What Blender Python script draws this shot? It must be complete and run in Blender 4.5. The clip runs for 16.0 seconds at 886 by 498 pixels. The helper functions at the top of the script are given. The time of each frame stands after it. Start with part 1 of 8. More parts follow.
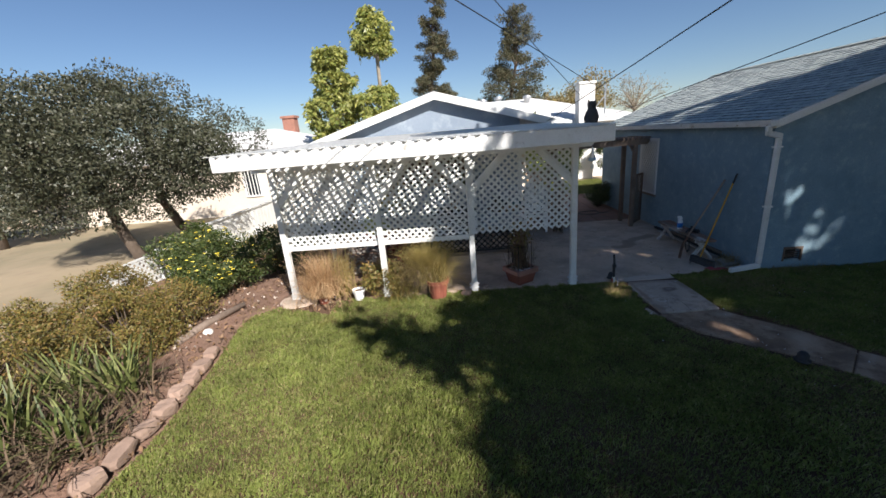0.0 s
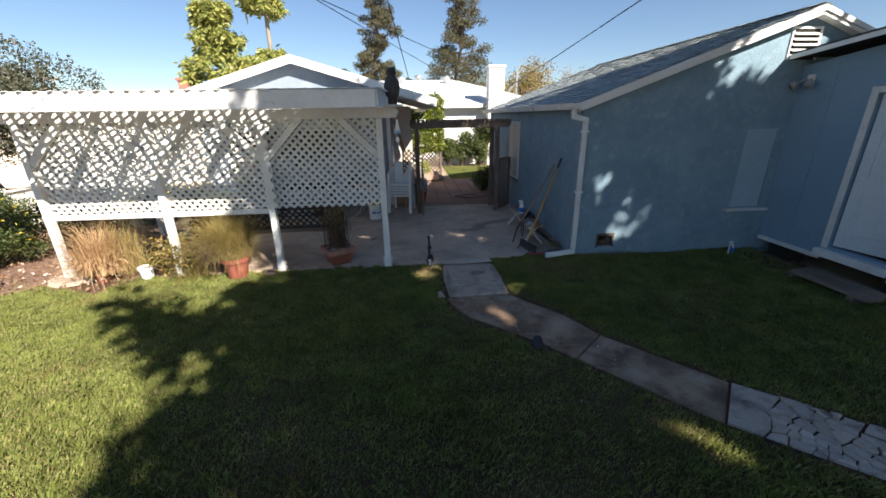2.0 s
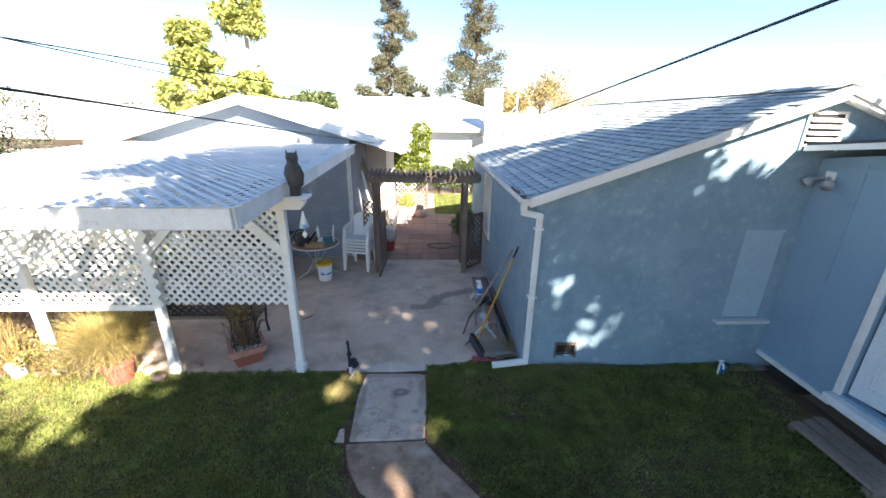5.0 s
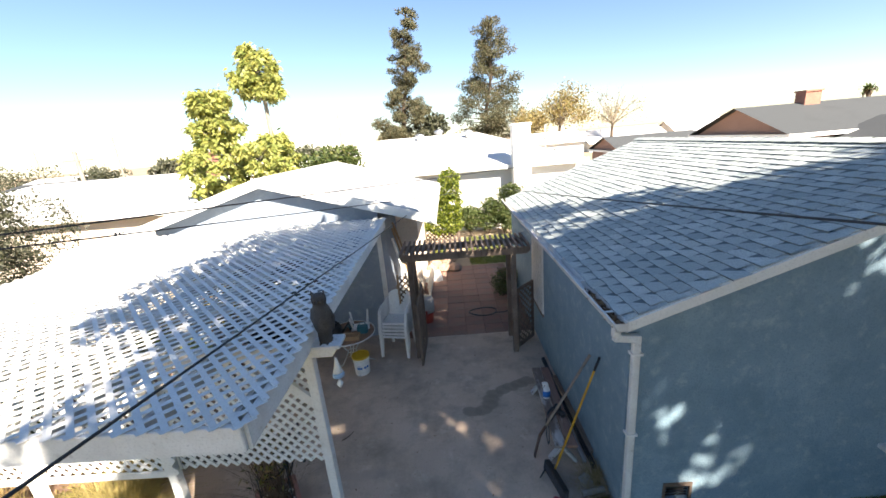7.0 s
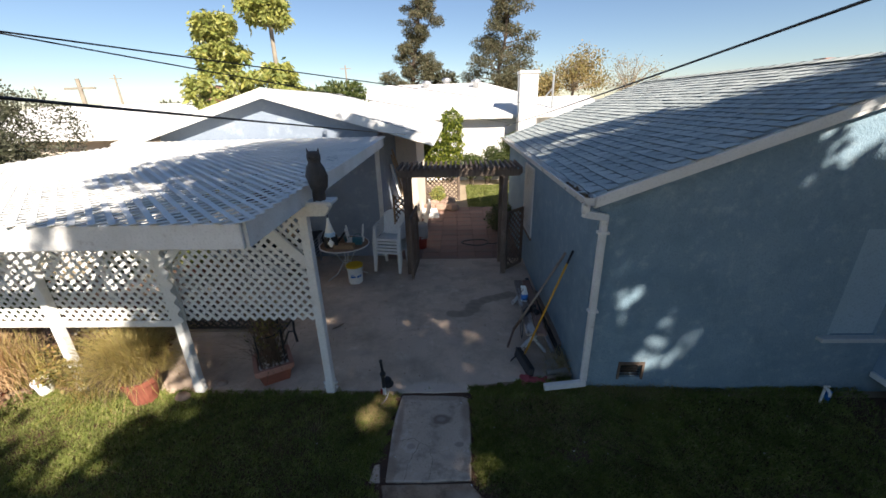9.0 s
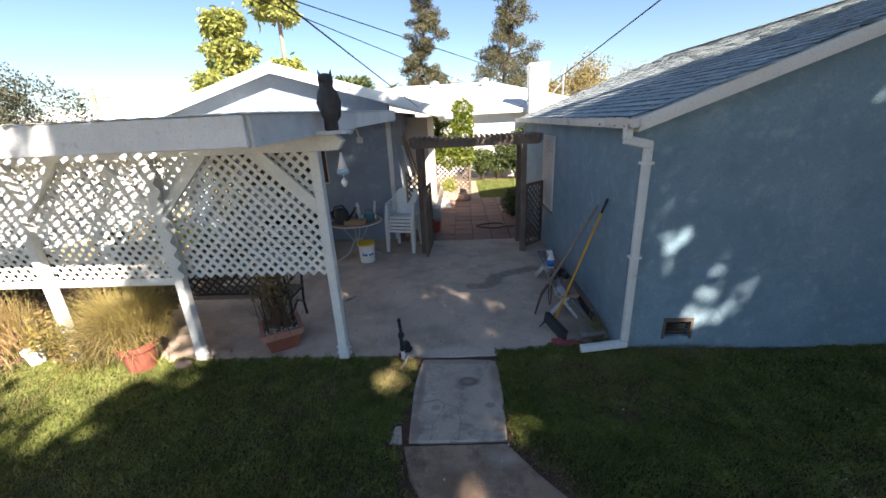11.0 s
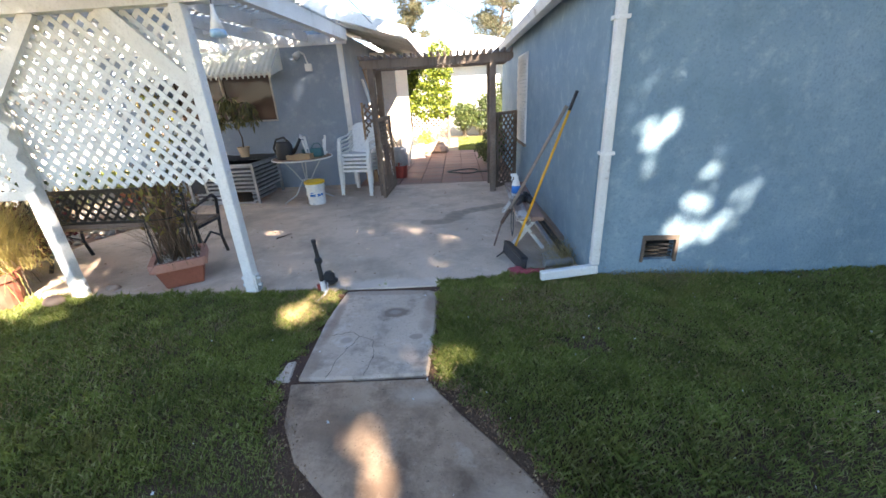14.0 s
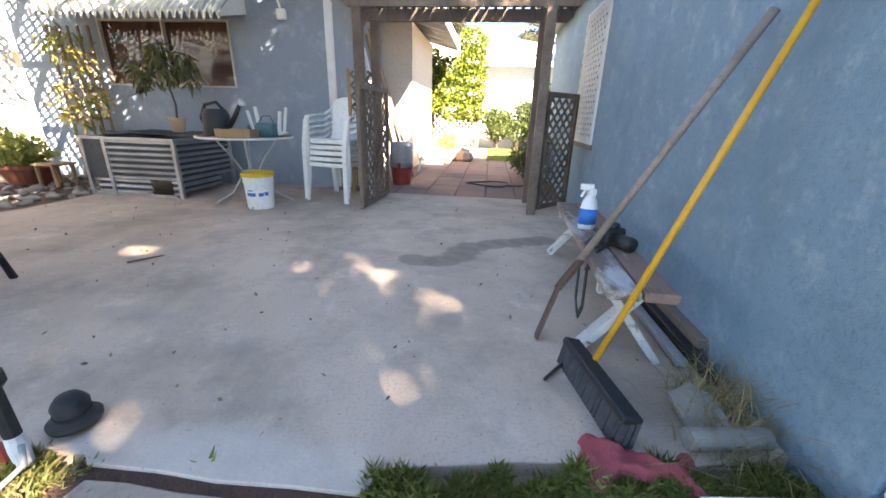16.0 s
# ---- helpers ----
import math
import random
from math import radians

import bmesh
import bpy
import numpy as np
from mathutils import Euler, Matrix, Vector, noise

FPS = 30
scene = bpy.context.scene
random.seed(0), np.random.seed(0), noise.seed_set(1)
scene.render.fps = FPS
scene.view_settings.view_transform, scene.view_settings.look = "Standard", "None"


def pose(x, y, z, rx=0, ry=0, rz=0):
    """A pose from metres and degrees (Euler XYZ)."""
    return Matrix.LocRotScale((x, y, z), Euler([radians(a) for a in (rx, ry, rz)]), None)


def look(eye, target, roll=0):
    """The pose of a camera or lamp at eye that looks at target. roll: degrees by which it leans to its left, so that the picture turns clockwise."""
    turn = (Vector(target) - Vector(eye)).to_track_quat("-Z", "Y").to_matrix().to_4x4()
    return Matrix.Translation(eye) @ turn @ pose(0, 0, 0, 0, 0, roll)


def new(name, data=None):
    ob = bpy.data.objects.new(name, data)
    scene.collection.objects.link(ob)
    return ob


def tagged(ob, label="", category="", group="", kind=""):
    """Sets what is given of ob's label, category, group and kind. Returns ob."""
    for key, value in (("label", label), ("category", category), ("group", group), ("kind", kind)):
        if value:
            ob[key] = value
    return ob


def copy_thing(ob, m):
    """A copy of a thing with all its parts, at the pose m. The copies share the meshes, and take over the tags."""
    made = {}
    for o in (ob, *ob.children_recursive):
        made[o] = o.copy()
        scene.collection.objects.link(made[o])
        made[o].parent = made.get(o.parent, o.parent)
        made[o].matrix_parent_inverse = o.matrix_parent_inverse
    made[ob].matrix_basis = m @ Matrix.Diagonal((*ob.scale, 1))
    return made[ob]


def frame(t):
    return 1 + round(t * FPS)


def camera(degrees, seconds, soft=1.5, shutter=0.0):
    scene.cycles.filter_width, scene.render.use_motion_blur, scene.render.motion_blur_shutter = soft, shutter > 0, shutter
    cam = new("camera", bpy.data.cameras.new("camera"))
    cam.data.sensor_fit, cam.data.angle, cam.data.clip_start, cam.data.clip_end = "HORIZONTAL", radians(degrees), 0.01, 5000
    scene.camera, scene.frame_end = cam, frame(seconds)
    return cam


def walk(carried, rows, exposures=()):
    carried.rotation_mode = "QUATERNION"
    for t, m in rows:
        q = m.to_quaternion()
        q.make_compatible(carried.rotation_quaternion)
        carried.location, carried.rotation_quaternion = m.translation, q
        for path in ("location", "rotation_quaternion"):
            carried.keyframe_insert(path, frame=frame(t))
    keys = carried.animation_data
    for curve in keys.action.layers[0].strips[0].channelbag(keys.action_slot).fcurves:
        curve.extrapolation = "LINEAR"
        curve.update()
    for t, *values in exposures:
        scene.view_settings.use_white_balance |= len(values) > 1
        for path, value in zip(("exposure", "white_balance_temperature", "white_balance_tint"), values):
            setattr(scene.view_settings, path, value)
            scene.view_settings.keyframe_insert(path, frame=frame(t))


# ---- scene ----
cam = camera(99.00, 16.0, soft=1.6)
# seconds, eye, turn
PATH = [
    (0, -3.467, -5.899, 2.539, 73.20, 4.65, 1.33),
    (0.5, -2.990, -5.790, 2.565, 73.58, 5.48, -2.84),
    (1, -2.428, -5.718, 2.455, 74.24, 5.19, -4.91),
    (1.5, -1.854, -5.693, 2.281, 71.51, 3.35, -5.67),
    (2, -1.224, -5.599, 2.213, 70.61, 0.92, -4.81),
    (2.5, -0.704, -5.534, 2.180, 71.22, -3.11, -3.82),
    (3, -0.399, -5.331, 2.214, 68.34, -1.81, -3.33),
    (3.5, -0.264, -5.063, 2.269, 70.51, 2.26, -3.33),
    (3.7, -0.198, -4.955, 2.336, 71.06, 3.34, -3.00),
    (5.8, 0.055, -3.828, 3.724, 68.87, -2.80, -1.39),
    (6, -0.025, -3.708, 3.787, 68.13, -2.52, -1.48),
    (6.5, -0.152, -3.331, 3.816, 70.92, -3.18, -1.04),
    (7, -0.242, -3.044, 4.008, 73.63, 4.79, 0.43),
    (7.5, -0.309, -2.912, 4.185, 78.64, 6.44, 0.39),
    (8, -0.244, -3.059, 3.972, 75.12, 2.64, 0.41),
    (8.5, -0.126, -3.389, 3.581, 69.92, 0.02, 1.21),
    (9, -0.110, -3.608, 3.213, 68.91, 1.45, 1.84),
    (9.2, -0.133, -3.672, 3.099, 68.97, 0.78, 1.85),
    (11.3, -0.379, -3.469, 2.353, 71.21, 2.92, 2.38),
    (11.5, -0.428, -3.457, 2.315, 70.63, 4.43, 0.04),
    (12, -0.445, -3.465, 2.194, 72.37, 7.99, -6.40),
    (12.5, -0.186, -3.547, 2.082, 69.30, 3.02, -7.09),
    (13, 0.194, -3.513, 1.936, 66.02, -1.46, -0.26),
    (13.5, 0.422, -3.305, 1.740, 66.46, -7.50, 4.34),
    (14, 0.217, -2.949, 1.539, 67.81, 2.92, 1.83),
    (14.5, 0.066, -2.489, 1.369, 68.27, 5.86, 2.13),
    (15, 0.084, -1.950, 1.269, 68.12, 4.96, 2.55),
    (15.5, 0.217, -1.341, 1.146, 69.72, 2.60, 6.28),
    (16, 0.290, -0.738, 0.991, 70.49, -1.61, 6.87),
]
# seconds, stops, kelvin, tint: the clip's own exposure rises where the shade fills its picture
EXPOSURES = [(t, stops, kelvin, tint) for t, stops, kelvin, tint in (
    (0, 0.88, 6250, 13), (1.0, 0.9, 6200, 13), (1.5, 1.05, 6150, 13), (2.0, 1.38, 6650, 13), (2.5, 1.98, 6750, 13), (3.0, 2.43, 6750, 13), (3.7, 2.85, 6850, 13),
    (5.8, 2.7, 6550, 13), (6.5, 2.5, 6550, 13), (7.0, 2.13, 7000, 13), (7.5, 1.88, 7000, 13), (8.0, 1.63, 6900, 13), (8.5, 1.38, 6800, 13), (9.2, 1.33, 6800, 14),
    (11.3, 2.1, 6830, 14), (12.0, 2.38, 6930, 14), (12.5, 2.73, 6930, 14), (13.0, 2.98, 7030, 14), (13.5, 3.23, 7030, 14), (14.0, 3.38, 7130, 14), (14.5, 3.48, 7130, 14),
    (15.0, 3.53, 7450, 15), (15.5, 3.68, 7450, 15), (16.0, 3.78, 7450, 15))]
walk(cam, [(t, pose(x, y, z, rx, ry, rz)) for t, x, y, z, rx, ry, rz in PATH], EXPOSURES)

# ---- light: one low winter sun behind the camera's right shoulder, and the sky ----
SUN_ELEVATION, SUN_AZIMUTH = radians(38.0), radians(147.5)      # azimuth from +y towards +x
SUN_WAY = Vector((math.sin(SUN_AZIMUTH) * math.cos(SUN_ELEVATION), math.cos(SUN_AZIMUTH) * math.cos(SUN_ELEVATION), math.sin(SUN_ELEVATION)))
world = bpy.data.worlds.new("sky")
scene.world = world
world.use_nodes = True
wn = world.node_tree
wn.nodes.clear()
sky = wn.nodes.new("ShaderNodeTexSky")
sky.sky_type, sky.sun_disc = "NISHITA", False
sky.sun_elevation, sky.sun_rotation = SUN_ELEVATION, SUN_AZIMUTH
sky.air_density, sky.dust_density, sky.ozone_density = 1.0, 0.05, 4.4
wback, wout = wn.nodes.new("ShaderNodeBackground"), wn.nodes.new("ShaderNodeOutputWorld")
wback.inputs["Strength"].default_value = 0.051
wn.links.new(sky.outputs[0], wback.inputs[0])
wn.links.new(wback.outputs[0], wout.inputs[0])
sun = new("sun", bpy.data.lights.new("sun", "SUN"))
sun.data.energy, sun.data.angle, sun.data.color = 5.0, radians(0.53), (1.0, 0.94, 0.84)
sun.matrix_world = look(SUN_WAY * 60, (0, 0, 0))

# ---- materials ----
def nodes_of(name):
    m = bpy.data.materials.new(name)
    m.use_nodes = True
    nt = m.node_tree
    nt.nodes.clear()
    out, sh = nt.nodes.new("ShaderNodeOutputMaterial"), nt.nodes.new("ShaderNodeBsdfPrincipled")
    nt.links.new(sh.outputs[0], out.inputs[0])
    return m, nt, sh, out


def node(nt, kind, **given):
    n = nt.nodes.new("ShaderNode" + kind)
    for key, value in given.items():
        n.inputs[key.replace("_", " ")].default_value = value
    return n


def mixed(nt, factor, a, b, mode="MIX"):
    n = nt.nodes.new("ShaderNodeMix")
    n.data_type, n.blend_type = "RGBA", mode
    for socket, v in ((n.inputs[0], factor), (n.inputs[6], a), (n.inputs[7], b)):
        if isinstance(v, bpy.types.NodeSocket):
            nt.links.new(v, socket)
        elif isinstance(v, (int, float)):
            socket.default_value = v
        else:
            socket.default_value = (*v, 1)
    return n.outputs[2]


def ramp(nt, value, low, high):
    n = nt.nodes.new("ShaderNodeMapRange")
    nt.links.new(value, n.inputs[0])
    n.inputs[1].default_value, n.inputs[2].default_value = low, high
    return n.outputs[0]


def coords(nt, stretch=(1, 1, 1)):
    c, mp = nt.nodes.new("ShaderNodeTexCoord"), nt.nodes.new("ShaderNodeMapping")
    mp.inputs["Scale"].default_value = stretch
    nt.links.new(c.outputs["Object"], mp.inputs[0])
    return mp.outputs[0]


def noise_of(nt, co, scale, detail=4.0, rough=0.6):
    n = node(nt, "TexNoise", Scale=scale, Detail=detail, Roughness=rough)
    nt.links.new(co, n.inputs["Vector"])
    return n.outputs["Fac"]


def surface(name, base, second, rough=0.7, big=1.2, fine=40.0, bump=0.15, depth=0.01, metal=0.0, vary=0.0, stretch=(1, 1, 1), dirt=None, dirt_at=(0.55, 0.75), dirt_scale=0.7, spec=0.4, dark=0.72, specks=None, pale=None, pale_scale=2.0, pale_at=(0.55, 0.75)):
    """Two tones mixed by a broad and a fine noise, fine relief, and, if given, blotches of dirt."""
    m, nt, sh, out = nodes_of(name)
    co = coords(nt, stretch)
    broad, small = noise_of(nt, co, big), noise_of(nt, co, fine, 3.0)
    col = mixed(nt, ramp(nt, broad, 0.35, 0.68), base, second)
    col = mixed(nt, ramp(nt, small, 0.5, 0.8), col, tuple(c * dark for c in base))
    if pale:
        col = mixed(nt, ramp(nt, noise_of(nt, co, pale_scale, 7.0, 0.72), *pale_at), col, pale)
    if dirt:
        col = mixed(nt, ramp(nt, noise_of(nt, co, dirt_scale, 6.0, 0.7), *dirt_at), col, dirt)
    if specks:
        col = mixed(nt, ramp(nt, noise_of(nt, co, 75.0, 2.0), 0.68, 0.73), col, specks)
    if vary:
        info, hsv = nt.nodes.new("ShaderNodeObjectInfo"), nt.nodes.new("ShaderNodeHueSaturation")
        mr = ramp(nt, info.outputs["Random"], 0, 1)
        mr.node.inputs[3].default_value, mr.node.inputs[4].default_value = 1 - vary, 1 + vary
        nt.links.new(mr, hsv.inputs["Value"])
        nt.links.new(col, hsv.inputs["Color"])
        col = hsv.outputs[0]
    nt.links.new(col, sh.inputs["Base Color"])
    sh.inputs["Roughness"].default_value, sh.inputs["Metallic"].default_value = rough, metal
    sh.inputs["Specular IOR Level"].default_value = spec
    if bump:
        b = node(nt, "Bump", Strength=bump, Distance=depth)
        nt.links.new(small, b.inputs["Height"])
        nt.links.new(b.outputs[0], sh.inputs["Normal"])
    return m


def stained(material, spots):
    """Stains with outlines of their own on a flat slab: x, y, half lengths, blur, how strong, colour."""
    nt = material.node_tree
    sh = [n for n in nt.nodes if n.type == "BSDF_PRINCIPLED"][0]
    link = sh.inputs["Base Color"].links[0]
    col = link.from_socket
    nt.links.remove(link)
    co = coords(nt)
    rough = node(nt, "TexNoise", Scale=5.0, Detail=6.0, Roughness=0.65)
    nt.links.new(co, rough.inputs["Vector"])
    for x, y, rx, ry, blur, strong, tone in spots:
        mp, ln, add, mul = (nt.nodes.new("ShaderNode" + k) for k in ("Mapping", "VectorMath", "Math", "Math"))
        mp.vector_type = "POINT"
        mp.inputs["Location"].default_value = (-x / rx, -y / ry, 0)
        mp.inputs["Scale"].default_value = (1 / rx, 1 / ry, 0)
        ln.operation, mul.operation, add.operation = "LENGTH", "MULTIPLY", "ADD"
        nt.links.new(co, mp.inputs[0])
        nt.links.new(mp.outputs[0], ln.inputs[0])
        nt.links.new(rough.outputs["Fac"], mul.inputs[0])
        mul.inputs[1].default_value = 1.3
        nt.links.new(ln.outputs["Value"], add.inputs[0])
        nt.links.new(mul.outputs[0], add.inputs[1])
        f = ramp(nt, add.outputs[0], 1.65 - blur, 1.65)
        f.node.inputs[3].default_value, f.node.inputs[4].default_value = strong, 0.0
        col = mixed(nt, f, col, tone)
    nt.links.new(col, sh.inputs["Base Color"])


def leafy(name, tones, translucent=0.35, rough=0.55, patches=0.0):
    """Leaves: each one takes its tone from its own island; light shines through."""
    m, nt, sh, out = nodes_of(name)
    geo, cr = nt.nodes.new("ShaderNodeNewGeometry"), nt.nodes.new("ShaderNodeValToRGB")
    els = cr.color_ramp.elements
    while len(els) < len(tones):
        els.new(0.5)
    for k, tone in enumerate(tones):
        els[k].position = k / max(1, len(tones) - 1)
        els[k].color = (*tone, 1)
    nt.links.new(geo.outputs["Random Per Island"], cr.inputs[0])
    col = cr.outputs[0]
    if patches:     # growth that is denser and deeper in places
        co = coords(nt)
        hsv = nt.nodes.new("ShaderNodeHueSaturation")
        f = ramp(nt, noise_of(nt, co, patches, 5.0, 0.7), 0.32, 0.68)
        f.node.inputs[3].default_value, f.node.inputs[4].default_value = 0.58, 1.24
        nt.links.new(f, hsv.inputs["Value"])
        nt.links.new(col, hsv.inputs["Color"])
        col = mixed(nt, ramp(nt, noise_of(nt, co, patches * 0.6, 4.0, 0.6), 0.58, 0.75), hsv.outputs[0], (0.26, 0.24, 0.07))
    nt.links.new(col, sh.inputs["Base Color"])
    sh.inputs["Roughness"].default_value = rough
    tr, mix = nt.nodes.new("ShaderNodeBsdfTranslucent"), nt.nodes.new("ShaderNodeMixShader")
    nt.links.new(col, tr.inputs[0])
    mix.inputs[0].default_value = translucent
    nt.links.new(sh.outputs[0], mix.inputs[1])
    nt.links.new(tr.outputs[0], mix.inputs[2])
    nt.links.new(mix.outputs[0], out.inputs[0])
    return m


def shingled(name, tones, rough=0.9):
    """Asphalt shingles: a tone for each tab, mineral grit."""
    m, nt, sh, out = nodes_of(name)
    geo, cr = nt.nodes.new("ShaderNodeNewGeometry"), nt.nodes.new("ShaderNodeValToRGB")
    info = nt.nodes.new("ShaderNodeObjectInfo")
    add = nt.nodes.new("ShaderNodeMath")
    add.operation = "ADD"
    fr = nt.nodes.new("ShaderNodeMath")
    fr.operation = "FRACT"
    nt.links.new(geo.outputs["Random Per Island"], add.inputs[0])
    nt.links.new(info.outputs["Random"], add.inputs[1])
    nt.links.new(add.outputs[0], fr.inputs[0])
    els = cr.color_ramp.elements
    while len(els) < len(tones):
        els.new(0.5)
    for k, tone in enumerate(tones):
        els[k].position = k / (len(tones) - 1)
        els[k].color = (*tone, 1)
    nt.links.new(fr.outputs[0], cr.inputs[0])
    co = coords(nt)
    grit = noise_of(nt, co, 120.0, 2.0)
    blot = noise_of(nt, co, 0.9, 4.0)
    col = mixed(nt, ramp(nt, grit, 0.45, 0.75), cr.outputs[0], tuple(c * 0.6 for c in tones[0]))
    col = mixed(nt, ramp(nt, blot, 0.55, 0.8), col, tuple(c * 0.75 for c in tones[-1]))
    nt.links.new(col, sh.inputs["Base Color"])
    sh.inputs["Roughness"].default_value = rough
    b = node(nt, "Bump", Strength=0.4, Distance=0.004)
    nt.links.new(grit, b.inputs["Height"])
    nt.links.new(b.outputs[0], sh.inputs["Normal"])
    return m


def glassy(name, tint=(0.02, 0.025, 0.03)):
    m, nt, sh, out = nodes_of(name)
    sh.inputs["Base Color"].default_value = (*tint, 1)
    sh.inputs["Roughness"].default_value = 0.04
    sh.inputs["Specular IOR Level"].default_value = 0.6
    return m


STUCCO = surface("blue_grey_stucco", (0.185, 0.28, 0.348), (0.237, 0.338, 0.402), 0.9, 1.1, 55, 0.75, 0.012, dirt=(0.145, 0.228, 0.28), dirt_at=(0.5, 0.78), dirt_scale=2.6, dark=0.8, pale=(0.34, 0.43, 0.47), pale_scale=9.0, pale_at=(0.53, 0.78))
HOUSE_STUCCO = surface("grey_blue_house_stucco", (0.235, 0.285, 0.35), (0.285, 0.335, 0.40), 0.9, 1.1, 55, 0.75, 0.012, dirt=(0.20, 0.24, 0.30), dirt_at=(0.5, 0.8), dirt_scale=2.2, dark=0.84, pale=(0.38, 0.43, 0.48), pale_scale=3.6, pale_at=(0.54, 0.78))
SIDING = surface("blue_painted_siding", (0.20, 0.31, 0.41), (0.23, 0.34, 0.43), 0.75, 0.8, 60, 0.12, 0.004, dirt=(0.16, 0.24, 0.32), dirt_at=(0.58, 0.85))
WHITE = surface("white_paint", (0.78, 0.78, 0.76), (0.70, 0.70, 0.67), 0.55, 1.5, 50, 0.15, 0.003, dirt=(0.50, 0.49, 0.45), dirt_at=(0.6, 0.85), dirt_scale=2.5)
WHITE_WORN = surface("worn_white_paint", (0.76, 0.76, 0.74), (0.62, 0.61, 0.58), 0.65, 3.0, 60, 0.3, 0.004, dirt=(0.34, 0.30, 0.26), dirt_at=(0.62, 0.75), dirt_scale=6.0)
LATTICE = surface("white_lattice_strip", (0.74, 0.74, 0.72), (0.64, 0.64, 0.61), 0.6, 2.0, 60, 0.1, 0.002, vary=0.05)
PLASTIC = surface("white_plastic", (0.80, 0.80, 0.79), (0.76, 0.76, 0.74), 0.35, 3.0, 30, 0.03, 0.002)
CONCRETE = surface("patio_concrete", (0.62, 0.482, 0.375), (0.485, 0.372, 0.285), 0.9, 0.9, 70, 0.35, 0.004, dirt=(0.29, 0.24, 0.185), dirt_at=(0.46, 0.72), dirt_scale=1.5, specks=(0.17, 0.13, 0.10), pale=(0.69, 0.57, 0.46), pale_scale=2.6, pale_at=(0.55, 0.72))
PATH_CONCRETE = surface("path_concrete", (0.56, 0.45, 0.36), (0.45, 0.355, 0.28), 0.92, 1.8, 60, 0.4, 0.006, dirt=(0.17, 0.13, 0.10), dirt_at=(0.5, 0.72), dirt_scale=3.2, vary=0.08, specks=(0.10, 0.08, 0.06), pale=(0.64, 0.57, 0.51), pale_scale=4.0, pale_at=(0.55, 0.75))
CRAZED_CONCRETE = surface("crazed_pale_concrete", (0.66, 0.56, 0.47), (0.54, 0.44, 0.36), 0.92, 1.8, 60, 0.4, 0.006, dirt=(0.17, 0.13, 0.10), dirt_at=(0.5, 0.72), dirt_scale=3.2, vary=0.16, specks=(0.10, 0.08, 0.06), pale=(0.64, 0.57, 0.51), pale_scale=4.0, pale_at=(0.55, 0.75))
OLD_CONCRETE = surface("brown_path_concrete", (0.43, 0.30, 0.205), (0.31, 0.21, 0.14), 0.95, 2.4, 45, 0.5, 0.007, dirt=(0.18, 0.115, 0.075), dirt_at=(0.43, 0.62), dirt_scale=3.2, vary=0.06, specks=(0.08, 0.06, 0.045), pale=(0.46, 0.37, 0.29), pale_scale=3.5, pale_at=(0.55, 0.75))
PAVER = surface("red_paver", (0.285, 0.165, 0.125), (0.22, 0.132, 0.105), 0.9, 3.0, 60, 0.3, 0.004, dirt=(0.25, 0.19, 0.155), dirt_at=(0.45, 0.75), vary=0.12)
JOINT_SOIL = surface("reddish_joint_earth", (0.12, 0.062, 0.04), (0.075, 0.042, 0.03), 0.98, 6, 60, 0.9, 0.02)
SOIL = surface("brown_mulch_soil", (0.235, 0.14, 0.098), (0.165, 0.10, 0.07), 0.98, 2.5, 35, 0.9, 0.03, dirt=(0.32, 0.21, 0.15), dirt_at=(0.5, 0.75), dirt_scale=5.0)
TURF = surface("turf_soil", (0.105, 0.06, 0.035), (0.15, 0.09, 0.055), 0.98, 1.2, 60, 0.8, 0.02, dirt=(0.13, 0.10, 0.05), dirt_at=(0.62, 0.8), dirt_scale=1.1)
DRYGROUND = surface("dry_ground", (0.38, 0.29, 0.20), (0.31, 0.25, 0.16), 0.98, 0.08, 2.0, 0.5, 0.05, dirt=(0.15, 0.14, 0.08), dirt_at=(0.5, 0.7), dirt_scale=0.05)
BLACK = surface("black_metal", (0.018, 0.018, 0.02), (0.03, 0.03, 0.032), 0.5, 3, 40, 0.1, 0.002)
DARK = surface("dark_gap", (0.02, 0.018, 0.016), (0.03, 0.027, 0.022), 0.95, 3, 40, 0.2, 0.01)
GREYWOOD = surface("weathered_brown_wood", (0.17, 0.125, 0.095), (0.23, 0.18, 0.145), 0.85, 2.0, 30, 0.4, 0.004, stretch=(1, 1, 0.15), vary=0.18)
ARBORWOOD = surface("dark_brown_arbor_wood", (0.135, 0.095, 0.07), (0.20, 0.15, 0.12), 0.85, 3.0, 40, 0.35, 0.004, vary=0.15)
NEWWOOD = surface("pale_lumber", (0.42, 0.28, 0.16), (0.36, 0.22, 0.12), 0.7, 3.0, 30, 0.2, 0.003, stretch=(1, 1, 0.2), vary=0.15)
TERRACOTTA = surface("terracotta", (0.30, 0.095, 0.06), (0.24, 0.08, 0.05), 0.7, 4, 50, 0.12, 0.003, dirt=(0.45, 0.28, 0.2), dirt_at=(0.62, 0.85), dirt_scale=5)
GALVANISED = surface("galvanised_steel", (0.62, 0.63, 0.64), (0.42, 0.43, 0.44), 0.4, 4, 30, 0.05, 0.002, metal=0.85)
BARK = surface("bark", (0.085, 0.062, 0.045), (0.13, 0.10, 0.075), 0.95, 5, 25, 0.9, 0.02, stretch=(1, 1, 0.3))
PALEBARK = surface("pale_bark", (0.30, 0.26, 0.20), (0.22, 0.19, 0.15), 0.9, 5, 25, 0.6, 0.01)
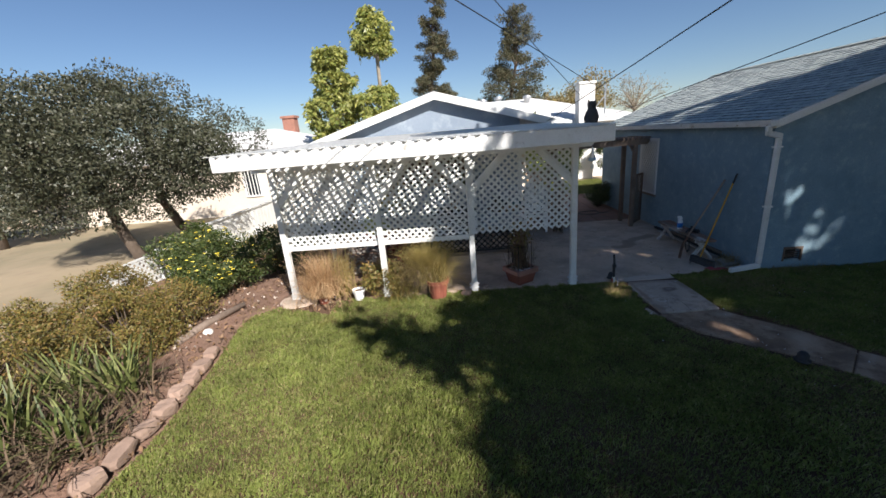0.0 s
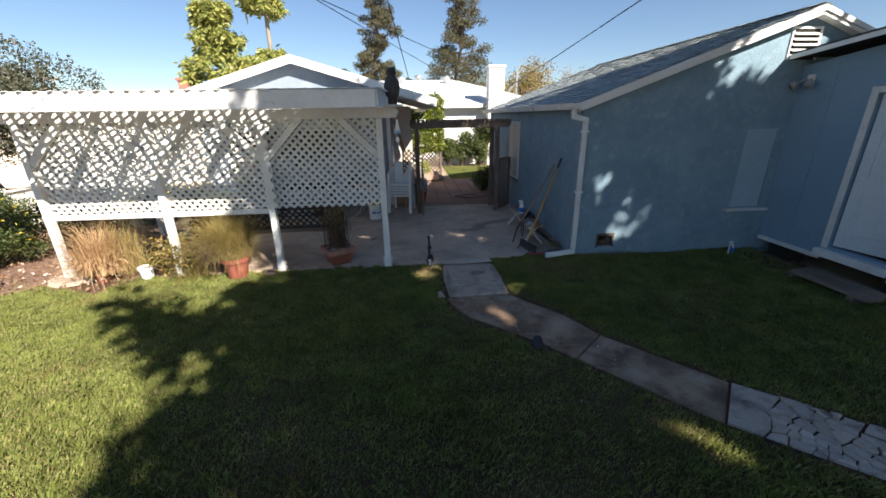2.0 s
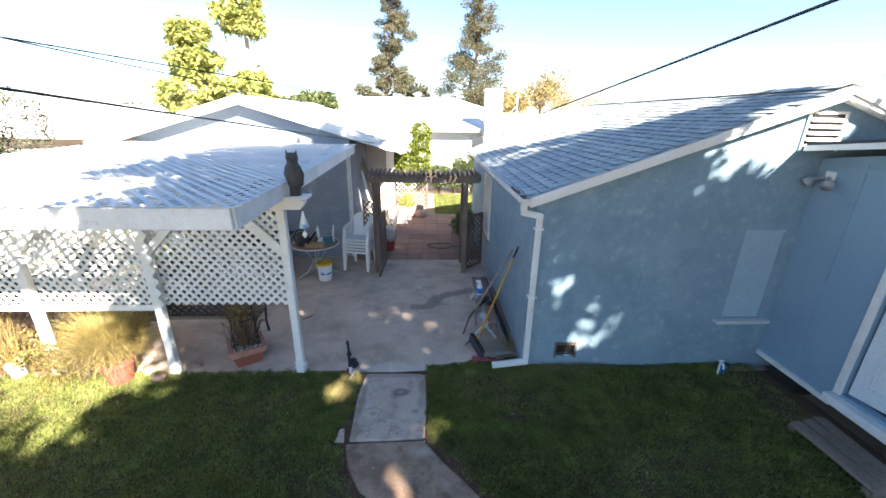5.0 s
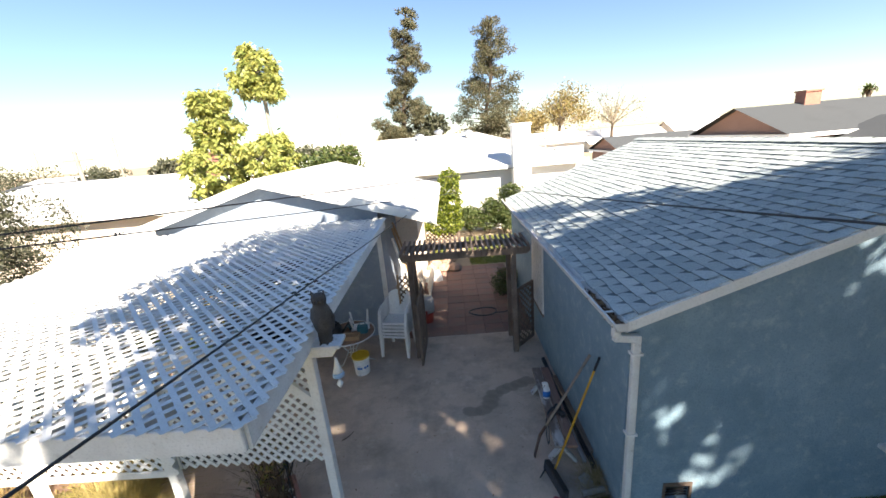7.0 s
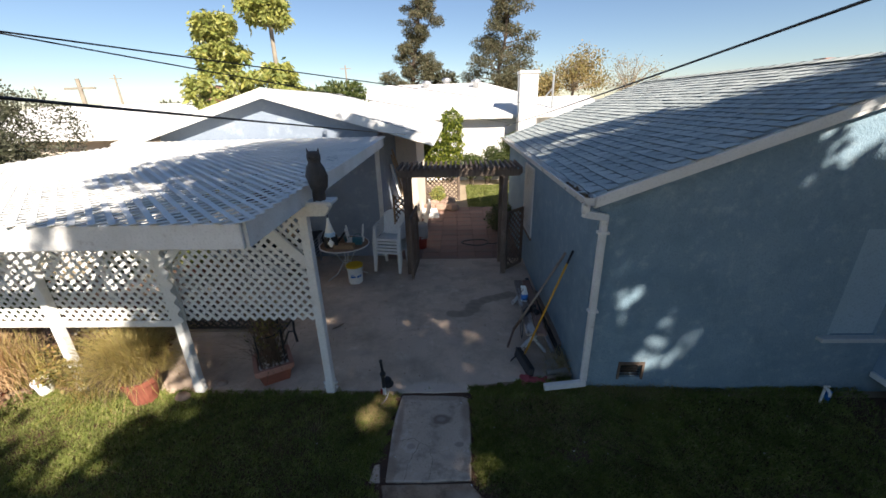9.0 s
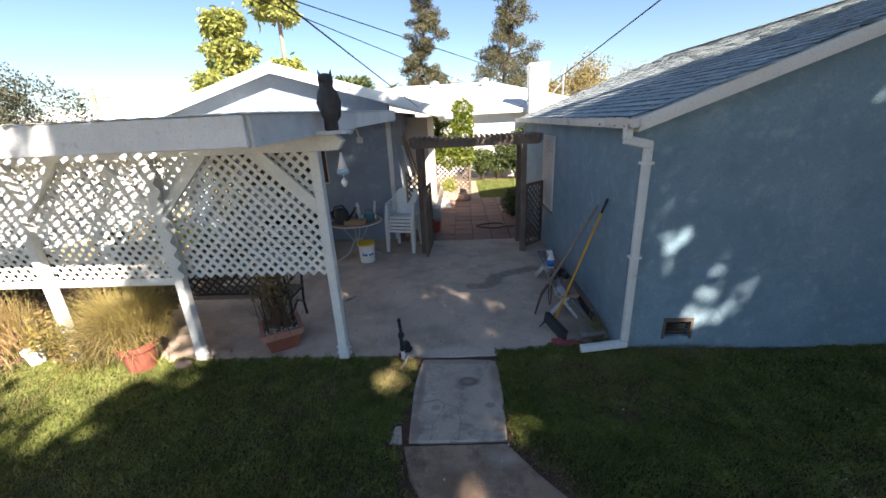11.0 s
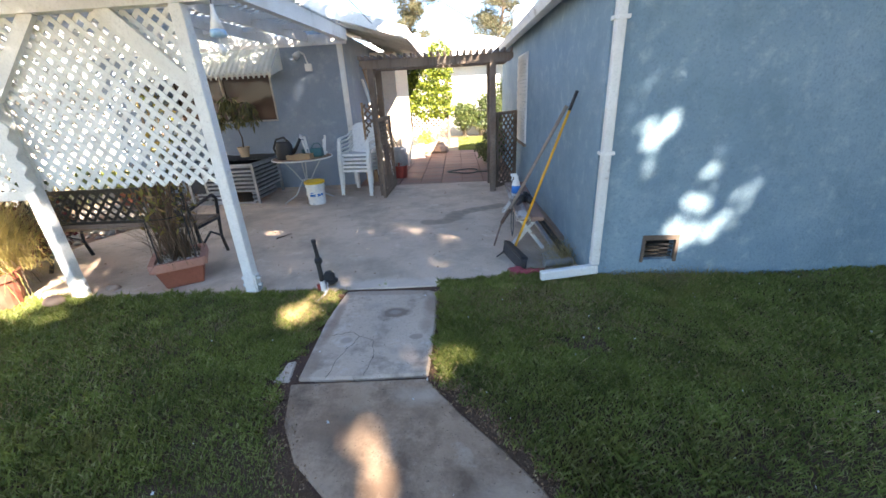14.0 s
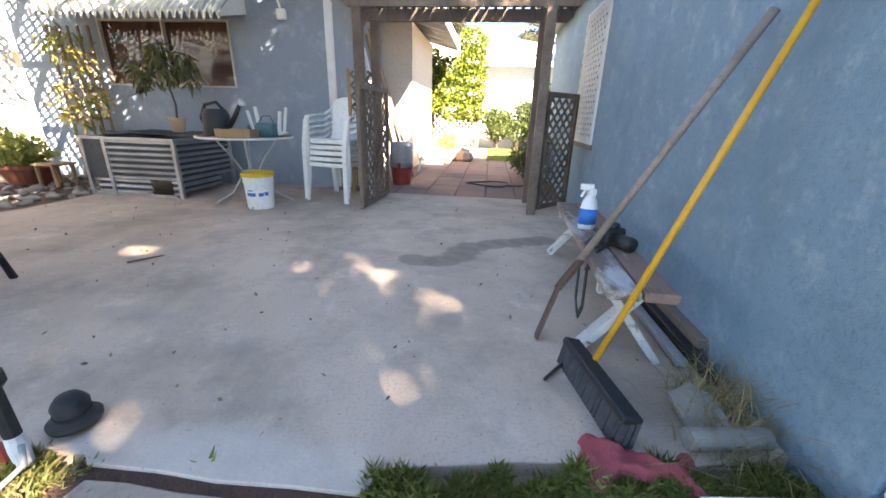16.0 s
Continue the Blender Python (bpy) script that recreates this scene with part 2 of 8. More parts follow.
STONE = surface("tan_border_stone", (0.36, 0.25, 0.19), (0.27, 0.185, 0.14), 0.9, 4, 40, 0.4, 0.006, vary=0.14)
GREYSTONE = surface("river_stone", (0.30, 0.26, 0.22), (0.40, 0.36, 0.31), 0.8, 5, 40, 0.2, 0.004, vary=0.3)
CREAM = surface("cream_stucco", (0.72, 0.62, 0.52), (0.66, 0.57, 0.47), 0.9, 0.6, 20, 0.3, 0.01)
WHITEWALL = surface("white_stucco", (0.76, 0.75, 0.72), (0.70, 0.69, 0.66), 0.9, 0.6, 20, 0.3, 0.01)
PINKWALL = surface("brown_pink_stucco", (0.34, 0.205, 0.155), (0.29, 0.175, 0.13), 0.9, 0.6, 20, 0.3, 0.01)
BRICKRED = surface("chimney_brick", (0.36, 0.17, 0.12), (0.27, 0.13, 0.095), 0.9, 3, 12, 0.5, 0.01)
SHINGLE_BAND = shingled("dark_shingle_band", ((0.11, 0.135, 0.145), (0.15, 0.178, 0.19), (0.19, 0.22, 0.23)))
stained(CONCRETE, (*((x, y, 0.15, 0.12, 0.2, 0.8, (0.27, 0.215, 0.165)) for x, y in ((-0.17, 1.78), (0.0, 1.8), (0.11, 1.9), (0.15, 2.03), (0.22, 2.15), (0.36, 2.24), (0.5, 2.3), (0.64, 2.36), (0.78, 2.44))),
                   (-2.6, 2.65, 0.55, 0.2, 0.6, 0.5, (0.33, 0.28, 0.23)), (-0.4, 0.05, 0.6, 0.14, 0.5, 0.45, (0.66, 0.58, 0.51)), (0.9, 0.5, 0.3, 0.25, 0.7, 0.7, (0.28, 0.22, 0.175)), (-1.5, 0.75, 0.5, 0.12, 0.8, 0.4, (0.36, 0.30, 0.25)), (0.2, 3.4, 0.8, 0.25, 0.9, 0.4, (0.33, 0.27, 0.22)),
                   (-1.9, 3.0, 0.5, 0.4, 0.9, 0.5, (0.31, 0.25, 0.20)), (-2.4, 0.5, 0.5, 0.3, 0.9, 0.5, (0.30, 0.23, 0.18)), (0.0, 1.0, 0.5, 0.16, 0.9, 0.35, (0.38, 0.31, 0.26))))
stained(OLD_CONCRETE, ((-0.45, -1.5, 0.22, 0.16, 0.7, 0.7, (0.21, 0.135, 0.088)), (0.35, -1.95, 0.2, 0.2, 0.8, 0.6, (0.50, 0.38, 0.28)), (0.0, -2.0, 0.3, 0.14, 0.6, 0.7, (0.19, 0.12, 0.08)), (0.5, -2.35, 0.22, 0.14, 0.5, 0.75, (0.17, 0.11, 0.075)), (1.05, -2.75, 0.16, 0.16, 0.6, 0.6, (0.19, 0.125, 0.085)), (0.75, -2.9, 0.2, 0.14, 0.7, 0.6, (0.50, 0.38, 0.29)), (1.25, -3.25, 0.2, 0.1, 0.6, 0.7, (0.16, 0.105, 0.07)), (-0.05, -1.3, 0.2, 0.1, 0.7, 0.6, (0.52, 0.42, 0.33))))
stained(PATH_CONCRETE, ((-0.3, -0.43, 0.125, 0.08, 0.3, 0.85, (0.19, 0.14, 0.11)), (-0.31, -0.425, 0.06, 0.035, 0.5, 0.55, (0.36, 0.31, 0.27)), (-0.02, -0.32, 0.09, 0.2, 0.55, 0.75, (0.27, 0.19, 0.14)), (-0.05, -0.62, 0.07, 0.14, 0.6, 0.6, (0.30, 0.22, 0.165)), (-0.76, -0.5, 0.045, 0.4, 0.5, 0.7, (0.28, 0.19, 0.14)), (-0.5, -0.32, 0.1, 0.05, 0.8, 0.5, (0.34, 0.28, 0.235)), (-0.2, -0.9, 0.12, 0.06, 0.8, 0.5, (0.34, 0.28, 0.235)), (-0.78, -1.05, 0.08, 0.2, 0.3, 0.7, (0.30, 0.22, 0.165)), (-0.12, -0.75, 0.05, 0.035, 0.2, 0.7, (0.27, 0.21, 0.17)), (-0.6, -0.78, 0.05, 0.04, 0.3, 0.6, (0.30, 0.24, 0.2)), (-0.4, -0.1, 0.5, 0.06, 0.4, 0.5, (0.26, 0.19, 0.14))))
GARAGE_SHINGLE = shingled("blue_grey_shingle", ((0.29, 0.34, 0.34), (0.41, 0.455, 0.445), (0.53, 0.57, 0.545), (0.345, 0.392, 0.388), (0.46, 0.50, 0.48)))
HOUSE_SHINGLE = shingled("pale_grey_shingle", ((0.50, 0.51, 0.51), (0.56, 0.57, 0.56), (0.46, 0.47, 0.48)))
PALE_ROOF = shingled("white_neighbour_roof", ((0.66, 0.65, 0.63), (0.72, 0.71, 0.69), (0.62, 0.61, 0.60)))
GREY_ROOF = shingled("grey_neighbour_roof", ((0.042, 0.047, 0.05), (0.062, 0.067, 0.07), (0.05, 0.055, 0.058)))
PALE_BOARD = surface("pale_blue_board", (0.30, 0.41, 0.48), (0.34, 0.45, 0.52), 0.7, 2, 60, 0.1, 0.002)
PALE_SILL = surface("pale_grey_sill", (0.55, 0.57, 0.57), (0.47, 0.49, 0.5), 0.7, 3, 60, 0.2, 0.003)
GLASS = glassy("dark_window_glass")
BROWN_GLASS = glassy("brown_window_glass", (0.075, 0.042, 0.032))
OWL = surface("dark_owl_plastic", (0.045, 0.04, 0.038), (0.08, 0.07, 0.062), 0.7, 12, 60, 0.4, 0.006)
YELLOW = surface("yellow_plastic", (0.75, 0.48, 0.03), (0.70, 0.43, 0.03), 0.4, 3, 30, 0.02, 0.002)
ORANGE = surface("yellow_orange_handle", (0.70, 0.36, 0.03), (0.62, 0.30, 0.03), 0.45, 6, 30, 0.05, 0.002)
RED_CLOTH = surface("faded_red_cloth", (0.42, 0.085, 0.09), (0.34, 0.065, 0.075), 0.9, 8, 90, 0.4, 0.004)
BLUE_LABEL = surface("blue_label", (0.02, 0.16, 0.50), (0.03, 0.20, 0.55), 0.4, 8, 60, 0.02, 0.001)
GREEN_PLASTIC = surface("dark_green_plastic", (0.012, 0.028, 0.026), (0.02, 0.04, 0.036), 0.4, 5, 40, 0.04, 0.002)
TEAL = surface("teal_plastic", (0.04, 0.14, 0.17), (0.05, 0.16, 0.19), 0.4, 5, 40, 0.04, 0.002)
GREYPLASTIC = surface("grey_plastic", (0.36, 0.36, 0.37), (0.30, 0.30, 0.31), 0.5, 5, 40, 0.04, 0.002)
REDPLASTIC = surface("dark_red_plastic", (0.30, 0.045, 0.035), (0.26, 0.04, 0.03), 0.45, 5, 40, 0.04, 0.002)
DOORPAINT = surface("pale_blue_white_door", (0.62, 0.68, 0.72), (0.57, 0.63, 0.67), 0.5, 2, 50, 0.06, 0.002)
TABLETOP = surface("brown_table_top", (0.22, 0.12, 0.07), (0.30, 0.17, 0.10), 0.6, 9, 40, 0.15, 0.003)
SOFFIT = surface("brown_soffit_boards", (0.26, 0.20, 0.16), (0.20, 0.15, 0.12), 0.85, 2, 30, 0.2, 0.004)

GRASS = leafy("lawn_grass", ((0.12, 0.15, 0.03), (0.205, 0.245, 0.052), (0.29, 0.31, 0.085), (0.225, 0.26, 0.062), (0.185, 0.235, 0.05), (0.44, 0.40, 0.18)), 0.35, 0.7, 2.6)
OLIVE = leafy("grey_green_leaves", ((0.028, 0.034, 0.016), (0.05, 0.056, 0.028), (0.085, 0.085, 0.05), (0.036, 0.042, 0.022), (0.15, 0.145, 0.10)), 0.15, 0.5)
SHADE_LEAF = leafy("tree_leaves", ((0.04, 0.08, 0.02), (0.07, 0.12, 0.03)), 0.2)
SHRUB_OLIVE = leafy("olive_brown_shrub", ((0.20, 0.175, 0.045), (0.30, 0.215, 0.05), (0.11, 0.125, 0.03), (0.33, 0.19, 0.07), (0.06, 0.065, 0.02), (0.24, 0.21, 0.055)), 0.3)
SHRUB_GREEN = leafy("green_shrub", ((0.03, 0.052, 0.013), (0.055, 0.085, 0.02), (0.10, 0.125, 0.032), (0.04, 0.065, 0.016), (0.15, 0.15, 0.045)), 0.25)
STRAP = leafy("strap_leaves", ((0.045, 0.065, 0.015), (0.12, 0.15, 0.038), (0.25, 0.265, 0.09), (0.07, 0.095, 0.025), (0.16, 0.13, 0.06)), 0.25)
DRYLEAF = leafy("dry_brown_blades", ((0.10, 0.065, 0.04), (0.17, 0.115, 0.07), (0.07, 0.05, 0.035)), 0.2, 0.8)
THATCH = leafy("dead_grass_blades", ((0.30, 0.23, 0.10), (0.36, 0.29, 0.14), (0.24, 0.17, 0.075)), 0.3, 0.8)
STRAW = leafy("straw_blades", ((0.52, 0.33, 0.17), (0.60, 0.42, 0.24), (0.42, 0.25, 0.12)), 0.3, 0.7)
FOUNTAIN = leafy("fountain_grass", ((0.42, 0.33, 0.11), (0.50, 0.39, 0.15), (0.30, 0.27, 0.08), (0.36, 0.24, 0.11)), 0.35, 0.6)
YELLOWGREEN = leafy("yellow_green_leaves", ((0.30, 0.33, 0.09), (0.41, 0.40, 0.13), (0.20, 0.26, 0.07), (0.48, 0.44, 0.12)), 0.4, 0.4)
PINE = leafy("conifer_needles", ((0.05, 0.06, 0.028), (0.085, 0.085, 0.04), (0.13, 0.105, 0.055), (0.04, 0.05, 0.026)), 0.2, 0.7)
AUTUMN = leafy("thin_autumn_leaves", ((0.24, 0.19, 0.05), (0.30, 0.22, 0.10), (0.18, 0.17, 0.05)), 0.3, 0.6)
VINE = leafy("bright_vine_leaves", ((0.22, 0.27, 0.028), (0.34, 0.37, 0.05), (0.12, 0.17, 0.024), (0.045, 0.07, 0.014), (0.08, 0.11, 0.02)), 0.45, 0.45)
FLOWER = leafy("yellow_petals", ((0.80, 0.62, 0.05), (0.85, 0.72, 0.15)), 0.2, 0.6)
LITTER = leafy("leaf_litter", ((0.20, 0.11, 0.06), (0.27, 0.165, 0.09), (0.12, 0.068, 0.04), (0.34, 0.23, 0.14), (0.16, 0.09, 0.05)), 0.1, 0.9)

# ---- builders ----
rng = np.random.default_rng(7)


def thing(name, label, category, group="", at=(0, 0, 0), kind=""):
    ob = new(name)
    ob.empty_display_size = 0.1
    ob.location = at
    return tagged(ob, label, category, group, kind)


def mesh_of(name, verts, faces, material, smooth=False):
    me = bpy.data.meshes.new(name)
    me.from_pydata([tuple(v) for v in verts], [], [tuple(f) for f in faces])
    me.materials.append(material)
    if smooth:
        me.polygons.foreach_set("use_smooth", [True] * len(me.polygons))
    me.update()
    return me


def attach(ob, parent):
    if parent is not None:
        ob.parent = parent
        at = parent.location.copy() if parent.parent is None else Vector((0, 0, 0))
        if parent.parent is not None:
            at = Vector((0, 0, 0))
        ob.matrix_parent_inverse = Matrix.Translation(-at)
    return ob


class Shape:
    """Gathers boxes, bars, tubes and turned forms into one mesh, in world places."""

    def __init__(self):
        self.v, self.f = [], []

    def add(self, verts, faces):
        k = len(self.v)
        self.v += [Vector(v) for v in verts]
        self.f += [tuple(i + k for i in f) for f in faces]
        return self

    def box(self, lo, hi):
        (a, b, c), (d, e, g) = lo, hi
        return self.add([(a, b, c), (d, b, c), (d, e, c), (a, e, c), (a, b, g), (d, b, g), (d, e, g), (a, e, g)],
                        [(3, 2, 1, 0), (4, 5, 6, 7), (0, 1, 5, 4), (1, 2, 6, 5), (2, 3, 7, 6), (3, 0, 4, 7)])

    def placed_box(self, size, m):
        x, y, z = (s / 2 for s in size)
        vs = [m @ Vector(p) for p in ((-x, -y, -z), (x, -y, -z), (x, y, -z), (-x, y, -z), (-x, -y, z), (x, -y, z), (x, y, z), (-x, y, z))]
        return self.add(vs, [(3, 2, 1, 0), (4, 5, 6, 7), (0, 1, 5, 4), (1, 2, 6, 5), (2, 3, 7, 6), (3, 0, 4, 7)])

    def bar(self, p, q, w, h, up=(0, 0, 1)):
        """A bar from p to q, w across and h along up."""
        p, q, up = Vector(p), Vector(q), Vector(up)
        d = (q - p).normalized()
        side = d.cross(up)
        side = side.normalized() if side.length > 1e-4 else Vector((1, 0, 0))
        u = side.cross(d).normalized()
        a, b = side * w / 2, u * h / 2
        return self.add([p - a - b, p + a - b, p + a + b, p - a + b, q - a - b, q + a - b, q + a + b, q - a + b],
                        [(0, 1, 2, 3), (7, 6, 5, 4), (0, 4, 5, 1), (1, 5, 6, 2), (2, 6, 7, 3), (3, 7, 4, 0)])

    def tube(self, pts, radii, n=8, caps=True):
        pts = [Vector(p) for p in pts]
        if isinstance(radii, (int, float)):
            radii = [radii] * len(pts)
        k, vs, fs = len(self.v), [], []
        side = None
        for i, p in enumerate(pts):
            d = (pts[min(i + 1, len(pts) - 1)] - pts[max(i - 1, 0)]).normalized()
            if side is None:
                side = d.orthogonal().normalized()
            side = (side - d * side.dot(d)).normalized()
            other = d.cross(side)
            for j in range(n):
                a = 2 * math.pi * j / n
                vs.append(p + (side * math.cos(a) + other * math.sin(a)) * radii[i])
        for i in range(len(pts) - 1):
            for j in range(n):
                a, b = i * n + j, i * n + (j + 1) % n
                fs.append((a, b, b + n, a + n))
        if caps:
            fs.append(tuple(range(n - 1, -1, -1)))
            fs.append(tuple(range((len(pts) - 1) * n, len(pts) * n)))
        return self.add(vs, fs)

    def turned(self, profile, centre, n=20, stretch=(1, 1)):
        """A form turned round an upright axis: profile of (radius, height)."""
        cx, cy, cz = centre
        vs, fs = [], []
        for r, h in profile:
            for j in range(n):
                a = 2 * math.pi * j / n
                vs.append((cx + r * math.cos(a) * stretch[0], cy + r * math.sin(a) * stretch[1], cz + h))
        for i in range(len(profile) - 1):
            for j in range(n):
                a, b = i * n + j, i * n + (j + 1) % n
                fs.append((a, b, b + n, a + n))
        fs.append(tuple(range(n - 1, -1, -1)))
        fs.append(tuple(range((len(profile) - 1) * n, len(profile) * n)))
        return self.add(vs, fs)

    def prism(self, outline, lo, hi, axis="z"):
        """An outline pushed from lo to hi along an axis; outline in the two other axes, in order."""
        def put(a, b, c):
            return {"x": (c, a, b), "y": (a, c, b), "z": (a, b, c)}[axis]
        n = len(outline)
        vs = [put(a, b, lo) for a, b in outline] + [put(a, b, hi) for a, b in outline]
        fs = [tuple(range(n - 1, -1, -1)), tuple(range(n, 2 * n))] + [(i, (i + 1) % n, (i + 1) % n + n, i + n) for i in range(n)]
        return self.add(vs, fs)

    def made(self, name, material, parent=None, label="", bevel=0.0, smooth=False, fix=False):
        me = mesh_of(name, self.v, self.f, material, smooth)
        if bevel or fix:
            bm = bmesh.new()
            bm.from_mesh(me)
            if fix == "weld":
                bmesh.ops.remove_doubles(bm, verts=bm.verts, dist=0.0005)
            bmesh.ops.recalc_face_normals(bm, faces=bm.faces)
            if bevel:
                sharp = [e for e in bm.edges if len(e.link_faces) == 2 and e.calc_face_angle(0) > 0.6]
                bmesh.ops.bevel(bm, geom=sharp, offset=bevel, segments=1, profile=0.5, affect="EDGES")
            bm.to_mesh(me)
            bm.free()
        ob = new(name, me)
        if label:
            ob["label"] = label
        return attach(ob, parent)


def scattered(name, verts, loops_per, material, parent=None, label=""):
    """One mesh of many loose polygons of loops_per corners each; verts is an array (n * loops_per, 3)."""
    me = bpy.data.meshes.new(name)
    n = len(verts)
    me.vertices.add(n)
    me.vertices.foreach_set("co", np.ascontiguousarray(verts, dtype=np.float32).ravel())
    me.loops.add(n)
    me.loops.foreach_set("vertex_index", np.arange(n, dtype=np.int32))
    me.polygons.add(n // loops_per)
    me.polygons.foreach_set("loop_start", np.arange(0, n, loops_per, dtype=np.int32))
    me.polygons.foreach_set("loop_total", np.full(n // loops_per, loops_per, dtype=np.int32))
    me.materials.append(material)
    me.update(calc_edges=True)
    me.validate()
    ob = new(name, me)
    if label:
        ob["label"] = label
    return attach(ob, parent)


def unit(v):
    return v / (np.linalg.norm(v, axis=1, keepdims=True) + 1e-9)


def leaf_verts(at, size, ratio=0.5, droop=0.0, outward=None, spread=1.0):
    """Kite-shaped leaves at the places given, turned at random, drooping by some part."""
    n = len(at)
    d = rng.normal(size=(n, 3)) * spread
    if outward is not None:
        d += outward
    d[:, 2] -= droop
    d = unit(d)
    s = unit(np.cross(d, rng.normal(size=(n, 3))))
    ln = (size * rng.uniform(0.65, 1.35, n))[:, None]
    w = ln * ratio / 2
    v = np.empty((n, 4, 3))
    v[:, 0], v[:, 1], v[:, 2], v[:, 3] = at, at + d * ln * 0.45 + s * w, at + d * ln, at + d * ln * 0.45 - s * w
    return v.reshape(-1, 3)


def blade_verts(at, length, width, lean, bend=0.5, tall=None):
    """Grass blades: two-part strips that lean and bow over; four corners each."""
    n = len(at)
    a = rng.uniform(0, 2 * math.pi, n)
    h = np.stack([np.cos(a), np.sin(a), np.zeros(n)], 1)
    if tall is None:
        tall = rng.uniform(0.6, 1.25, n)
    ln = (length * tall)[:, None]
    tilt = np.abs(rng.normal(0, lean, n))[:, None]
    up = np.array([0, 0, 1.0])
    side = np.stack([-h[:, 1], h[:, 0], np.zeros(n)], 1) * (width / 2)
    mid = at + (up * np.cos(tilt) + h * np.sin(tilt)) * ln * 0.55
    tip = mid + (up * np.cos(tilt + bend) + h * np.sin(tilt + bend)) * ln * 0.45
    v = np.empty((n, 4, 3))
    v[:, 0], v[:, 1], v[:, 2], v[:, 3] = at - side, at + side, mid + side * 0.7, tip
    return v.reshape(-1, 3)


def arching(at, n, length, width, lean, fall, material, name, parent, spread=0.05, parts=4, label=""):
    """A tuft of arching ribbons from one root: quads along each blade."""
    vs = []
    for i in range(n):
        a = rng.uniform(0, 2 * math.pi)
        h = np.array([math.cos(a), math.sin(a), 0])
        side = np.array([-h[1], h[0], 0])
        p = np.array(at, float) + np.array([rng.normal(0, spread), rng.normal(0, spread), 0])
        tilt, ln = abs(rng.normal(0, lean)) + 0.03, length * rng.uniform(0.55, 1.15)
        w = width * rng.uniform(0.7, 1.3)
        bow = fall * rng.uniform(0.5, 1.4)
        for k in range(parts):
            t1 = tilt + bow * ((k + 1) / parts) ** 1.5
            q = p + (np.array([0, 0, math.cos(t1)]) + h * math.sin(t1)) * ln / parts
            wa, wb = w * (1 - k / parts * 0.8) / 2, w * (1 - (k + 1) / parts * 0.85) / 2
            vs += [p - side * wa, p + side * wa, q + side * wb, q - side * wb]
            p = q
    return scattered(name, np.array(vs), 4, material, parent, label)


def in_blobs(blobs, n, shell=0.55):
    """Places in a set of ellipsoids (centre, radii), thicker towards their skins; also the ways outward."""
    vol = np.array([r[0] * r[1] * r[2] for _, r in blobs]) ** 0.75
    pick = rng.choice(len(blobs), n, p=vol / vol.sum())
    c = np.array([b[0] for b in blobs], float)[pick]
    r = np.array([b[1] for b in blobs], float)[pick]
    d = unit(rng.normal(size=(n, 3)))
    rad = shell + (1 - shell) * rng.uniform(0, 1, n) ** 0.6
    rad *= 1 + 0.18 * np.sin(d[:, 0] * 9 + pick) * np.cos(d[:, 2] * 8 + pick * 2)
    return c + d * r * rad[:, None], d


def crown_blobs(centre, radii, count, size):
    """Clumps spread through an ellipsoid, to give a crown an uneven outline with gaps."""
    out = []
    for _ in range(count):
        d = rng.normal(size=3)
        d /= np.linalg.norm(d)
        k = rng.uniform(0.35, 1.0) ** 0.5
        s = size * rng.uniform(0.6, 1.3)
        out.append((np.array(centre) + d * np.array(radii) * k * 0.85, (s, s, s * 0.8)))
    return out


def plane_lattice(parent, to_world, width, height, pitch, w, thick, material, name="slat", gap=0.0):
    """Diagonal strips both ways across a rectangle; to_world turns (u, v, out) into a place. Each strip is a part of parent."""
    for way in (0, 1):
        out = thick * (0.5 if way == 0 else 1.5)
        c = -height + pitch * 0.5 if way == 0 else pitch * 0.5
        top = width if way == 0 else width + height
        while c < top:
            # u - v = c, or u + v = c
            if way == 0:
                u0, u1 = max(0, c), min(width, height + c)
                a, b = (u0, u0 - c), (u1, u1 - c)
            else:
                u0, u1 = max(0, c - height), min(width, c)
                a, b = (u0, c - u0), (u1, c - u1)
            if u1 - u0 > 0.03:
                p, q = Vector(to_world(*a, out)), Vector(to_world(*b, out))
                up = Vector(to_world(0, 0, 1)) - Vector(to_world(0, 0, 0))
                Shape().bar(p, q, w, thick, up).made(name, material, parent)
            c += pitch * math.sqrt(2)


def wall_with_holes(shape, axis, place, thick, a0, a1, z0, z1, holes):
    """An upright wall across axis ('x' or 'y') at place, from a0 to a1, with rectangular holes (a, b, low, high): one skin."""
    ca = sorted({a0, a1, *[h[0] for h in holes], *[h[1] for h in holes]})
    cz = sorted({z0, z1, *[h[2] for h in holes], *[h[3] for h in holes]})
    na, nz = len(ca) - 1, len(cz) - 1

    def solid(i, j):
        if not (0 <= i < na and 0 <= j < nz):
            return False
        ma, mz = (ca[i] + ca[i + 1]) / 2, (cz[j] + cz[j + 1]) / 2
        return not any(h[0] < ma < h[1] and h[2] < mz < h[3] for h in holes)

    def spot(i, j, k):
        d = place + thick * k
        return (ca[i], d, cz[j]) if axis == "y" else (d, ca[i], cz[j])

    for i in range(na):
        for j in range(nz):
            if solid(i, j):
                quads = [[(i, j, k), (i + 1, j, k), (i + 1, j + 1, k), (i, j + 1, k)] for k in (0, 1)]
                for di, dj, p, q in ((-1, 0, (i, j), (i, j + 1)), (1, 0, (i + 1, j), (i + 1, j + 1)), (0, -1, (i, j), (i + 1, j)), (0, 1, (i, j + 1), (i + 1, j + 1))):
                    if not solid(i + di, j + dj):
                        quads.append([(*p, 0), (*q, 0), (*q, 1), (*p, 1)])
                for quad in quads:
                    shape.add([spot(*c) for c in quad], [(0, 1, 2, 3)])


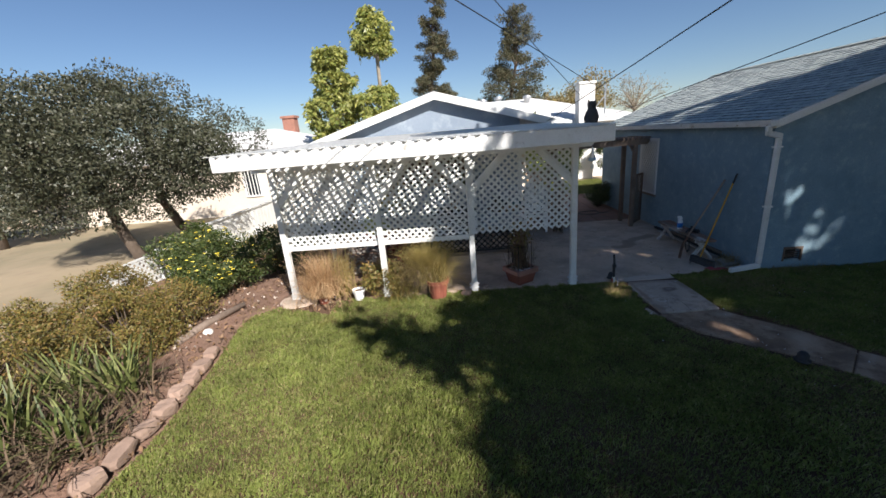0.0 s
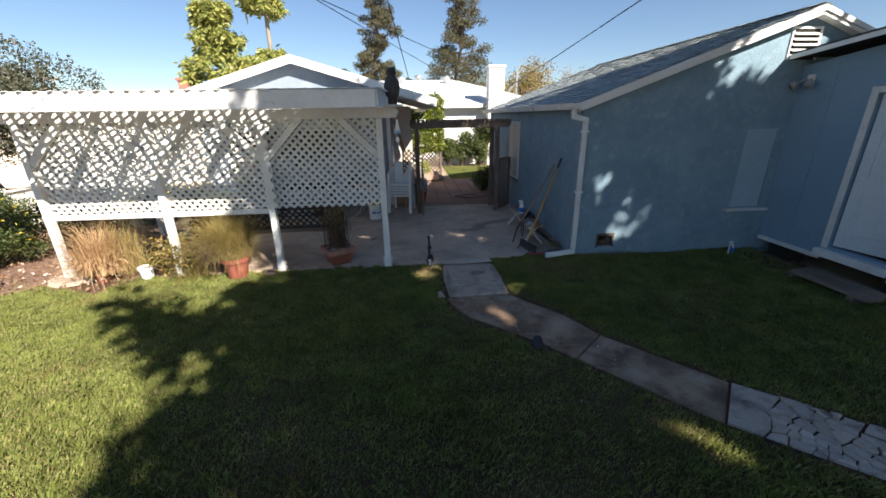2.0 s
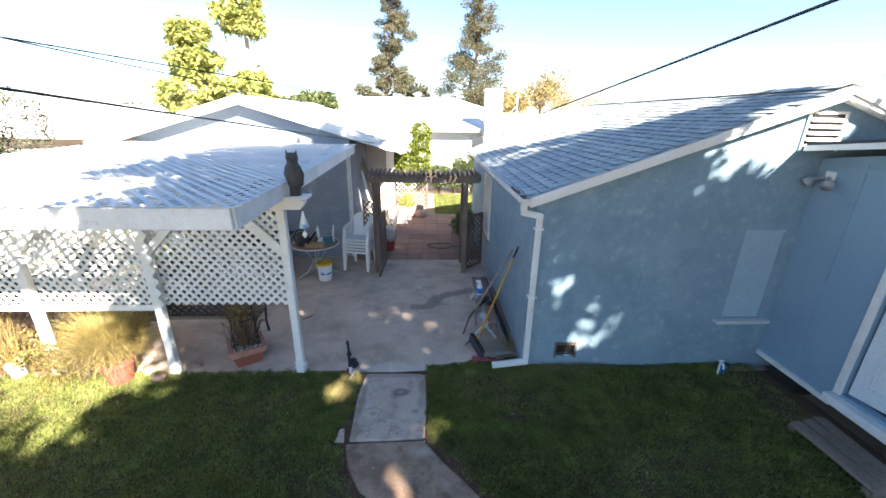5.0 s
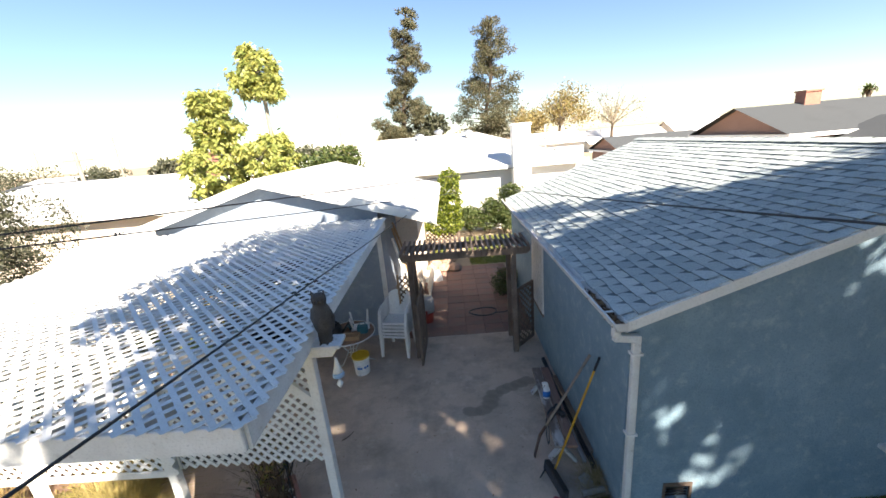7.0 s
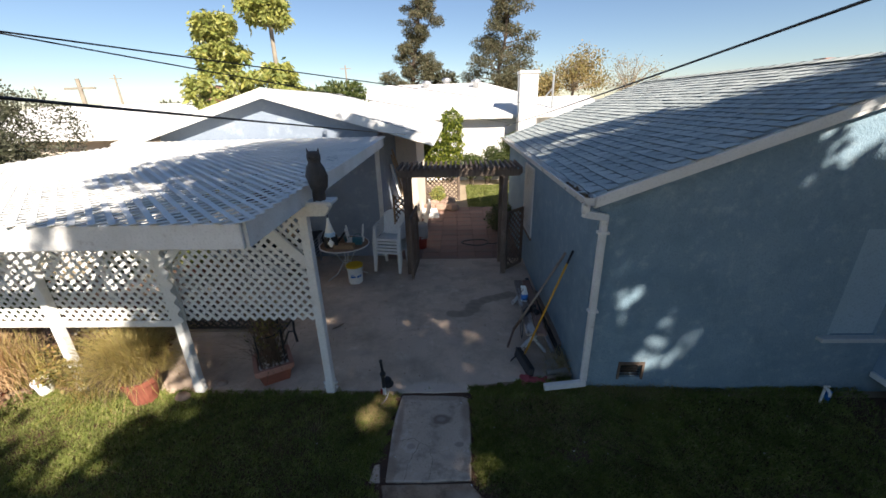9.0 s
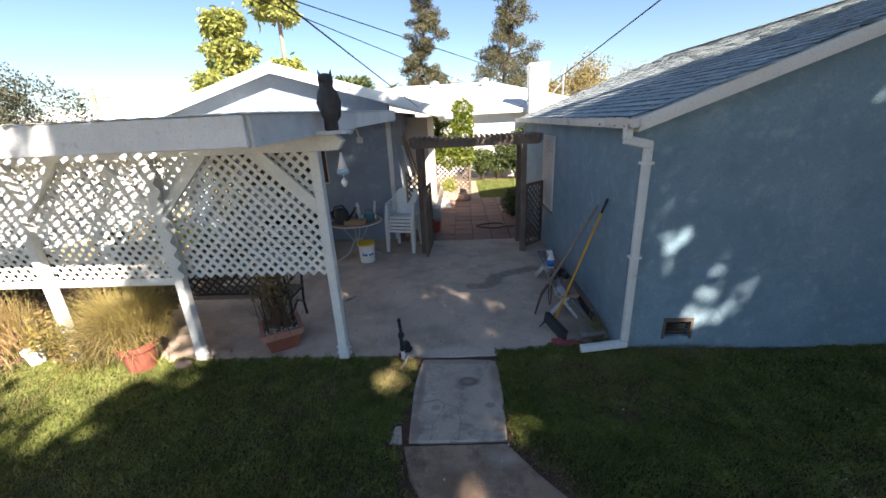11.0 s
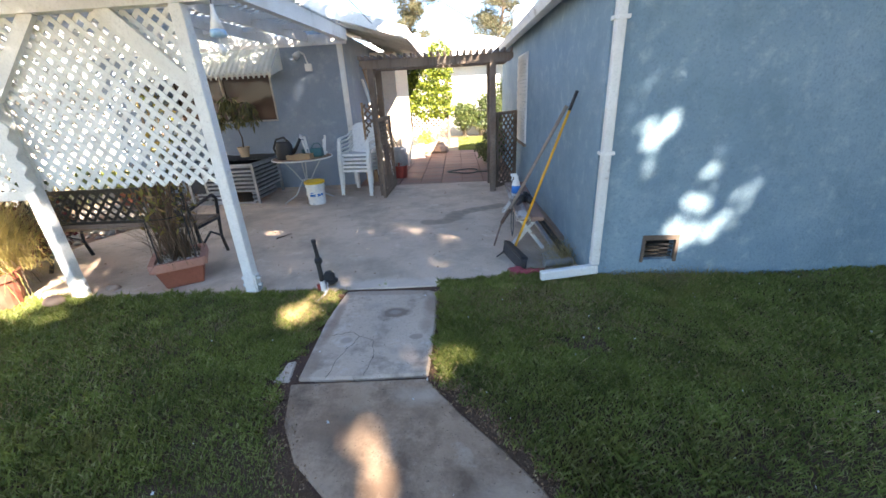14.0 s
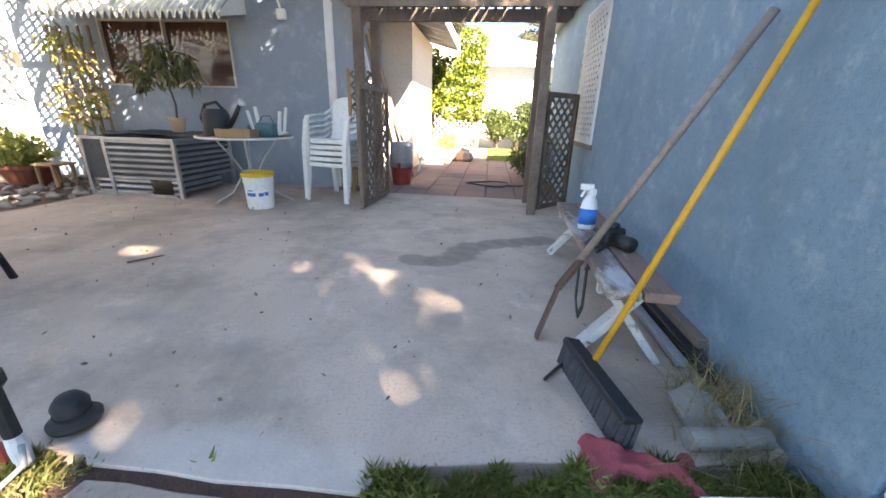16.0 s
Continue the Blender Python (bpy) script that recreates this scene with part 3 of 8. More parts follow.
# ---- ground ----
def lawn_edge(y):
    """The lawn's edge on the side of the flower bed."""
    return -6.75 - 0.22 * math.sin((y + 1.2) * 0.8) - 0.05 * max(0, y + 3)


us = [math.copysign(abs(k / 30) ** 3.2 * 700, k) for k in range(-30, 31)]
gv = [(x - 2, y + 4, -0.06 - 0.00004 * max(0, math.hypot(x, y) - 25) ** 1.6) for y in us for x in us]
gf = [(j * 61 + i, j * 61 + i + 1, (j + 1) * 61 + i + 1, (j + 1) * 61 + i) for j in range(60) for i in range(60)]
ground = new("ground", mesh_of("ground", gv, gf, DRYGROUND, True))
tagged(ground, "dry tan earth that runs off to the hazy distance", "ground", kind="structure")

rows = [(-14 + 0.5 * k) for k in range(28)] + [-0.05]
lv = []
for y in rows:
    for k in range(25):
        x = lawn_edge(y) + (4.75 - lawn_edge(y)) * k / 24
        lv.append((x, y, -0.042 + 0.008 * math.sin(x * 1.7 + y) * math.cos(y * 1.3)))
lf = [(j * 25 + i, j * 25 + i + 1, (j + 1) * 25 + i + 1, (j + 1) * 25 + i) for j in range(len(rows) - 1) for i in range(24)]
lawn_soil = new("lawn_soil", mesh_of("lawn_soil", lv, lf, TURF, True))
tagged(lawn_soil, "dark damp soil under the mown back lawn", "soil", kind="structure")

bed = Shape()
bv, bf = [], []
for j in range(33):
    y = -9 + j * 0.38
    for k in range(9):
        x = -10.2 + (lawn_edge(min(y, -0.2)) + 0.03 + (0.9 if y > -0.6 else 0) + 10.2) * k / 8
        bv.append((x, y, -0.02 + 0.05 * noise.noise((x * 1.3, y * 1.3, 0)) + (0.03 if k < 8 else -0.03)))
bf = [(j * 9 + i, j * 9 + i + 1, (j + 1) * 9 + i + 1, (j + 1) * 9 + i) for j in range(32) for i in range(8)]
bed = new("flower_bed_soil", mesh_of("flower_bed_soil", bv, bf, SOIL, True))
tagged(bed, "reddish brown mulched soil of the flower bed", "soil", kind="structure")

# ---- patio slab and path ----
patio = thing("pavement", "worn grey-beige concrete patio slab with damp stains", "patio", kind="structure")
edge = [(-4.3, 4.35), (-4.25, 2.4), (-4.6, 1.4), (-4.5, 0.02), (-0.86, -0.0), (-0.82, -0.03), (-0.6, -0.022), (-0.42, -0.028), (-0.2, -0.014), (0.0, -0.01), (0.06, 0.08), (0.45, 0.16), (0.9, 0.2), (1.3, 0.3), (1.3, 4.12), (-1.72, 4.12), (-1.72, 4.35)]
Shape().prism(edge, -0.12, 0.0).made("slab", CONCRETE, patio, bevel=0.003, fix=True)


path = thing("garden_path", "cracked concrete garden path of uneven slabs across the lawn", "path", kind="structure")
Shape().prism([(-0.8, -1.16), (-0.4, -1.152), (-0.01, -1.13), (0.008, -0.6), (0.0, -0.11), (-0.07, -0.075), (-0.2, -0.068), (-0.34, -0.058), (-0.5, -0.062), (-0.66, -0.055), (-0.79, -0.064), (-0.815, -0.3), (-0.83, -0.5)], -0.12, -0.006).made("slab", PATH_CONCRETE, path, bevel=0.012, fix=True)
Shape().prism([(-0.96, -1.165), (-0.85, -1.165), (-0.885, -0.96), (-0.94, -0.98)], -0.12, -0.022).made("slab", PATH_CONCRETE, path, bevel=0.01, fix=True)
Shape().prism([(-0.84, -1.18), (-0.02, -1.15), (0.18, -1.42), (0.38, -1.64), (0.53, -1.84), (0.71, -2.22), (0.29, -2.6), (0.0, -2.26), (-0.38, -1.9), (-0.61, -1.7), (-0.75, -1.48)], -0.12, -0.02).made("slab", OLD_CONCRETE, path, bevel=0.012, fix=True)
Shape().prism([(0.297, -2.607), (0.717, -2.227), (1.468, -3.078), (1.07, -3.51)], -0.12, -0.025).made("slab", OLD_CONCRETE, path, bevel=0.012, fix=True)
Shape().prism([(-0.86, -0.12), (0.04, -0.14), (0.04, 0.0), (-0.86, 0.0)], -0.09, -0.013).made("joint_soil", JOINT_SOIL, path, "dark reddish soil in the joint by the patio", fix=True)
Shape().prism([(-1.0, -1.3), (-0.7, -1.3), (-0.7, -0.8), (-0.95, -0.8)], -0.09, -0.03).made("joint_soil", JOINT_SOIL, path, fix=True)
# crazed slab: pieces between cracks, cut by the lines half-way between their middles
crz = random.Random(4)
o, e1, e2 = Vector((1.078, -3.518, 0)), Vector((1.21, -1.01, 0)), Vector((0.4, 0.43, 0))
seeds = [(0.12, 0.3), (0.13, 0.78), (0.3, 0.16), (0.3, 0.85)] + [(0.2 + 0.6 * crz.random(), crz.random()) for _ in range(85)] + [(0.75 + 0.24 * crz.random(), crz.random()) for _ in range(9)]


def cell(i):
    """The part of the unit square that lies nearest to seed i."""
    poly = [(0, 0), (1, 0), (1, 1), (0, 1)]
    ax_, ay_ = seeds[i]
    for j, (bx_, by_) in enumerate(seeds):
        if j == i:
            continue
        mx, my, nx_, ny_ = (ax_ + bx_) / 2, (ay_ + by_) / 2, (bx_ - ax_) * 7.6, (by_ - ay_)
        side = [(x - mx) * nx_ + (y - my) * ny_ for x, y in poly]
        out = []
        for k in range(len(poly)):
            p, q, s0, s1 = poly[k], poly[(k + 1) % len(poly)], side[k], side[(k + 1) % len(poly)]
            if s0 <= 0:
                out.append(p)
            if (s0 < 0) != (s1 < 0) and s0 != s1:
                f_ = s0 / (s0 - s1)
                out.append((p[0] + (q[0] - p[0]) * f_, p[1] + (q[1] - p[1]) * f_))
        poly = out
        if len(poly) < 3:
            return None
    return poly


for i in range(len(seeds)):
    poly = cell(i)
    if not poly:
        continue
    cu, cv = sum(p[0] for p in poly) / len(poly), sum(p[1] for p in poly) / len(poly)
    ring = []
    for u, v in poly:
        f_ = 0.975 if i < 4 else crz.uniform(0.8, 0.93)
        p = o + e1 * (cu + (u - cu) * f_) + e2 * (cv + (v - cv) * f_)
        ring.append((p.x, p.y))
    Shape().prism(ring, -0.12, -0.014 + crz.uniform(-0.016, 0.008)).made("slab_piece", CRAZED_CONCRETE, path, fix=True)
Shape().prism([(-0.9, -1.1), (0.0, -1.1), (0.2, -1.42), (0.55, -1.84), (0.74, -2.22), (1.5, -3.05), (2.72, -4.12), (2.3, -4.58), (1.05, -3.52), (0.28, -2.63), (-0.4, -1.92), (-0.78, -1.5)], -0.09, -0.036).made("joint_soil", JOINT_SOIL, path, fix=True)
Shape().prism([(-0.8, -0.16), (0.0, -0.17), (0.0, -0.02), (-0.8, -0.02)], -0.09, -0.036).made("joint_soil", JOINT_SOIL, path, fix=True)
# fine cracks in the first slab
for pts in ([(-0.72, -0.72), (-0.6, -0.68), (-0.5, -0.74), (-0.42, -0.78), (-0.38, -0.92), (-0.4, -1.14)], [(-0.52, -0.74), (-0.6, -0.95), (-0.63, -1.15)]):
    ck = Shape()
    for p, q in zip(pts, pts[1:]):
        fine = [Vector((*p, -0.0063)).lerp(Vector((*q, -0.0063)), f / 6) for f in range(7)]
        fine = [c + Vector((crz.uniform(-0.008, 0.008), crz.uniform(-0.008, 0.008), 0)) * (0 < n_ < 6) for n_, c in enumerate(fine)]
        for a, b in zip(fine, fine[1:]):
            ck.bar(a, b, crz.uniform(0.0012, 0.0032), 0.003)
    ck.made("crack", DARK, path)
Shape().prism([(2.3, -4.6), (2.7, -4.15), (4.3, -5.2), (3.9, -5.75)], -0.12, -0.03).made("slab", OLD_CONCRETE, path, bevel=0.012, fix=True)


# ---- garage ----
garage = thing("garage", "blue-grey stucco garage with a pale shingled gable roof", "garage")
GX0, GX1, GY0, GY1, EAVE, PEAKX, PEAK = 1.30, 7.8, 0.08, 6.7, 2.34, 4.55, 3.52


w = Shape()
wall_with_holes(w, "y", GY0, 0.14, GX0 + 0.14, GX1, -0.1, EAVE, [(1.76, 2.02, 0.14, 0.34), (3.95, 4.46, 0.72, 1.94)])
w.prism([(GX0, EAVE), (GX1, EAVE), (PEAKX, PEAK)], GY0, GY0 + 0.14, "y")
w.made("front_wall", STUCCO, garage, fix="weld")
w = Shape()
wall_with_holes(w, "x", GX0, 0.14, GY0, GY1, -0.1, EAVE, [(3.36, 4.1, 0.76, 2.02)])
w.made("side_wall", STUCCO, garage, fix="weld")
Shape().box((GX1 - 0.14, GY0 + 0.14, -0.1), (GX1, GY1, EAVE)).box((GX0 + 0.14, GY1 - 0.14, -0.1), (GX1 - 0.14, GY1, EAVE)).prism([(GX0, EAVE), (GX1, EAVE), (PEAKX, PEAK)], GY1 - 0.14, GY1, "y").made("back_wall", STUCCO, garage)
# boarded window
bw = Shape().box((3.95, GY0 + 0.03, 0.72), (4.46, GY0 + 0.06, 1.94)).made("boarded_window", PALE_BOARD, garage, "pale blue painted board in a window opening")
Shape().bar((3.84, GY0 - 0.03, 0.69), (4.57, GY0 - 0.03, 0.69), 0.1, 0.05).made("window_sill", PALE_SILL, garage, bevel=0.006)
Shape().bar((3.95, GY0 + 0.012, 1.93), (4.46, GY0 + 0.012, 1.93), 0.03, 0.03).bar((3.96, GY0 + 0.012, 0.72), (3.96, GY0 + 0.012, 1.93), 0.025, 0.025).made("window_trim", PALE_BOARD, garage)
# foundation vent
fv = Shape().box((1.74, GY0 - 0.012, 0.32), (2.04, GY0 + 0.02, 0.36)).box((1.74, GY0 - 0.012, 0.12), (1.765, GY0 + 0.02, 0.32)).box((2.015, GY0 - 0.012, 0.12), (2.04, GY0 + 0.02, 0.32)).made("foundation_vent", ARBORWOOD, garage, "dark low vent with a wooden frame")
Shape().box((1.76, GY0 + 0.1, 0.14), (2.02, GY0 + 0.13, 0.34)).made("vent_mesh", DARK, fv)
for k in range(4):
    Shape().box((1.765, GY0 + 0.03, 0.15 + k * 0.035), (2.015, GY0 + 0.04, 0.162 + k * 0.035)).made("vent_bar", BLACK, fv)
# gable vent with slats
gv_ = Shape().box((4.27, GY0 - 0.02, 2.9), (4.3, GY0 + 0.01, 3.3)).box((4.7, GY0 - 0.02, 2.9), (4.73, GY0 + 0.01, 3.3)).box((4.27, GY0 - 0.02, 3.3), (4.73, GY0 + 0.01, 3.33)).made("gable_vent", WHITE, garage, "white slatted vent under the gable")
for k in range(5):
    Shape().placed_box((0.4, 0.07, 0.012), pose(4.5, GY0 - 0.02, 2.96 + k * 0.07, 35, 0, 0)).made("slat", WHITE, gv_)
Shape().box((4.3, GY0 - 0.006, 2.9), (4.7, GY0 - 0.002, 3.3)).made("vent_back", DARK, gv_)
# roof deck
RY0, RY1 = -0.06, 6.82


def deck(shape, x0, z0, x1, z1, y0, y1, t):
    shape.prism([(x0, z0), (x1, z1), (x1, z1 + t), (x0, z0 + t)], y0, y1, "y")


slope_l = (PEAK - EAVE) / (PEAKX - GX0)
s = Shape()
deck(s, 1.2, EAVE - 0.1 * slope_l + 0.01, PEAKX, PEAK + 0.01, RY0, RY1, 0.05)
s.made("roof", GARAGE_SHINGLE, garage, "pale blue-grey shingled roof", fix=True)
s = Shape()
deck(s, PEAKX, PEAK + 0.01, 7.95, EAVE - 0.05, RY0, RY1, 0.05)
s.made("roof", GARAGE_SHINGLE, garage, fix=True)
for drop, out, hh in ((0.0, 0.0, 0.065), (0.06, 0.022, 0.055)):
    s = Shape()
    y0 = RY0 - 0.022 + out
    for sgn, x0 in ((1, 1.2), (-1, 7.95)):
        z0 = EAVE - 0.1 * slope_l - drop
        s.prism([(x0, z0 + 0.05), (PEAKX, PEAK + 0.05 - drop), (PEAKX, PEAK + 0.05 - drop - hh), (x0, z0 + 0.05 - hh)], y0, y0 + 0.022 if out == 0 else GY0, "y")
    s.made("rake_board", WHITE, garage, fix=True)
# gutter with a leafy load
g = Shape()
gx, gz = 1.1, EAVE - 0.07
g.prism([(gx, gz), (gx + 0.095, gz), (gx + 0.095, gz + 0.095), (gx + 0.082, gz + 0.095), (gx + 0.082, gz + 0.008), (gx + 0.006, gz + 0.008), (gx - 0.012, gz + 0.085), (gx - 0.034, gz + 0.09), (gx - 0.032, gz + 0.078)], -0.1, RY1, "y")
g.box((gx - 0.01, -0.1, gz), (gx + 0.09, -0.094, gz + 0.08))
for y in (0.12, 0.9, 1.7, 2.5, 3.3, 4.1, 4.9, 5.7):
    g.box((gx - 0.03, y, gz + 0.084), (gx + 0.09, y + 0.03, gz + 0.09))
gut = g.made("gutter", WHITE_WORN, garage, "white metal gutter with flaking paint", fix=True)
lit = np.stack([rng.uniform(gx + 0.005, gx + 0.07, 420), -0.06 + 0.8 * rng.uniform(0, 1, 420) ** 1.6, np.full(420, gz + 0.03) + rng.uniform(0, 0.03, 420)], 1)
tagged(scattered("gutter_litter", leaf_verts(lit, 0.04, 0.5), 4, LITTER, garage, "dead brown leaves in the gutter"), kind="stuff")
# downspout
ds = Shape()
ds.bar((gx + 0.03, -0.02, gz + 0.01), (gx + 0.03, -0.02, gz - 0.09), 0.075, 0.055, (0, 1, 0))
ds.bar((gx + 0.01, -0.02, gz - 0.09), (1.36, 0.035, gz - 0.15), 0.06, 0.075)
ds.bar((1.345, 0.042, gz - 0.12), (1.345, 0.042, 0.13), 0.072, 0.058, (0, 1, 0))
ds.bar((1.375, 0.045, 0.09), (0.89, 0.02, 0.045), 0.06, 0.08)
spout = ds.made("downspout", WHITE_WORN, garage, "white downspout that ends flat on the ground", bevel=0.008)
for z in (1.05, 1.95):
    Shape().box((1.295, 0.006, z), (1.4, 0.086, z + 0.025)).made("strap", WHITE, spout)
# lattice-covered side window
sw = Shape().box((GX0 - 0.03, 3.28, 0.7), (GX0 + 0.02, 4.18, 0.75)).made("side_window", GREYWOOD, garage, "side window covered by a white lattice panel")
Shape().box((GX0 + 0.06, 3.36, 0.76), (GX0 + 0.07, 4.1, 2.02)).made("pane", GLASS, sw)
f = Shape()
for lo, hi in (((3.3, 0.74), (3.36, 2.06)), ((4.1, 0.74), (4.16, 2.06)), ((3.36, 2.0), (4.1, 2.06)), ((3.36, 0.74), (4.1, 0.8))):
    f.box((GX0 - 0.022, lo[0], lo[1]), (GX0 - 0.002, hi[0], hi[1]))
f.made("window_frame", WHITE, sw)
plane_lattice(sw, lambda u, v, o: (GX0 - 0.022 - o, 3.32 + u, 0.78 + v), 0.82, 1.26, 0.075, 0.032, 0.006, LATTICE)

# ---- shed against the garage ----
SX, SF = 4.6, 0.22
shed = thing("shed", "blue painted plywood shed raised on blocks, white door ajar", "shed")
w = Shape()
wall_with_holes(w, "x", SX, 0.1, -4.4, GY0 - 0.005, SF, 2.82, [(-1.72, -1.0, 0.38, 2.40), (-2.95, -2.13, 1.46, 2.38)])
w.prism([(-4.4, 2.82), (GY0 - 0.005, 2.82), (-1.23, 3.0)], SX, SX + 0.1, "x")
w.made("front_wall", SIDING, shed, fix="weld")
Shape().box((SX + 0.1, -4.4, SF), (7.4, -4.3, 2.82)).box((7.3, -4.3, SF), (7.4, GY0 - 0.01, 2.82)).made("back_wall", SIDING, shed)
Shape().box((SX + 0.1, -4.3, SF), (7.3, GY0 - 0.01, SF + 0.1)).made("floor_deck", GREYWOOD, shed)
for y in (-0.42, -2.05, -3.27):
    Shape().box((SX - 0.012, y - 0.02, SF + 0.06), (SX, y + 0.02, 2.8)).made("batten", SIDING, shed)
Shape().box((SX - 0.014, -4.4, 2.72), (SX, GY0 - 0.02, 2.76)).made("batten", SIDING, shed)
Shape().box((SX - 0.03, -4.42, SF - 0.05), (SX, -1.78, SF + 0.05)).made("skirt_board", WHITE_WORN, shed)
Shape().box((SX - 0.03, -0.94, SF - 0.04), (SX, GY0 - 0.02, SF + 0.02)).made("skirt_board", WHITE_WORN, shed)
Shape().box((SX - 0.1, -1.8, SF + 0.02), (SX + 0.04, -0.9, SF + 0.12)).made("threshold", WHITE_WORN, shed, bevel=0.008)
# roof
s = Shape()
s.prism([(0.04, 2.93), (-1.23, 3.07), (-1.23, 3.13), (0.04, 2.99)], SX - 0.28, 7.5, "x")
s.prism([(-1.23, 3.07), (-4.6, 2.74), (-4.6, 2.8), (-1.23, 3.13)], SX - 0.28, 7.5, "x")
s.made("roof", GREY_ROOF, shed, fix=True)
s = Shape()
s.prism([(0.04, 2.9), (-1.23, 3.04), (-1.23, 3.1), (0.04, 2.96)], SX - 0.3, SX - 0.28, "x")
s.prism([(-1.23, 3.04), (-4.6, 2.71), (-4.6, 2.77), (-1.23, 3.1)], SX - 0.3, SX - 0.28, "x")
s.made("roof_trim", WHITE_WORN, shed, fix=True)
Shape().box((SX - 0.24, -1.29, 2.9), (SX + 0.0, -1.18, 3.06)).made("ridge_beam", SIDING, shed, bevel=0.006)
# door and its trim
t = Shape().box((SX - 0.025, -1.0, 0.36), (SX, -0.93, 2.47)).box((SX - 0.025, -1.79, 0.36), (SX, -1.72, 2.47)).box((SX - 0.025, -1.72, 2.40), (SX, -1.0, 2.47))
t.made("door_trim", WHITE_WORN, shed)
hinge = pose(SX + 0.06, -1.02, 0, 0, 0, 12)
d = Shape().placed_box((0.04, 0.68, 1.98), hinge @ pose(0, -0.34, 1.39))
leaf = d.made("door", DOORPAINT, shed, "white panelled door standing ajar", bevel=0.004)
for z0, z1 in ((0.55, 1.2), (1.35, 2.22)):
    for a, b, c, e in ((0.10, 0.58, z0, z0 + 0.025), (0.10, 0.58, z1 - 0.025, z1), (0.10, 0.125, z0, z1), (0.555, 0.58, z0, z1)):
        Shape().placed_box((0.014, b - a, e - c), hinge @ pose(-0.024, -(a + b) / 2, (c + e) / 2)).made("panel_moulding", DOORPAINT, leaf)
    Shape().placed_box((0.012, 0.36, z1 - z0 - 0.12), hinge @ pose(-0.022, -0.34, (z0 + z1) / 2)).made("raised_panel", DOORPAINT, leaf, bevel=0.005)
kn = Shape()
kn.tube([hinge @ Vector((-0.02, -0.62, 1.32)), hinge @ Vector((-0.06, -0.62, 1.32))], [0.012, 0.012], 8)
kn.tube([hinge @ Vector((-0.05, -0.62, 1.32)), hinge @ Vector((-0.06, -0.62, 1.32)), hinge @ Vector((-0.09, -0.62, 1.32)), hinge @ Vector((-0.1, -0.62, 1.32))], [0.012, 0.026, 0.026, 0.01], 10)
kn.made("door_knob", GALVANISED, leaf, smooth=True)
Shape().box((SX - 0.03, -1.93, 1.26), (SX, -1.87, 1.38)).made("switch_box", WHITE, shed, bevel=0.006)
# window
wf = Shape()
for lo, hi in (((-2.95, 1.46), (-2.9, 2.38)), ((-2.18, 1.46), (-2.13, 2.38)), ((-2.9, 2.33), (-2.18, 2.38)), ((-2.9, 1.46), (-2.18, 1.51)), ((-2.9, 1.9), (-2.18, 1.94))):
    wf.box((SX - 0.02, lo[0], lo[1]), (SX + 0.05, hi[0], hi[1]))
win = wf.made("window", WHITE, shed, "small white-framed sash window")
Shape().box((SX + 0.04, -2.9, 1.51), (SX + 0.046, -2.18, 2.33)).made("pane", GLASS, win)
Shape().box((SX - 0.05, -3.0, 1.42), (SX, -2.08, 1.46)).made("sill", WHITE, win)
# blocks under the shed
for y in (-0.3, -1.9, -3.3):
    Shape().box((SX + 0.05, y - 0.2, -0.08), (SX + 0.3, y + 0.2, SF)).made("foundation_block", DARK, shed, bevel=0.01)
fl = thing("flood_light", "twin white flood light high on the shed corner", "lamp", at=(SX - 0.02, -0.1, 2.64))
Shape().placed_box((0.04, 0.1, 0.1), pose(SX - 0.02, -0.1, 2.64)).made("base_plate", WHITE, fl, bevel=0.008)
for sgn in (-1, 1):
    head = Shape()
    p = Vector((SX - 0.05, -0.1 + sgn * 0.02, 2.62))
    q = p + Vector((-0.06, sgn * 0.07, -0.03))
    head.tube([p, q, q + Vector((-0.01, sgn * 0.015, -0.01)), q + Vector((-0.06, sgn * 0.04, -0.05))], [0.018, 0.02, 0.045, 0.06], 12)
    head.made("lamp_head", GREYPLASTIC, fl, smooth=True)
stp = thing("step", "weathered grey plank step below the shed door", "step", at=(SX - 0.3, -1.5, 0))
for k in range(3):
    Shape().placed_box((0.13, 0.95, 0.04), pose(SX - 0.2 - k * 0.145, -1.5 - k * 0.03, 0.07, 0, 0, 2 * k - 2)).made("plank", GREYWOOD, stp, bevel=0.005)
for dy in (-0.38, 0.38):
    Shape().box((SX - 0.56, -1.53 + dy, -0.04), (SX - 0.14, -1.45 + dy, 0.05)).made("bearer", GREYWOOD, stp)
fc = thing("standpipe", "white plastic garden tap on a short pipe", "tap", at=(3.94, -0.12, 0))
ft = Shape()
ft.tube([(3.94, -0.12, -0.05), (3.94, -0.12, 0.16)], 0.013, 8).made("pipe", WHITE, fc, smooth=True)
Shape().tube([(3.94, -0.12, 0.15), (3.94, -0.15, 0.165), (3.93, -0.19, 0.15), (3.93, -0.2, 0.11)], [0.018, 0.018, 0.014, 0.012], 8).made("spout", WHITE, fc, smooth=True)
Shape().placed_box((0.07, 0.014, 0.02), pose(3.94, -0.13, 0.19)).made("handle", WHITE, fc)
Shape().tube([(4.02, -0.1, -0.04), (4.02, -0.1, 0.1)], 0.03, 10).made("blue_sleeve", BLUE_LABEL, fc)

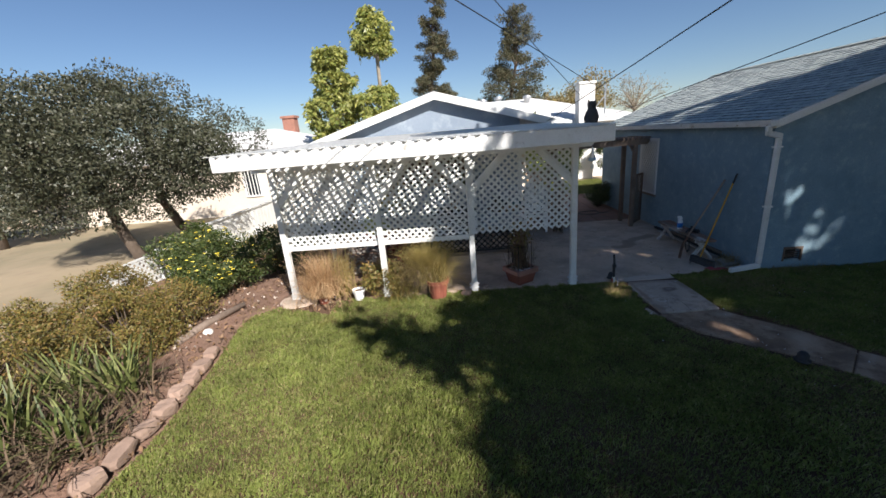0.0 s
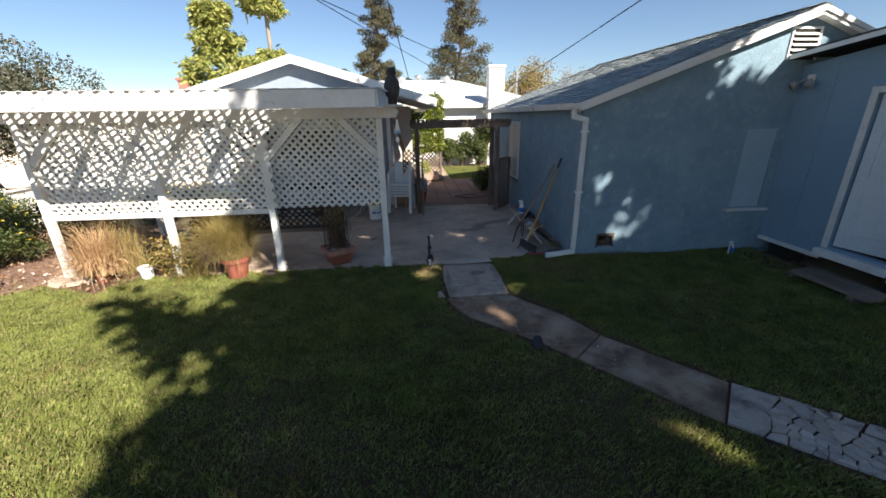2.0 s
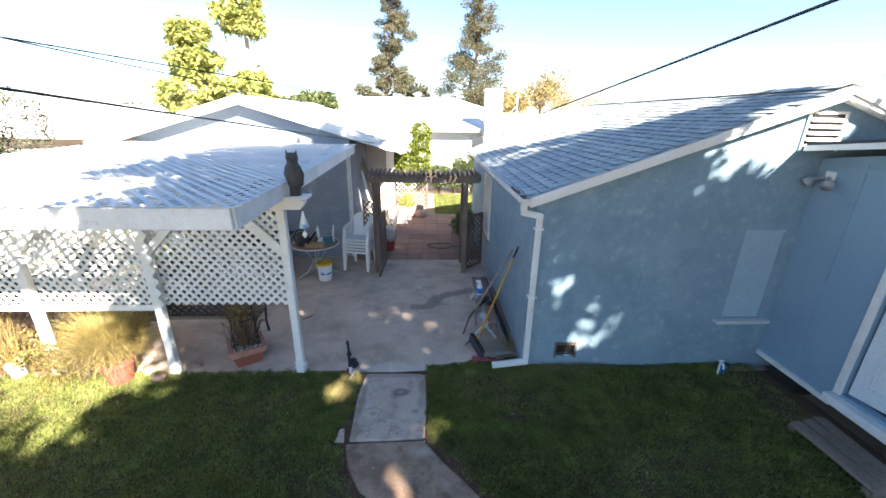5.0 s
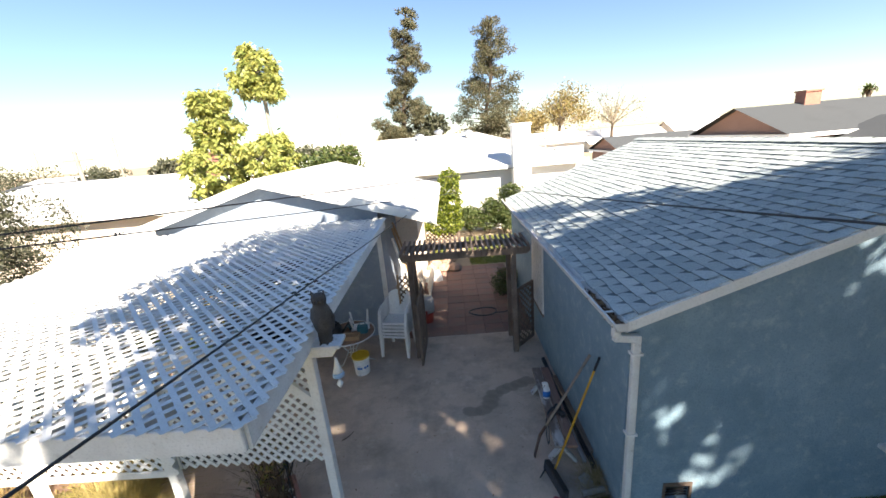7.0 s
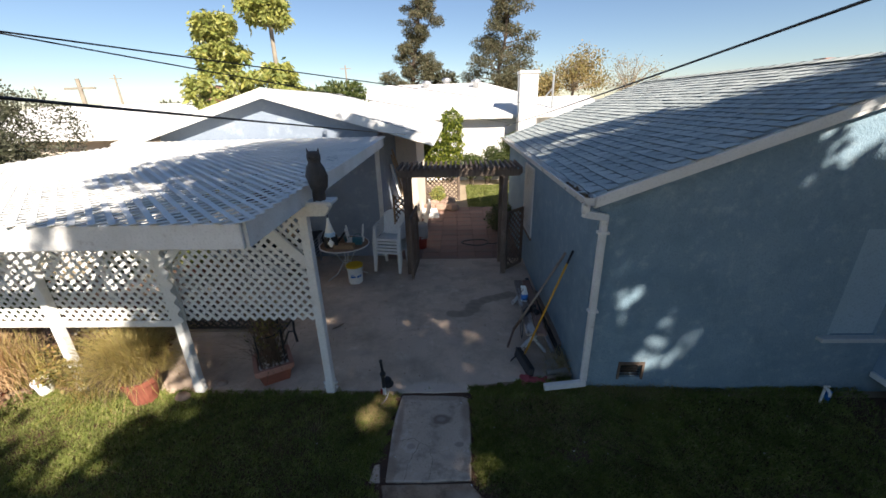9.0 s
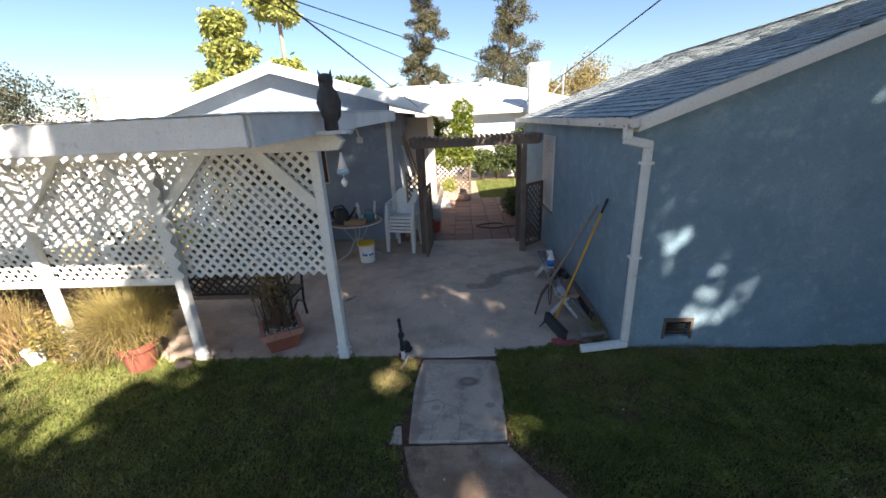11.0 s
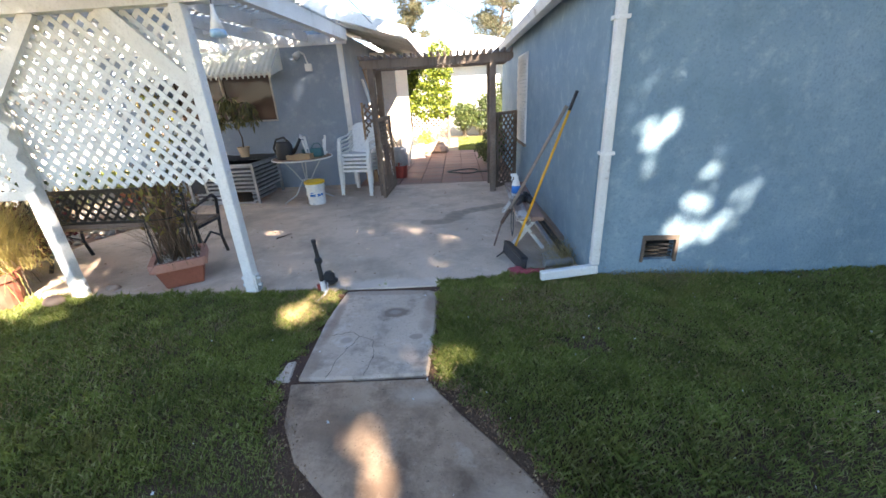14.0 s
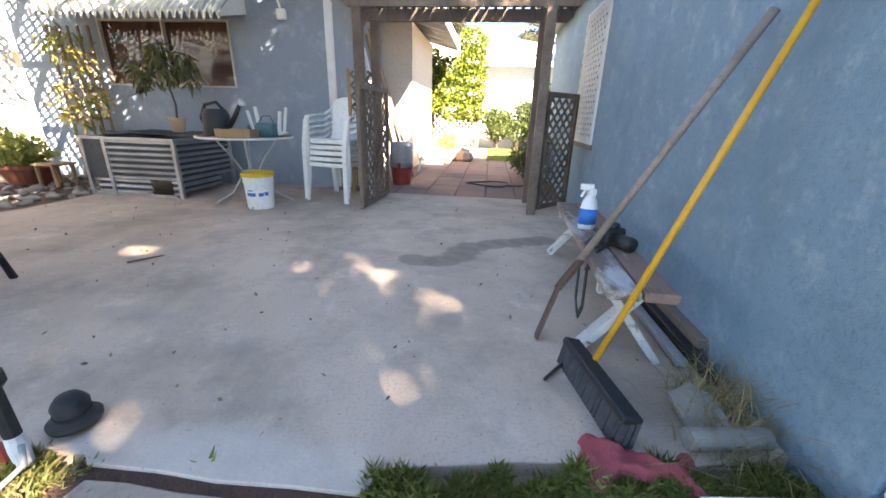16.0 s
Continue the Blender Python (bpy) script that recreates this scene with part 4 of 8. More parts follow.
# ---- house ----
house = thing("house", "single-storey blue-grey stucco house with a white-trimmed gable", "house")
HY, HX0, HX1 = 4.35, -6.25, -1.72
RIDGE, RIDGEZ, EAVEX, EAVEZ = -3.85, 3.52, -0.58, 2.56
hs = (RIDGEZ - EAVEZ) / (EAVEX - RIDGE)
w = Shape()
wall_with_holes(w, "y", HY, 0.15, HX0, HX1, -0.1, 2.5, [(-4.93, -3.08, 1.25, 2.05)])
w.prism([(HX0, 2.5), (HX1, 2.5), (HX1, RIDGEZ - hs * (HX1 - RIDGE) - 0.02), (RIDGE, RIDGEZ - 0.02), (HX0, RIDGEZ - hs * (RIDGE - HX0) - 0.02)], HY, HY + 0.15, "y")
w.made("front_wall", HOUSE_STUCCO, house, fix="weld")
Shape().box((HX1 - 0.15, HY + 0.15, -0.1), (HX1, 9.0, 2.62)).made("side_wall", HOUSE_STUCCO, house)
Shape().box((HX0, HY + 0.15, -0.1), (HX0 + 0.15, 9.0, 2.6)).box((HX0 + 0.15, 8.85, -0.1), (HX1 - 0.15, 9.0, 2.6)).made("back_wall", HOUSE_STUCCO, house)
Shape().box((HX1 + 0.004, 6.6, -0.08), (HX1 + 0.55, 9.0, 2.5)).made("side_extension", CREAM, house, "cream painted bay on the side wall")
# window with a dark pane
wf = Shape()
for lo, hi in (((-4.93, 1.25), (-4.907, 2.05)), ((-3.103, 1.25), (-3.08, 2.05)), ((-4.907, 2.027), (-3.103, 2.05)), ((-4.907, 1.25), (-3.103, 1.273)), ((-4.02, 1.273), (-3.998, 2.027))):
    wf.box((lo[0], HY - 0.015, lo[1]), (hi[0], HY + 0.06, hi[1]))
win = wf.made("window", surface("pale_window_frame", (0.60, 0.54, 0.47), (0.50, 0.44, 0.38), 0.55), house, "wide sliding window with a slim pale frame")
for xa_, xb_, dy_ in ((-4.905, -4.02, 0.03), (-3.998, -3.105, 0.042)):
    Shape().box((xa_, HY + dy_, 1.275), (xb_, HY + dy_ + 0.006, 2.025)).made("pane", BROWN_GLASS, win)
# corrugated awning over the window
aw = Shape()
n = 27
ax0, ax1 = -5.3, -2.82
pts = []
for k in range(n * 4 + 1):
    x = ax0 + (ax1 - ax0) * k / (n * 4)
    ph = (k % 4) / 4
    z = 0.034 * (1 if ph < 0.5 else 0)
    pts.append((x, z))
top = [(x, HY - 0.01, 2.46 + z) for x, z in pts]
low = [(x, HY - 0.5, 2.03 + z) for x, z in pts]
lip = [(x, HY - 0.505, 1.95 + z * 2.2) for x, z in pts]
m_ = len(pts)
aw.add(top + low + lip, [(i, i + 1, m_ + i + 1, m_ + i) for i in range(m_ - 1)] + [(m_ + i, m_ + i + 1, 2 * m_ + i + 1, 2 * m_ + i) for i in range(m_ - 1)])
awn = aw.made("awning", surface("pale_awning_metal", (0.60, 0.62, 0.57), (0.50, 0.52, 0.48), 0.5, 2, 40, 0.05, 0.002), house, "ribbed pale metal window awning with a scalloped lip")
for x in (ax0 + 0.01, ax1 - 0.01):
    Shape().prism([(HY, 2.46), (HY - 0.5, 2.03), (HY - 0.5, 1.98), (HY, 2.1)], x - 0.004, x + 0.004, "x").made("end_panel", WHITE, awn)
# corner trim and house drainpipe
Shape().box((HX1 - 0.075, HY - 0.07, 0.02), (HX1 + 0.012, HY - 0.002, 2.62)).made("downspout", WHITE_WORN, house, bevel=0.008)
# roof
HRY0, HRY1 = 4.12, 9.4
s = Shape()
deck(s, RIDGE, RIDGEZ, EAVEX, EAVEZ, HRY0, HRY1, 0.05)
deck(s, -7.12, EAVEZ, RIDGE, RIDGEZ, HRY0, HRY1, 0.05)
s.made("roof", HOUSE_SHINGLE, house, "pale grey shingled gable roof", fix=True)
s = Shape()
for x0, z0 in ((EAVEX, EAVEZ), (-7.12, EAVEZ)):
    s.prism([(RIDGE, RIDGEZ + 0.055), (x0, z0 + 0.055), (x0, z0 - 0.13), (RIDGE, RIDGEZ - 0.13)], HRY0 - 0.025, HRY0, "y")
s.made("rake_board", WHITE, house, "broad white gable board", fix=True)
Shape().box((EAVEX - 0.005, HRY0, EAVEZ - 0.13), (EAVEX + 0.02, HRY1, EAVEZ + 0.05)).made("eave_board", WHITE, house)
s = Shape()
deck(s, HX1, RIDGEZ - hs * (HX1 - RIDGE) - 0.075, EAVEX - 0.01, EAVEZ - 0.03, HRY0 + 0.01, HRY1 - 0.02, 0.02)
s.made("soffit", SOFFIT, house, "brown boarded soffit", fix=True)
for k in range(10):
    y = 4.45 + k * 0.53
    s = Shape().bar((HX1 + 0.0, y, RIDGEZ - hs * (HX1 - RIDGE) - 0.13), (EAVEX - 0.02, y, EAVEZ - 0.085), 0.045, 0.1)
    s.made("rafter_tail", WHITE_WORN, house)
# roof shingles on the slope that faces the yard
course, tab = 0.17, 0.33
length = math.hypot(EAVEX - RIDGE, RIDGEZ - EAVEZ)
sh_ = Shape()
for i in range(int(length / course)):
    a0, a1 = i * course, (i + 1) * course + 0.03
    for side in (1, -1):
        y = HRY0 - (tab / 2 if i % 2 else 0)
        while y < HRY1:
            ya, yb = max(HRY0, y + 0.004), min(HRY1, y + tab - 0.004)
            if yb - ya > 0.03:
                def at(a, h):
                    f = min(1, a / length)
                    return (RIDGE + side * (EAVEX - RIDGE) * f, RIDGEZ + 0.05 + (EAVEZ - RIDGEZ) * f + h)
                (xa, za), (xb, zb) = at(a0, 0.004), at(a1, 0.014)
                sh_.add([(xa, ya, za), (xb, ya, zb), (xb, yb, zb), (xa, yb, za), (xb, ya, zb - 0.01), (xb, yb, zb - 0.01)], [(0, 1, 2, 3), (1, 4, 5, 2)])
            y += tab
tagged(sh_.made("roof_shingles", HOUSE_SHINGLE, house), kind="stuff")
el = thing("wall_lamp", "small white outdoor lamp on the house wall", "lamp", at=(-2.35, HY - 0.04, 2.1))
Shape().box((-2.41, HY - 0.05, 2.04), (-2.29, HY - 0.003, 2.16)).made("box", WHITE, el, bevel=0.01)
Shape().tube([(-2.35, HY - 0.04, 2.16), (-2.37, HY - 0.1, 2.3), (-2.42, HY - 0.14, 2.34)], 0.014, 6).made("bracket", WHITE, el)
Shape().tube([(-2.42, HY - 0.13, 2.34), (-2.46, HY - 0.16, 2.3), (-2.5, HY - 0.2, 2.25)], [0.02, 0.05, 0.055], 10).made("lamp_head", WHITE, el, smooth=True)

# ---- patio cover ----
cover = thing("patio_cover", "white timber patio cover roofed with diagonal lattice", "patio cover")
CX0, CX1, CY0, CY1, CZ0, CZ1 = -6.45, -1.57, -1.21, 4.1, 2.5, 2.62
POSTS = (-6.32, -4.74, -3.27, -1.65)


def cover_z(y):
    return CZ0 + (CZ1 - CZ0) * (y - CY0) / (CY1 - CY0)


for x in POSTS:
    p = Shape().box((x - 0.045, -0.045, 0.0 if x > -6 else 0.06), (x + 0.045, 0.045, 2.2)).made("post", WHITE_WORN, cover, bevel=0.006)
    for sx in (-1, 1):
        Shape().box((x + sx * 0.05 - 0.006, -0.035, 0.0), (x + sx * 0.05 + 0.006, 0.035, 0.16)).made("post_bracket", WHITE_WORN, p)
    for z in (0.06, 0.125):
        Shape().tube([(x - 0.082, 0, z), (x + 0.082, 0, z)], 0.017, 8).made("bolt", GALVANISED, p)
Shape().prism([(-6.6, 2.33), (-1.42, 2.33), (-1.36, 2.28), (-1.42, 2.2), (-6.6, 2.2)], -0.045, 0.045, "y").made("beam", WHITE_WORN, cover, "white beam on the posts", fix=True)
Shape().bar((-6.45, 4.2, 2.5), (-1.6, 4.2, 2.5), 0.05, 0.16).made("ledger", WHITE_WORN, cover)
for x in POSTS:
    for sx in (-1, 1):
        if (x < -6 and sx < 0) or (x > -2 and sx > 0):
            continue
        Shape().bar((x + sx * 0.03, 0.0, 1.68), (x + sx * 0.56, 0.0, 2.22), 0.04, 0.09, (0, 0, 1)).made("knee_brace", WHITE_WORN, cover)
nr = 9
for k in range(nr):
    x = CX0 + 0.1 + (CX1 - CX0 - 0.2) * k / (nr - 1)
    Shape().bar((x, CY0 + 0.03, cover_z(CY0) - 0.085), (x, 4.17, cover_z(CY1) - 0.085), 0.04, 0.14).made("rafter", WHITE_WORN, cover)
for y in (0.5, 1.4, 2.3, 3.2):
    Shape().bar((CX0 + 0.03, y, cover_z(y) - 0.05), (CX1 - 0.03, y, cover_z(y) - 0.05), 0.035, 0.06).made("cross_strip", WHITE_WORN, cover)
Shape().box((CX0, CY0 - 0.025, CZ0 - 0.19), (CX1, CY0 + 0.015, CZ0 - 0.004)).made("front_fascia", WHITE_WORN, cover, "broad white front board", bevel=0.006)
for x in (CX0 - 0.02, CX1 - 0.02):
    Shape().prism([(CY0 + 0.016, CZ0 - 0.19), (CY0 + 0.016, CZ0 - 0.004), (CY1, CZ1 - 0.004), (CY1, CZ1 - 0.17)], x, x + 0.04, "x").made("side_fascia", WHITE_WORN, cover, fix=True)
plane_lattice(cover, lambda u, v, o: (CX0 - 0.06 + u, CY0 - 0.045 + v, cover_z(CY0 - 0.045 + v) + 0.002 + o), CX1 - CX0 + 0.125, CY1 - CY0 + 0.075, 0.102, 0.041, 0.0045, LATTICE)
# upright lattice screens between the posts
for xa, xb in zip(POSTS, POSTS[1:]):
    sc = Shape()
    if xb < -2:
        sc.box((xa + 0.045, 0.012, 0.9), (xb - 0.045, 0.03, 0.975))
    else:
        sc.box((xa + 0.045, 0.022, 0.98), (xa + 0.07, 0.036, 2.2))
    panel = sc.made("screen", LATTICE, cover, "white diagonal lattice screen")
    plane_lattice(panel, lambda u, v, o: (xa + 0.05 + u, 0.055 - o, 0.97 + v), xb - xa - 0.1, 1.23, 0.078, 0.035, 0.007, LATTICE)
# wavy edging strip beside the third post
vs = []
for k in range(40):
    t_ = k / 39
    vs.append((-3.27 + 0.055 + 0.028 * math.sin(t_ * 2 * math.pi * 8), 1.0 + t_ * 1.15))
strip = Shape().prism([(-3.3, z) for _, z in vs][::-1] + [(x + 0.03, z) for x, z in vs], -0.07, -0.058, "y").made("edging_strip", LATTICE, cover, fix=True)
# lattice on the side away from the arbor
side = Shape().box((-6.335, 0.05, 0.95), (-6.315, 4.33, 0.98)).made("screen", LATTICE, cover, "white diagonal lattice side screen")
plane_lattice(side, lambda u, v, o: (-6.32 + o, 0.06 + u, 0.98 + v), 4.25, 1.4, 0.088, 0.042, 0.007, LATTICE)
Shape().box((-6.36, 2.2, 0), (-6.28, 2.28, 2.4)).made("post", WHITE_WORN, cover)

# owl on the beam's end
owl = Shape()
ox, oy, oz = -1.44, -0.06, 2.37
owl.turned([(0.058, 0), (0.062, 0.02), (0.06, 0.1), (0.072, 0.125), (0.085, 0.18), (0.09, 0.25), (0.083, 0.31), (0.062, 0.345), (0.056, 0.36), (0.063, 0.385), (0.065, 0.42), (0.055, 0.448), (0.025, 0.46)], (ox, oy, oz), 18, (1, 0.9))
for sx in (-1, 1):
    owl.tube([(ox + sx * 0.042, oy, oz + 0.43), (ox + sx * 0.056, oy - 0.005, oz + 0.487)], [0.02, 0.003], 6)
    owl.tube([(ox + sx * 0.07, oy, oz + 0.32), (ox + sx * 0.084, oy + 0.01, oz + 0.23), (ox + sx * 0.066, oy + 0.035, oz + 0.12), (ox + sx * 0.03, oy + 0.05, oz + 0.06)], [0.014, 0.026, 0.02, 0.006], 8)
    owl.tube([(ox + sx * 0.026, oy - 0.052, oz + 0.405), (ox + sx * 0.026, oy - 0.064, oz + 0.405)], [0.018, 0.01], 8)
    owl.tube([(ox + sx * 0.03, oy - 0.05, oz + 0.005), (ox + sx * 0.03, oy - 0.075, oz + 0.005)], [0.012, 0.008], 6)
owl.tube([(ox, oy - 0.052, oz + 0.4), (ox, oy - 0.072, oz + 0.378)], [0.011, 0.003], 6)
tagged(owl.made("owl_statue", OWL, None, smooth=True), "dark brown plastic owl on the end of a white beam", "statue")
Shape().prism([(-1.62, 2.34), (-1.3, 2.34), (-1.3, 2.37), (-1.62, 2.37)], -0.16, 0.05, "y").made("beam_cap", WHITE_WORN, cover, fix=True)
chime = thing("hanging_feeder", "white and blue glass bird feeder hung from the beam", "bird feeder", at=(-1.4, -0.03, 2.2))
Shape().tube([(-1.4, -0.03, 2.21), (-1.4, -0.03, 2.17)], 0.004, 5).made("hook", BLACK, chime)
Shape().turned([(0.01, 0), (0.014, -0.03), (0.028, -0.09), (0.046, -0.15)], (-1.4, -0.03, 2.18), 14).made("bottle", PLASTIC, chime, smooth=True)
Shape().turned([(0.047, -0.15), (0.054, -0.165), (0.055, -0.19), (0.03, -0.2)], (-1.4, -0.03, 2.18), 14).made("tray", surface("pale_blue_glass", (0.22, 0.42, 0.62), (0.5, 0.62, 0.72), 0.3, 30, 60, 0.02, 0.001), chime, smooth=True)
Shape().tube([(-1.4, -0.03, 1.98), (-1.4, -0.03, 1.94)], 0.003, 5).tube([(-1.4, -0.03, 1.945), (-1.4, -0.032, 1.91), (-1.4, -0.03, 1.87)], [0.01, 0.032, 0.012], 10).made("drop", PLASTIC, chime, smooth=True)

# ---- arbor with its gates ----
arbor = thing("arbor", "weathered brown timber arbor over the passage", "arbor")
AX0, AX1, AY = -1.07, 0.78, 3.36
for x in (AX0, AX1):
    Shape().box((x - 0.045, AY - 0.045, 0), (x + 0.045, AY + 0.045, 1.96)).made("post", ARBORWOOD, arbor, bevel=0.005)
    Shape().box((x - 0.045, AY + 0.56, 0), (x + 0.045, AY + 0.65, 1.96)).made("post", ARBORWOOD, arbor, bevel=0.005)
for y in (AY - 0.02, AY + 0.6):
    Shape().prism([(-1.22, 2.0), (-1.16, 1.95), (1.02, 1.95), (1.08, 2.0), (1.08, 2.07), (-1.22, 2.07)], y - 0.025, y + 0.025, "y").made("beam", GREYWOOD, arbor, fix=True)
for k in range(24):
    x = -1.2 + k * 2.24 / 23
    Shape().bar((x, AY - 0.14, 2.1), (x, AY + 0.76, 2.1), 0.036, 0.055).made("slat", ARBORWOOD, arbor)
for sgn, x0 in ((1, AX0), (-1, AX1)):
    Shape().bar((x0, AY, 1.75), (x0 + sgn * 0.0, AY + 0.3, 1.95), 0.04, 0.05).made("brace", ARBORWOOD, arbor)


def lattice_gate(x0, y0, ang, wide, high, label):
    """A gate leaf of dark lattice in a frame; hinged at (x0, y0) and turned by ang degrees."""
    g = thing("lattice_gate", label, "gate", "gates of the arbor")
    m = pose(x0, y0, 0, 0, 0, ang)
    fr = Shape()
    for a, b, c, d in ((0, 0.045, 0.04, high), (wide - 0.045, wide, 0.04, high), (0.045, wide - 0.045, 0.04, 0.09), (0.045, wide - 0.045, high - 0.05, high)):
        Shape().placed_box((b - a, 0.035, d - c), m @ pose((a + b) / 2, 0, (c + d) / 2)).made("frame_rail", ARBORWOOD, g)
    plane_lattice(g, lambda u, v, o: m @ Vector((0.045 + u, -0.008 + o, 0.09 + v)), wide - 0.09, high - 0.14, 0.085, 0.03, 0.006, ARBORWOOD)
    for z in (0.25, high - 0.2):
        Shape().placed_box((0.08, 0.008, 0.03), m @ pose(0.0, 0.022, z)).made("hinge", BLACK, g)
    return g


lattice_gate(-0.985, AY - 0.36, 88, 0.97, 1.26, "dark brown lattice gate leaf folded open along the house side")
lattice_gate(0.84, AY + 0.06, 47, 0.55, 1.24, "dark brown lattice gate leaf folded open against the garage")
up = thing("trellis_panel", "dark brown lattice trellis beside the arbor post", "trellis")
plane_lattice(up, lambda u, v, o: (-1.4 + u, 4.0 - o, 0.3 + v), 0.3, 1.15, 0.085, 0.03, 0.006, ARBORWOOD)
Shape().box((-1.44, 3.99, 0.0), (-1.4, 4.02, 1.48)).made("upright", NEWWOOD, up, "orange-brown board")
Shape().box((-1.1, 3.99, 0.0), (-1.06, 4.02, 1.48)).made("upright", ARBORWOOD, up)

# ---- wires ----
def wire(name, a, b, sag, r, label):
    pts = []
    for k in range(25):
        t_ = k / 24
        p = Vector(a).lerp(Vector(b), t_)
        p.z -= sag * 4 * t_ * (1 - t_)
        pts.append(p)
    tagged(Shape().tube(pts, r, 6).made(name, BLACK, None, smooth=True), label, "cable")


wire("power_cable", (1.18, 6.75, 2.62), (2.1, -16, 5.4), 0.12, 0.007, "black overhead power cable that reaches the garage eave")
wire("power_cable", (5.5, 13.1, 2.72), (-10.6, -14, 4.66), 0.04, 0.006, "black overhead cable that crosses above the patio cover")
wire("power_cable", (-1.1, 4.02, 2.66), (-2.1, -17, 4.68), 0.03, 0.006, "black overhead cable above the patio cover's lattice")
wire("power_cable", (1.2, 6.78, 2.7), (-7.0, -10, 4.9), 0.1, 0.005, "thin black overhead cable over the lawn")

# ---- neighbours ----
def simple_house(label, x0, x1, y0, y1, zg, eave, ridge, axis, wall_mat, roof_mat, over=0.35, windows=(), hip=0.0, white_trim=True):
    h = thing("house", label, "house", "neighbouring houses")
    w_ = Shape()
    ring = [[(x0, y0), (x1, y0), (x1, y1), (x0, y1)], [(x0 + 0.15, y0 + 0.15), (x1 - 0.15, y0 + 0.15), (x1 - 0.15, y1 - 0.15), (x0 + 0.15, y1 - 0.15)]]
    w_.add([(*p, z) for z in (zg, eave) for r_ in ring for p in r_],
           [f_ for i in range(4) for j in [(i + 1) % 4] for f_ in ((i, j, 8 + j, 8 + i), (4 + j, 4 + i, 12 + i, 12 + j), (8 + i, 8 + j, 12 + j, 12 + i), (j, i, 4 + i, 4 + j))])
    ym, xm = (y0 + y1) / 2, (x0 + x1) / 2
    if not hip:
        if axis == "x":
            w_.prism([(y0, eave), (y1, eave), (ym, ridge)], x0, x0 + 0.15, "x").prism([(y0, eave), (y1, eave), (ym, ridge)], x1 - 0.15, x1, "x")
        else:
            w_.prism([(x0, eave), (x1, eave), (xm, ridge)], y0, y0 + 0.15, "y").prism([(x0, eave), (x1, eave), (xm, ridge)], y1 - 0.15, y1, "y")
    w_.made("wall", wall_mat, h, fix="weld")
    a, b, c, d = x0 - over, x1 + over, y0 - over, y1 + over
    r_ = Shape()
    if axis == "x":
        e0, e1_ = (a + hip, ym, ridge), (b - hip, ym, ridge)
        vs = [(a, c, eave), (b, c, eave), (b, d, eave), (a, d, eave), e0, e1_]
        fs = [(0, 1, 5, 4), (2, 3, 4, 5), (3, 2, 1, 0)] + ([(1, 2, 5), (3, 0, 4)] if hip else [])
    else:
        e0, e1_ = (xm, c + hip, ridge), (xm, d - hip, ridge)
        vs = [(a, c, eave), (b, c, eave), (b, d, eave), (a, d, eave), e0, e1_]
        fs = [(1, 2, 5, 4), (3, 0, 4, 5), (3, 2, 1, 0)] + ([(0, 1, 4), (2, 3, 5)] if hip else [])
    r_.add(vs, fs)
    r_.made("roof", roof_mat, h)
    f_ = Shape()
    for p, q in (((a, c), (b, c)), ((b, c), (b, d)), ((b, d), (a, d)), ((a, d), (a, c))):
        f_.bar((p[0], p[1], eave - 0.06), (q[0], q[1], eave - 0.06), 0.03, 0.16)
    f_.made("eave_board", WHITE if white_trim else SOFFIT, h)
    for wx, wz, ww, wh, bars in windows:
        fr = Shape()
        for lo, hi in (((wx, wz), (wx + ww, wz + 0.06)), ((wx, wz + wh - 0.06), (wx + ww, wz + wh)), ((wx, wz + 0.06), (wx + 0.06, wz + wh - 0.06)), ((wx + ww - 0.06, wz + 0.06), (wx + ww, wz + wh - 0.06))):
            fr.box((lo[0], y0 - 0.05, lo[1]), (hi[0], y0 + 0.03, hi[1]))
        win_ = fr.made("window", WHITE, h)
        Shape().box((wx + 0.06, y0 - 0.012, wz + 0.06), (wx + ww - 0.06, y0 - 0.004, wz + wh - 0.06)).made("pane", GLASS, win_)
        for k in range(bars):
            x = wx + ww * (k + 1) / (bars + 1)
            Shape().box((x - 0.015, y0 - 0.07, wz), (x + 0.015, y0 - 0.052, wz + wh)).made("bar", WHITE, win_)
    return h


simple_house("cream stucco neighbour house with a barred window", -21.5, -9.2, 9.8, 17.5, -0.3, 2.45, 3.5, "x", CREAM, PALE_ROOF, 0.4, ((-12.25, 0.7, 0.7, 1.15, 4),), 3.4)
nh = simple_house("white stucco neighbour house with a pale hipped roof", -7.5, 5.2, 13.5, 22.5, -0.1, 2.7, 4.15, "x", WHITEWALL, PALE_ROOF, 0.4, (), 4.2)
for x, y, z in ((-1.6, 17.4, 3.9), (0.9, 17.2, 3.9), (-0.6, 18.2, 4.05)):
    Shape().turned([(0.16, 0), (0.16, 0.2), (0.24, 0.22), (0.24, 0.34), (0.05, 0.4)], (x, y, z), 12).made("roof_vent", GALVANISED, nh, smooth=True)
ch = thing("chimney", "tall white painted chimney", "chimney", at=(2.78, 13.0, 0))
Shape().box((2.42, 12.75, -0.05), (3.14, 13.35, 4.2)).made("chimney_shaft", WHITEWALL, ch, bevel=0.02)
Shape().box((2.38, 12.71, 4.2), (3.18, 13.39, 4.32)).made("cap", WHITEWALL, ch, bevel=0.02)
mast = thing("roof_mast", "grey service mast with a brace on the roof", "mast", at=(3.95, 13.7, 2.75))
Shape().tube([(3.95, 13.7, 2.65), (3.95, 13.7, 4.2)], 0.04, 8).made("pole", GALVANISED, mast)
Shape().tube([(3.95, 13.7, 3.7), (3.2, 13.75, 2.85)], 0.025, 6).made("brace", GALVANISED, mast)

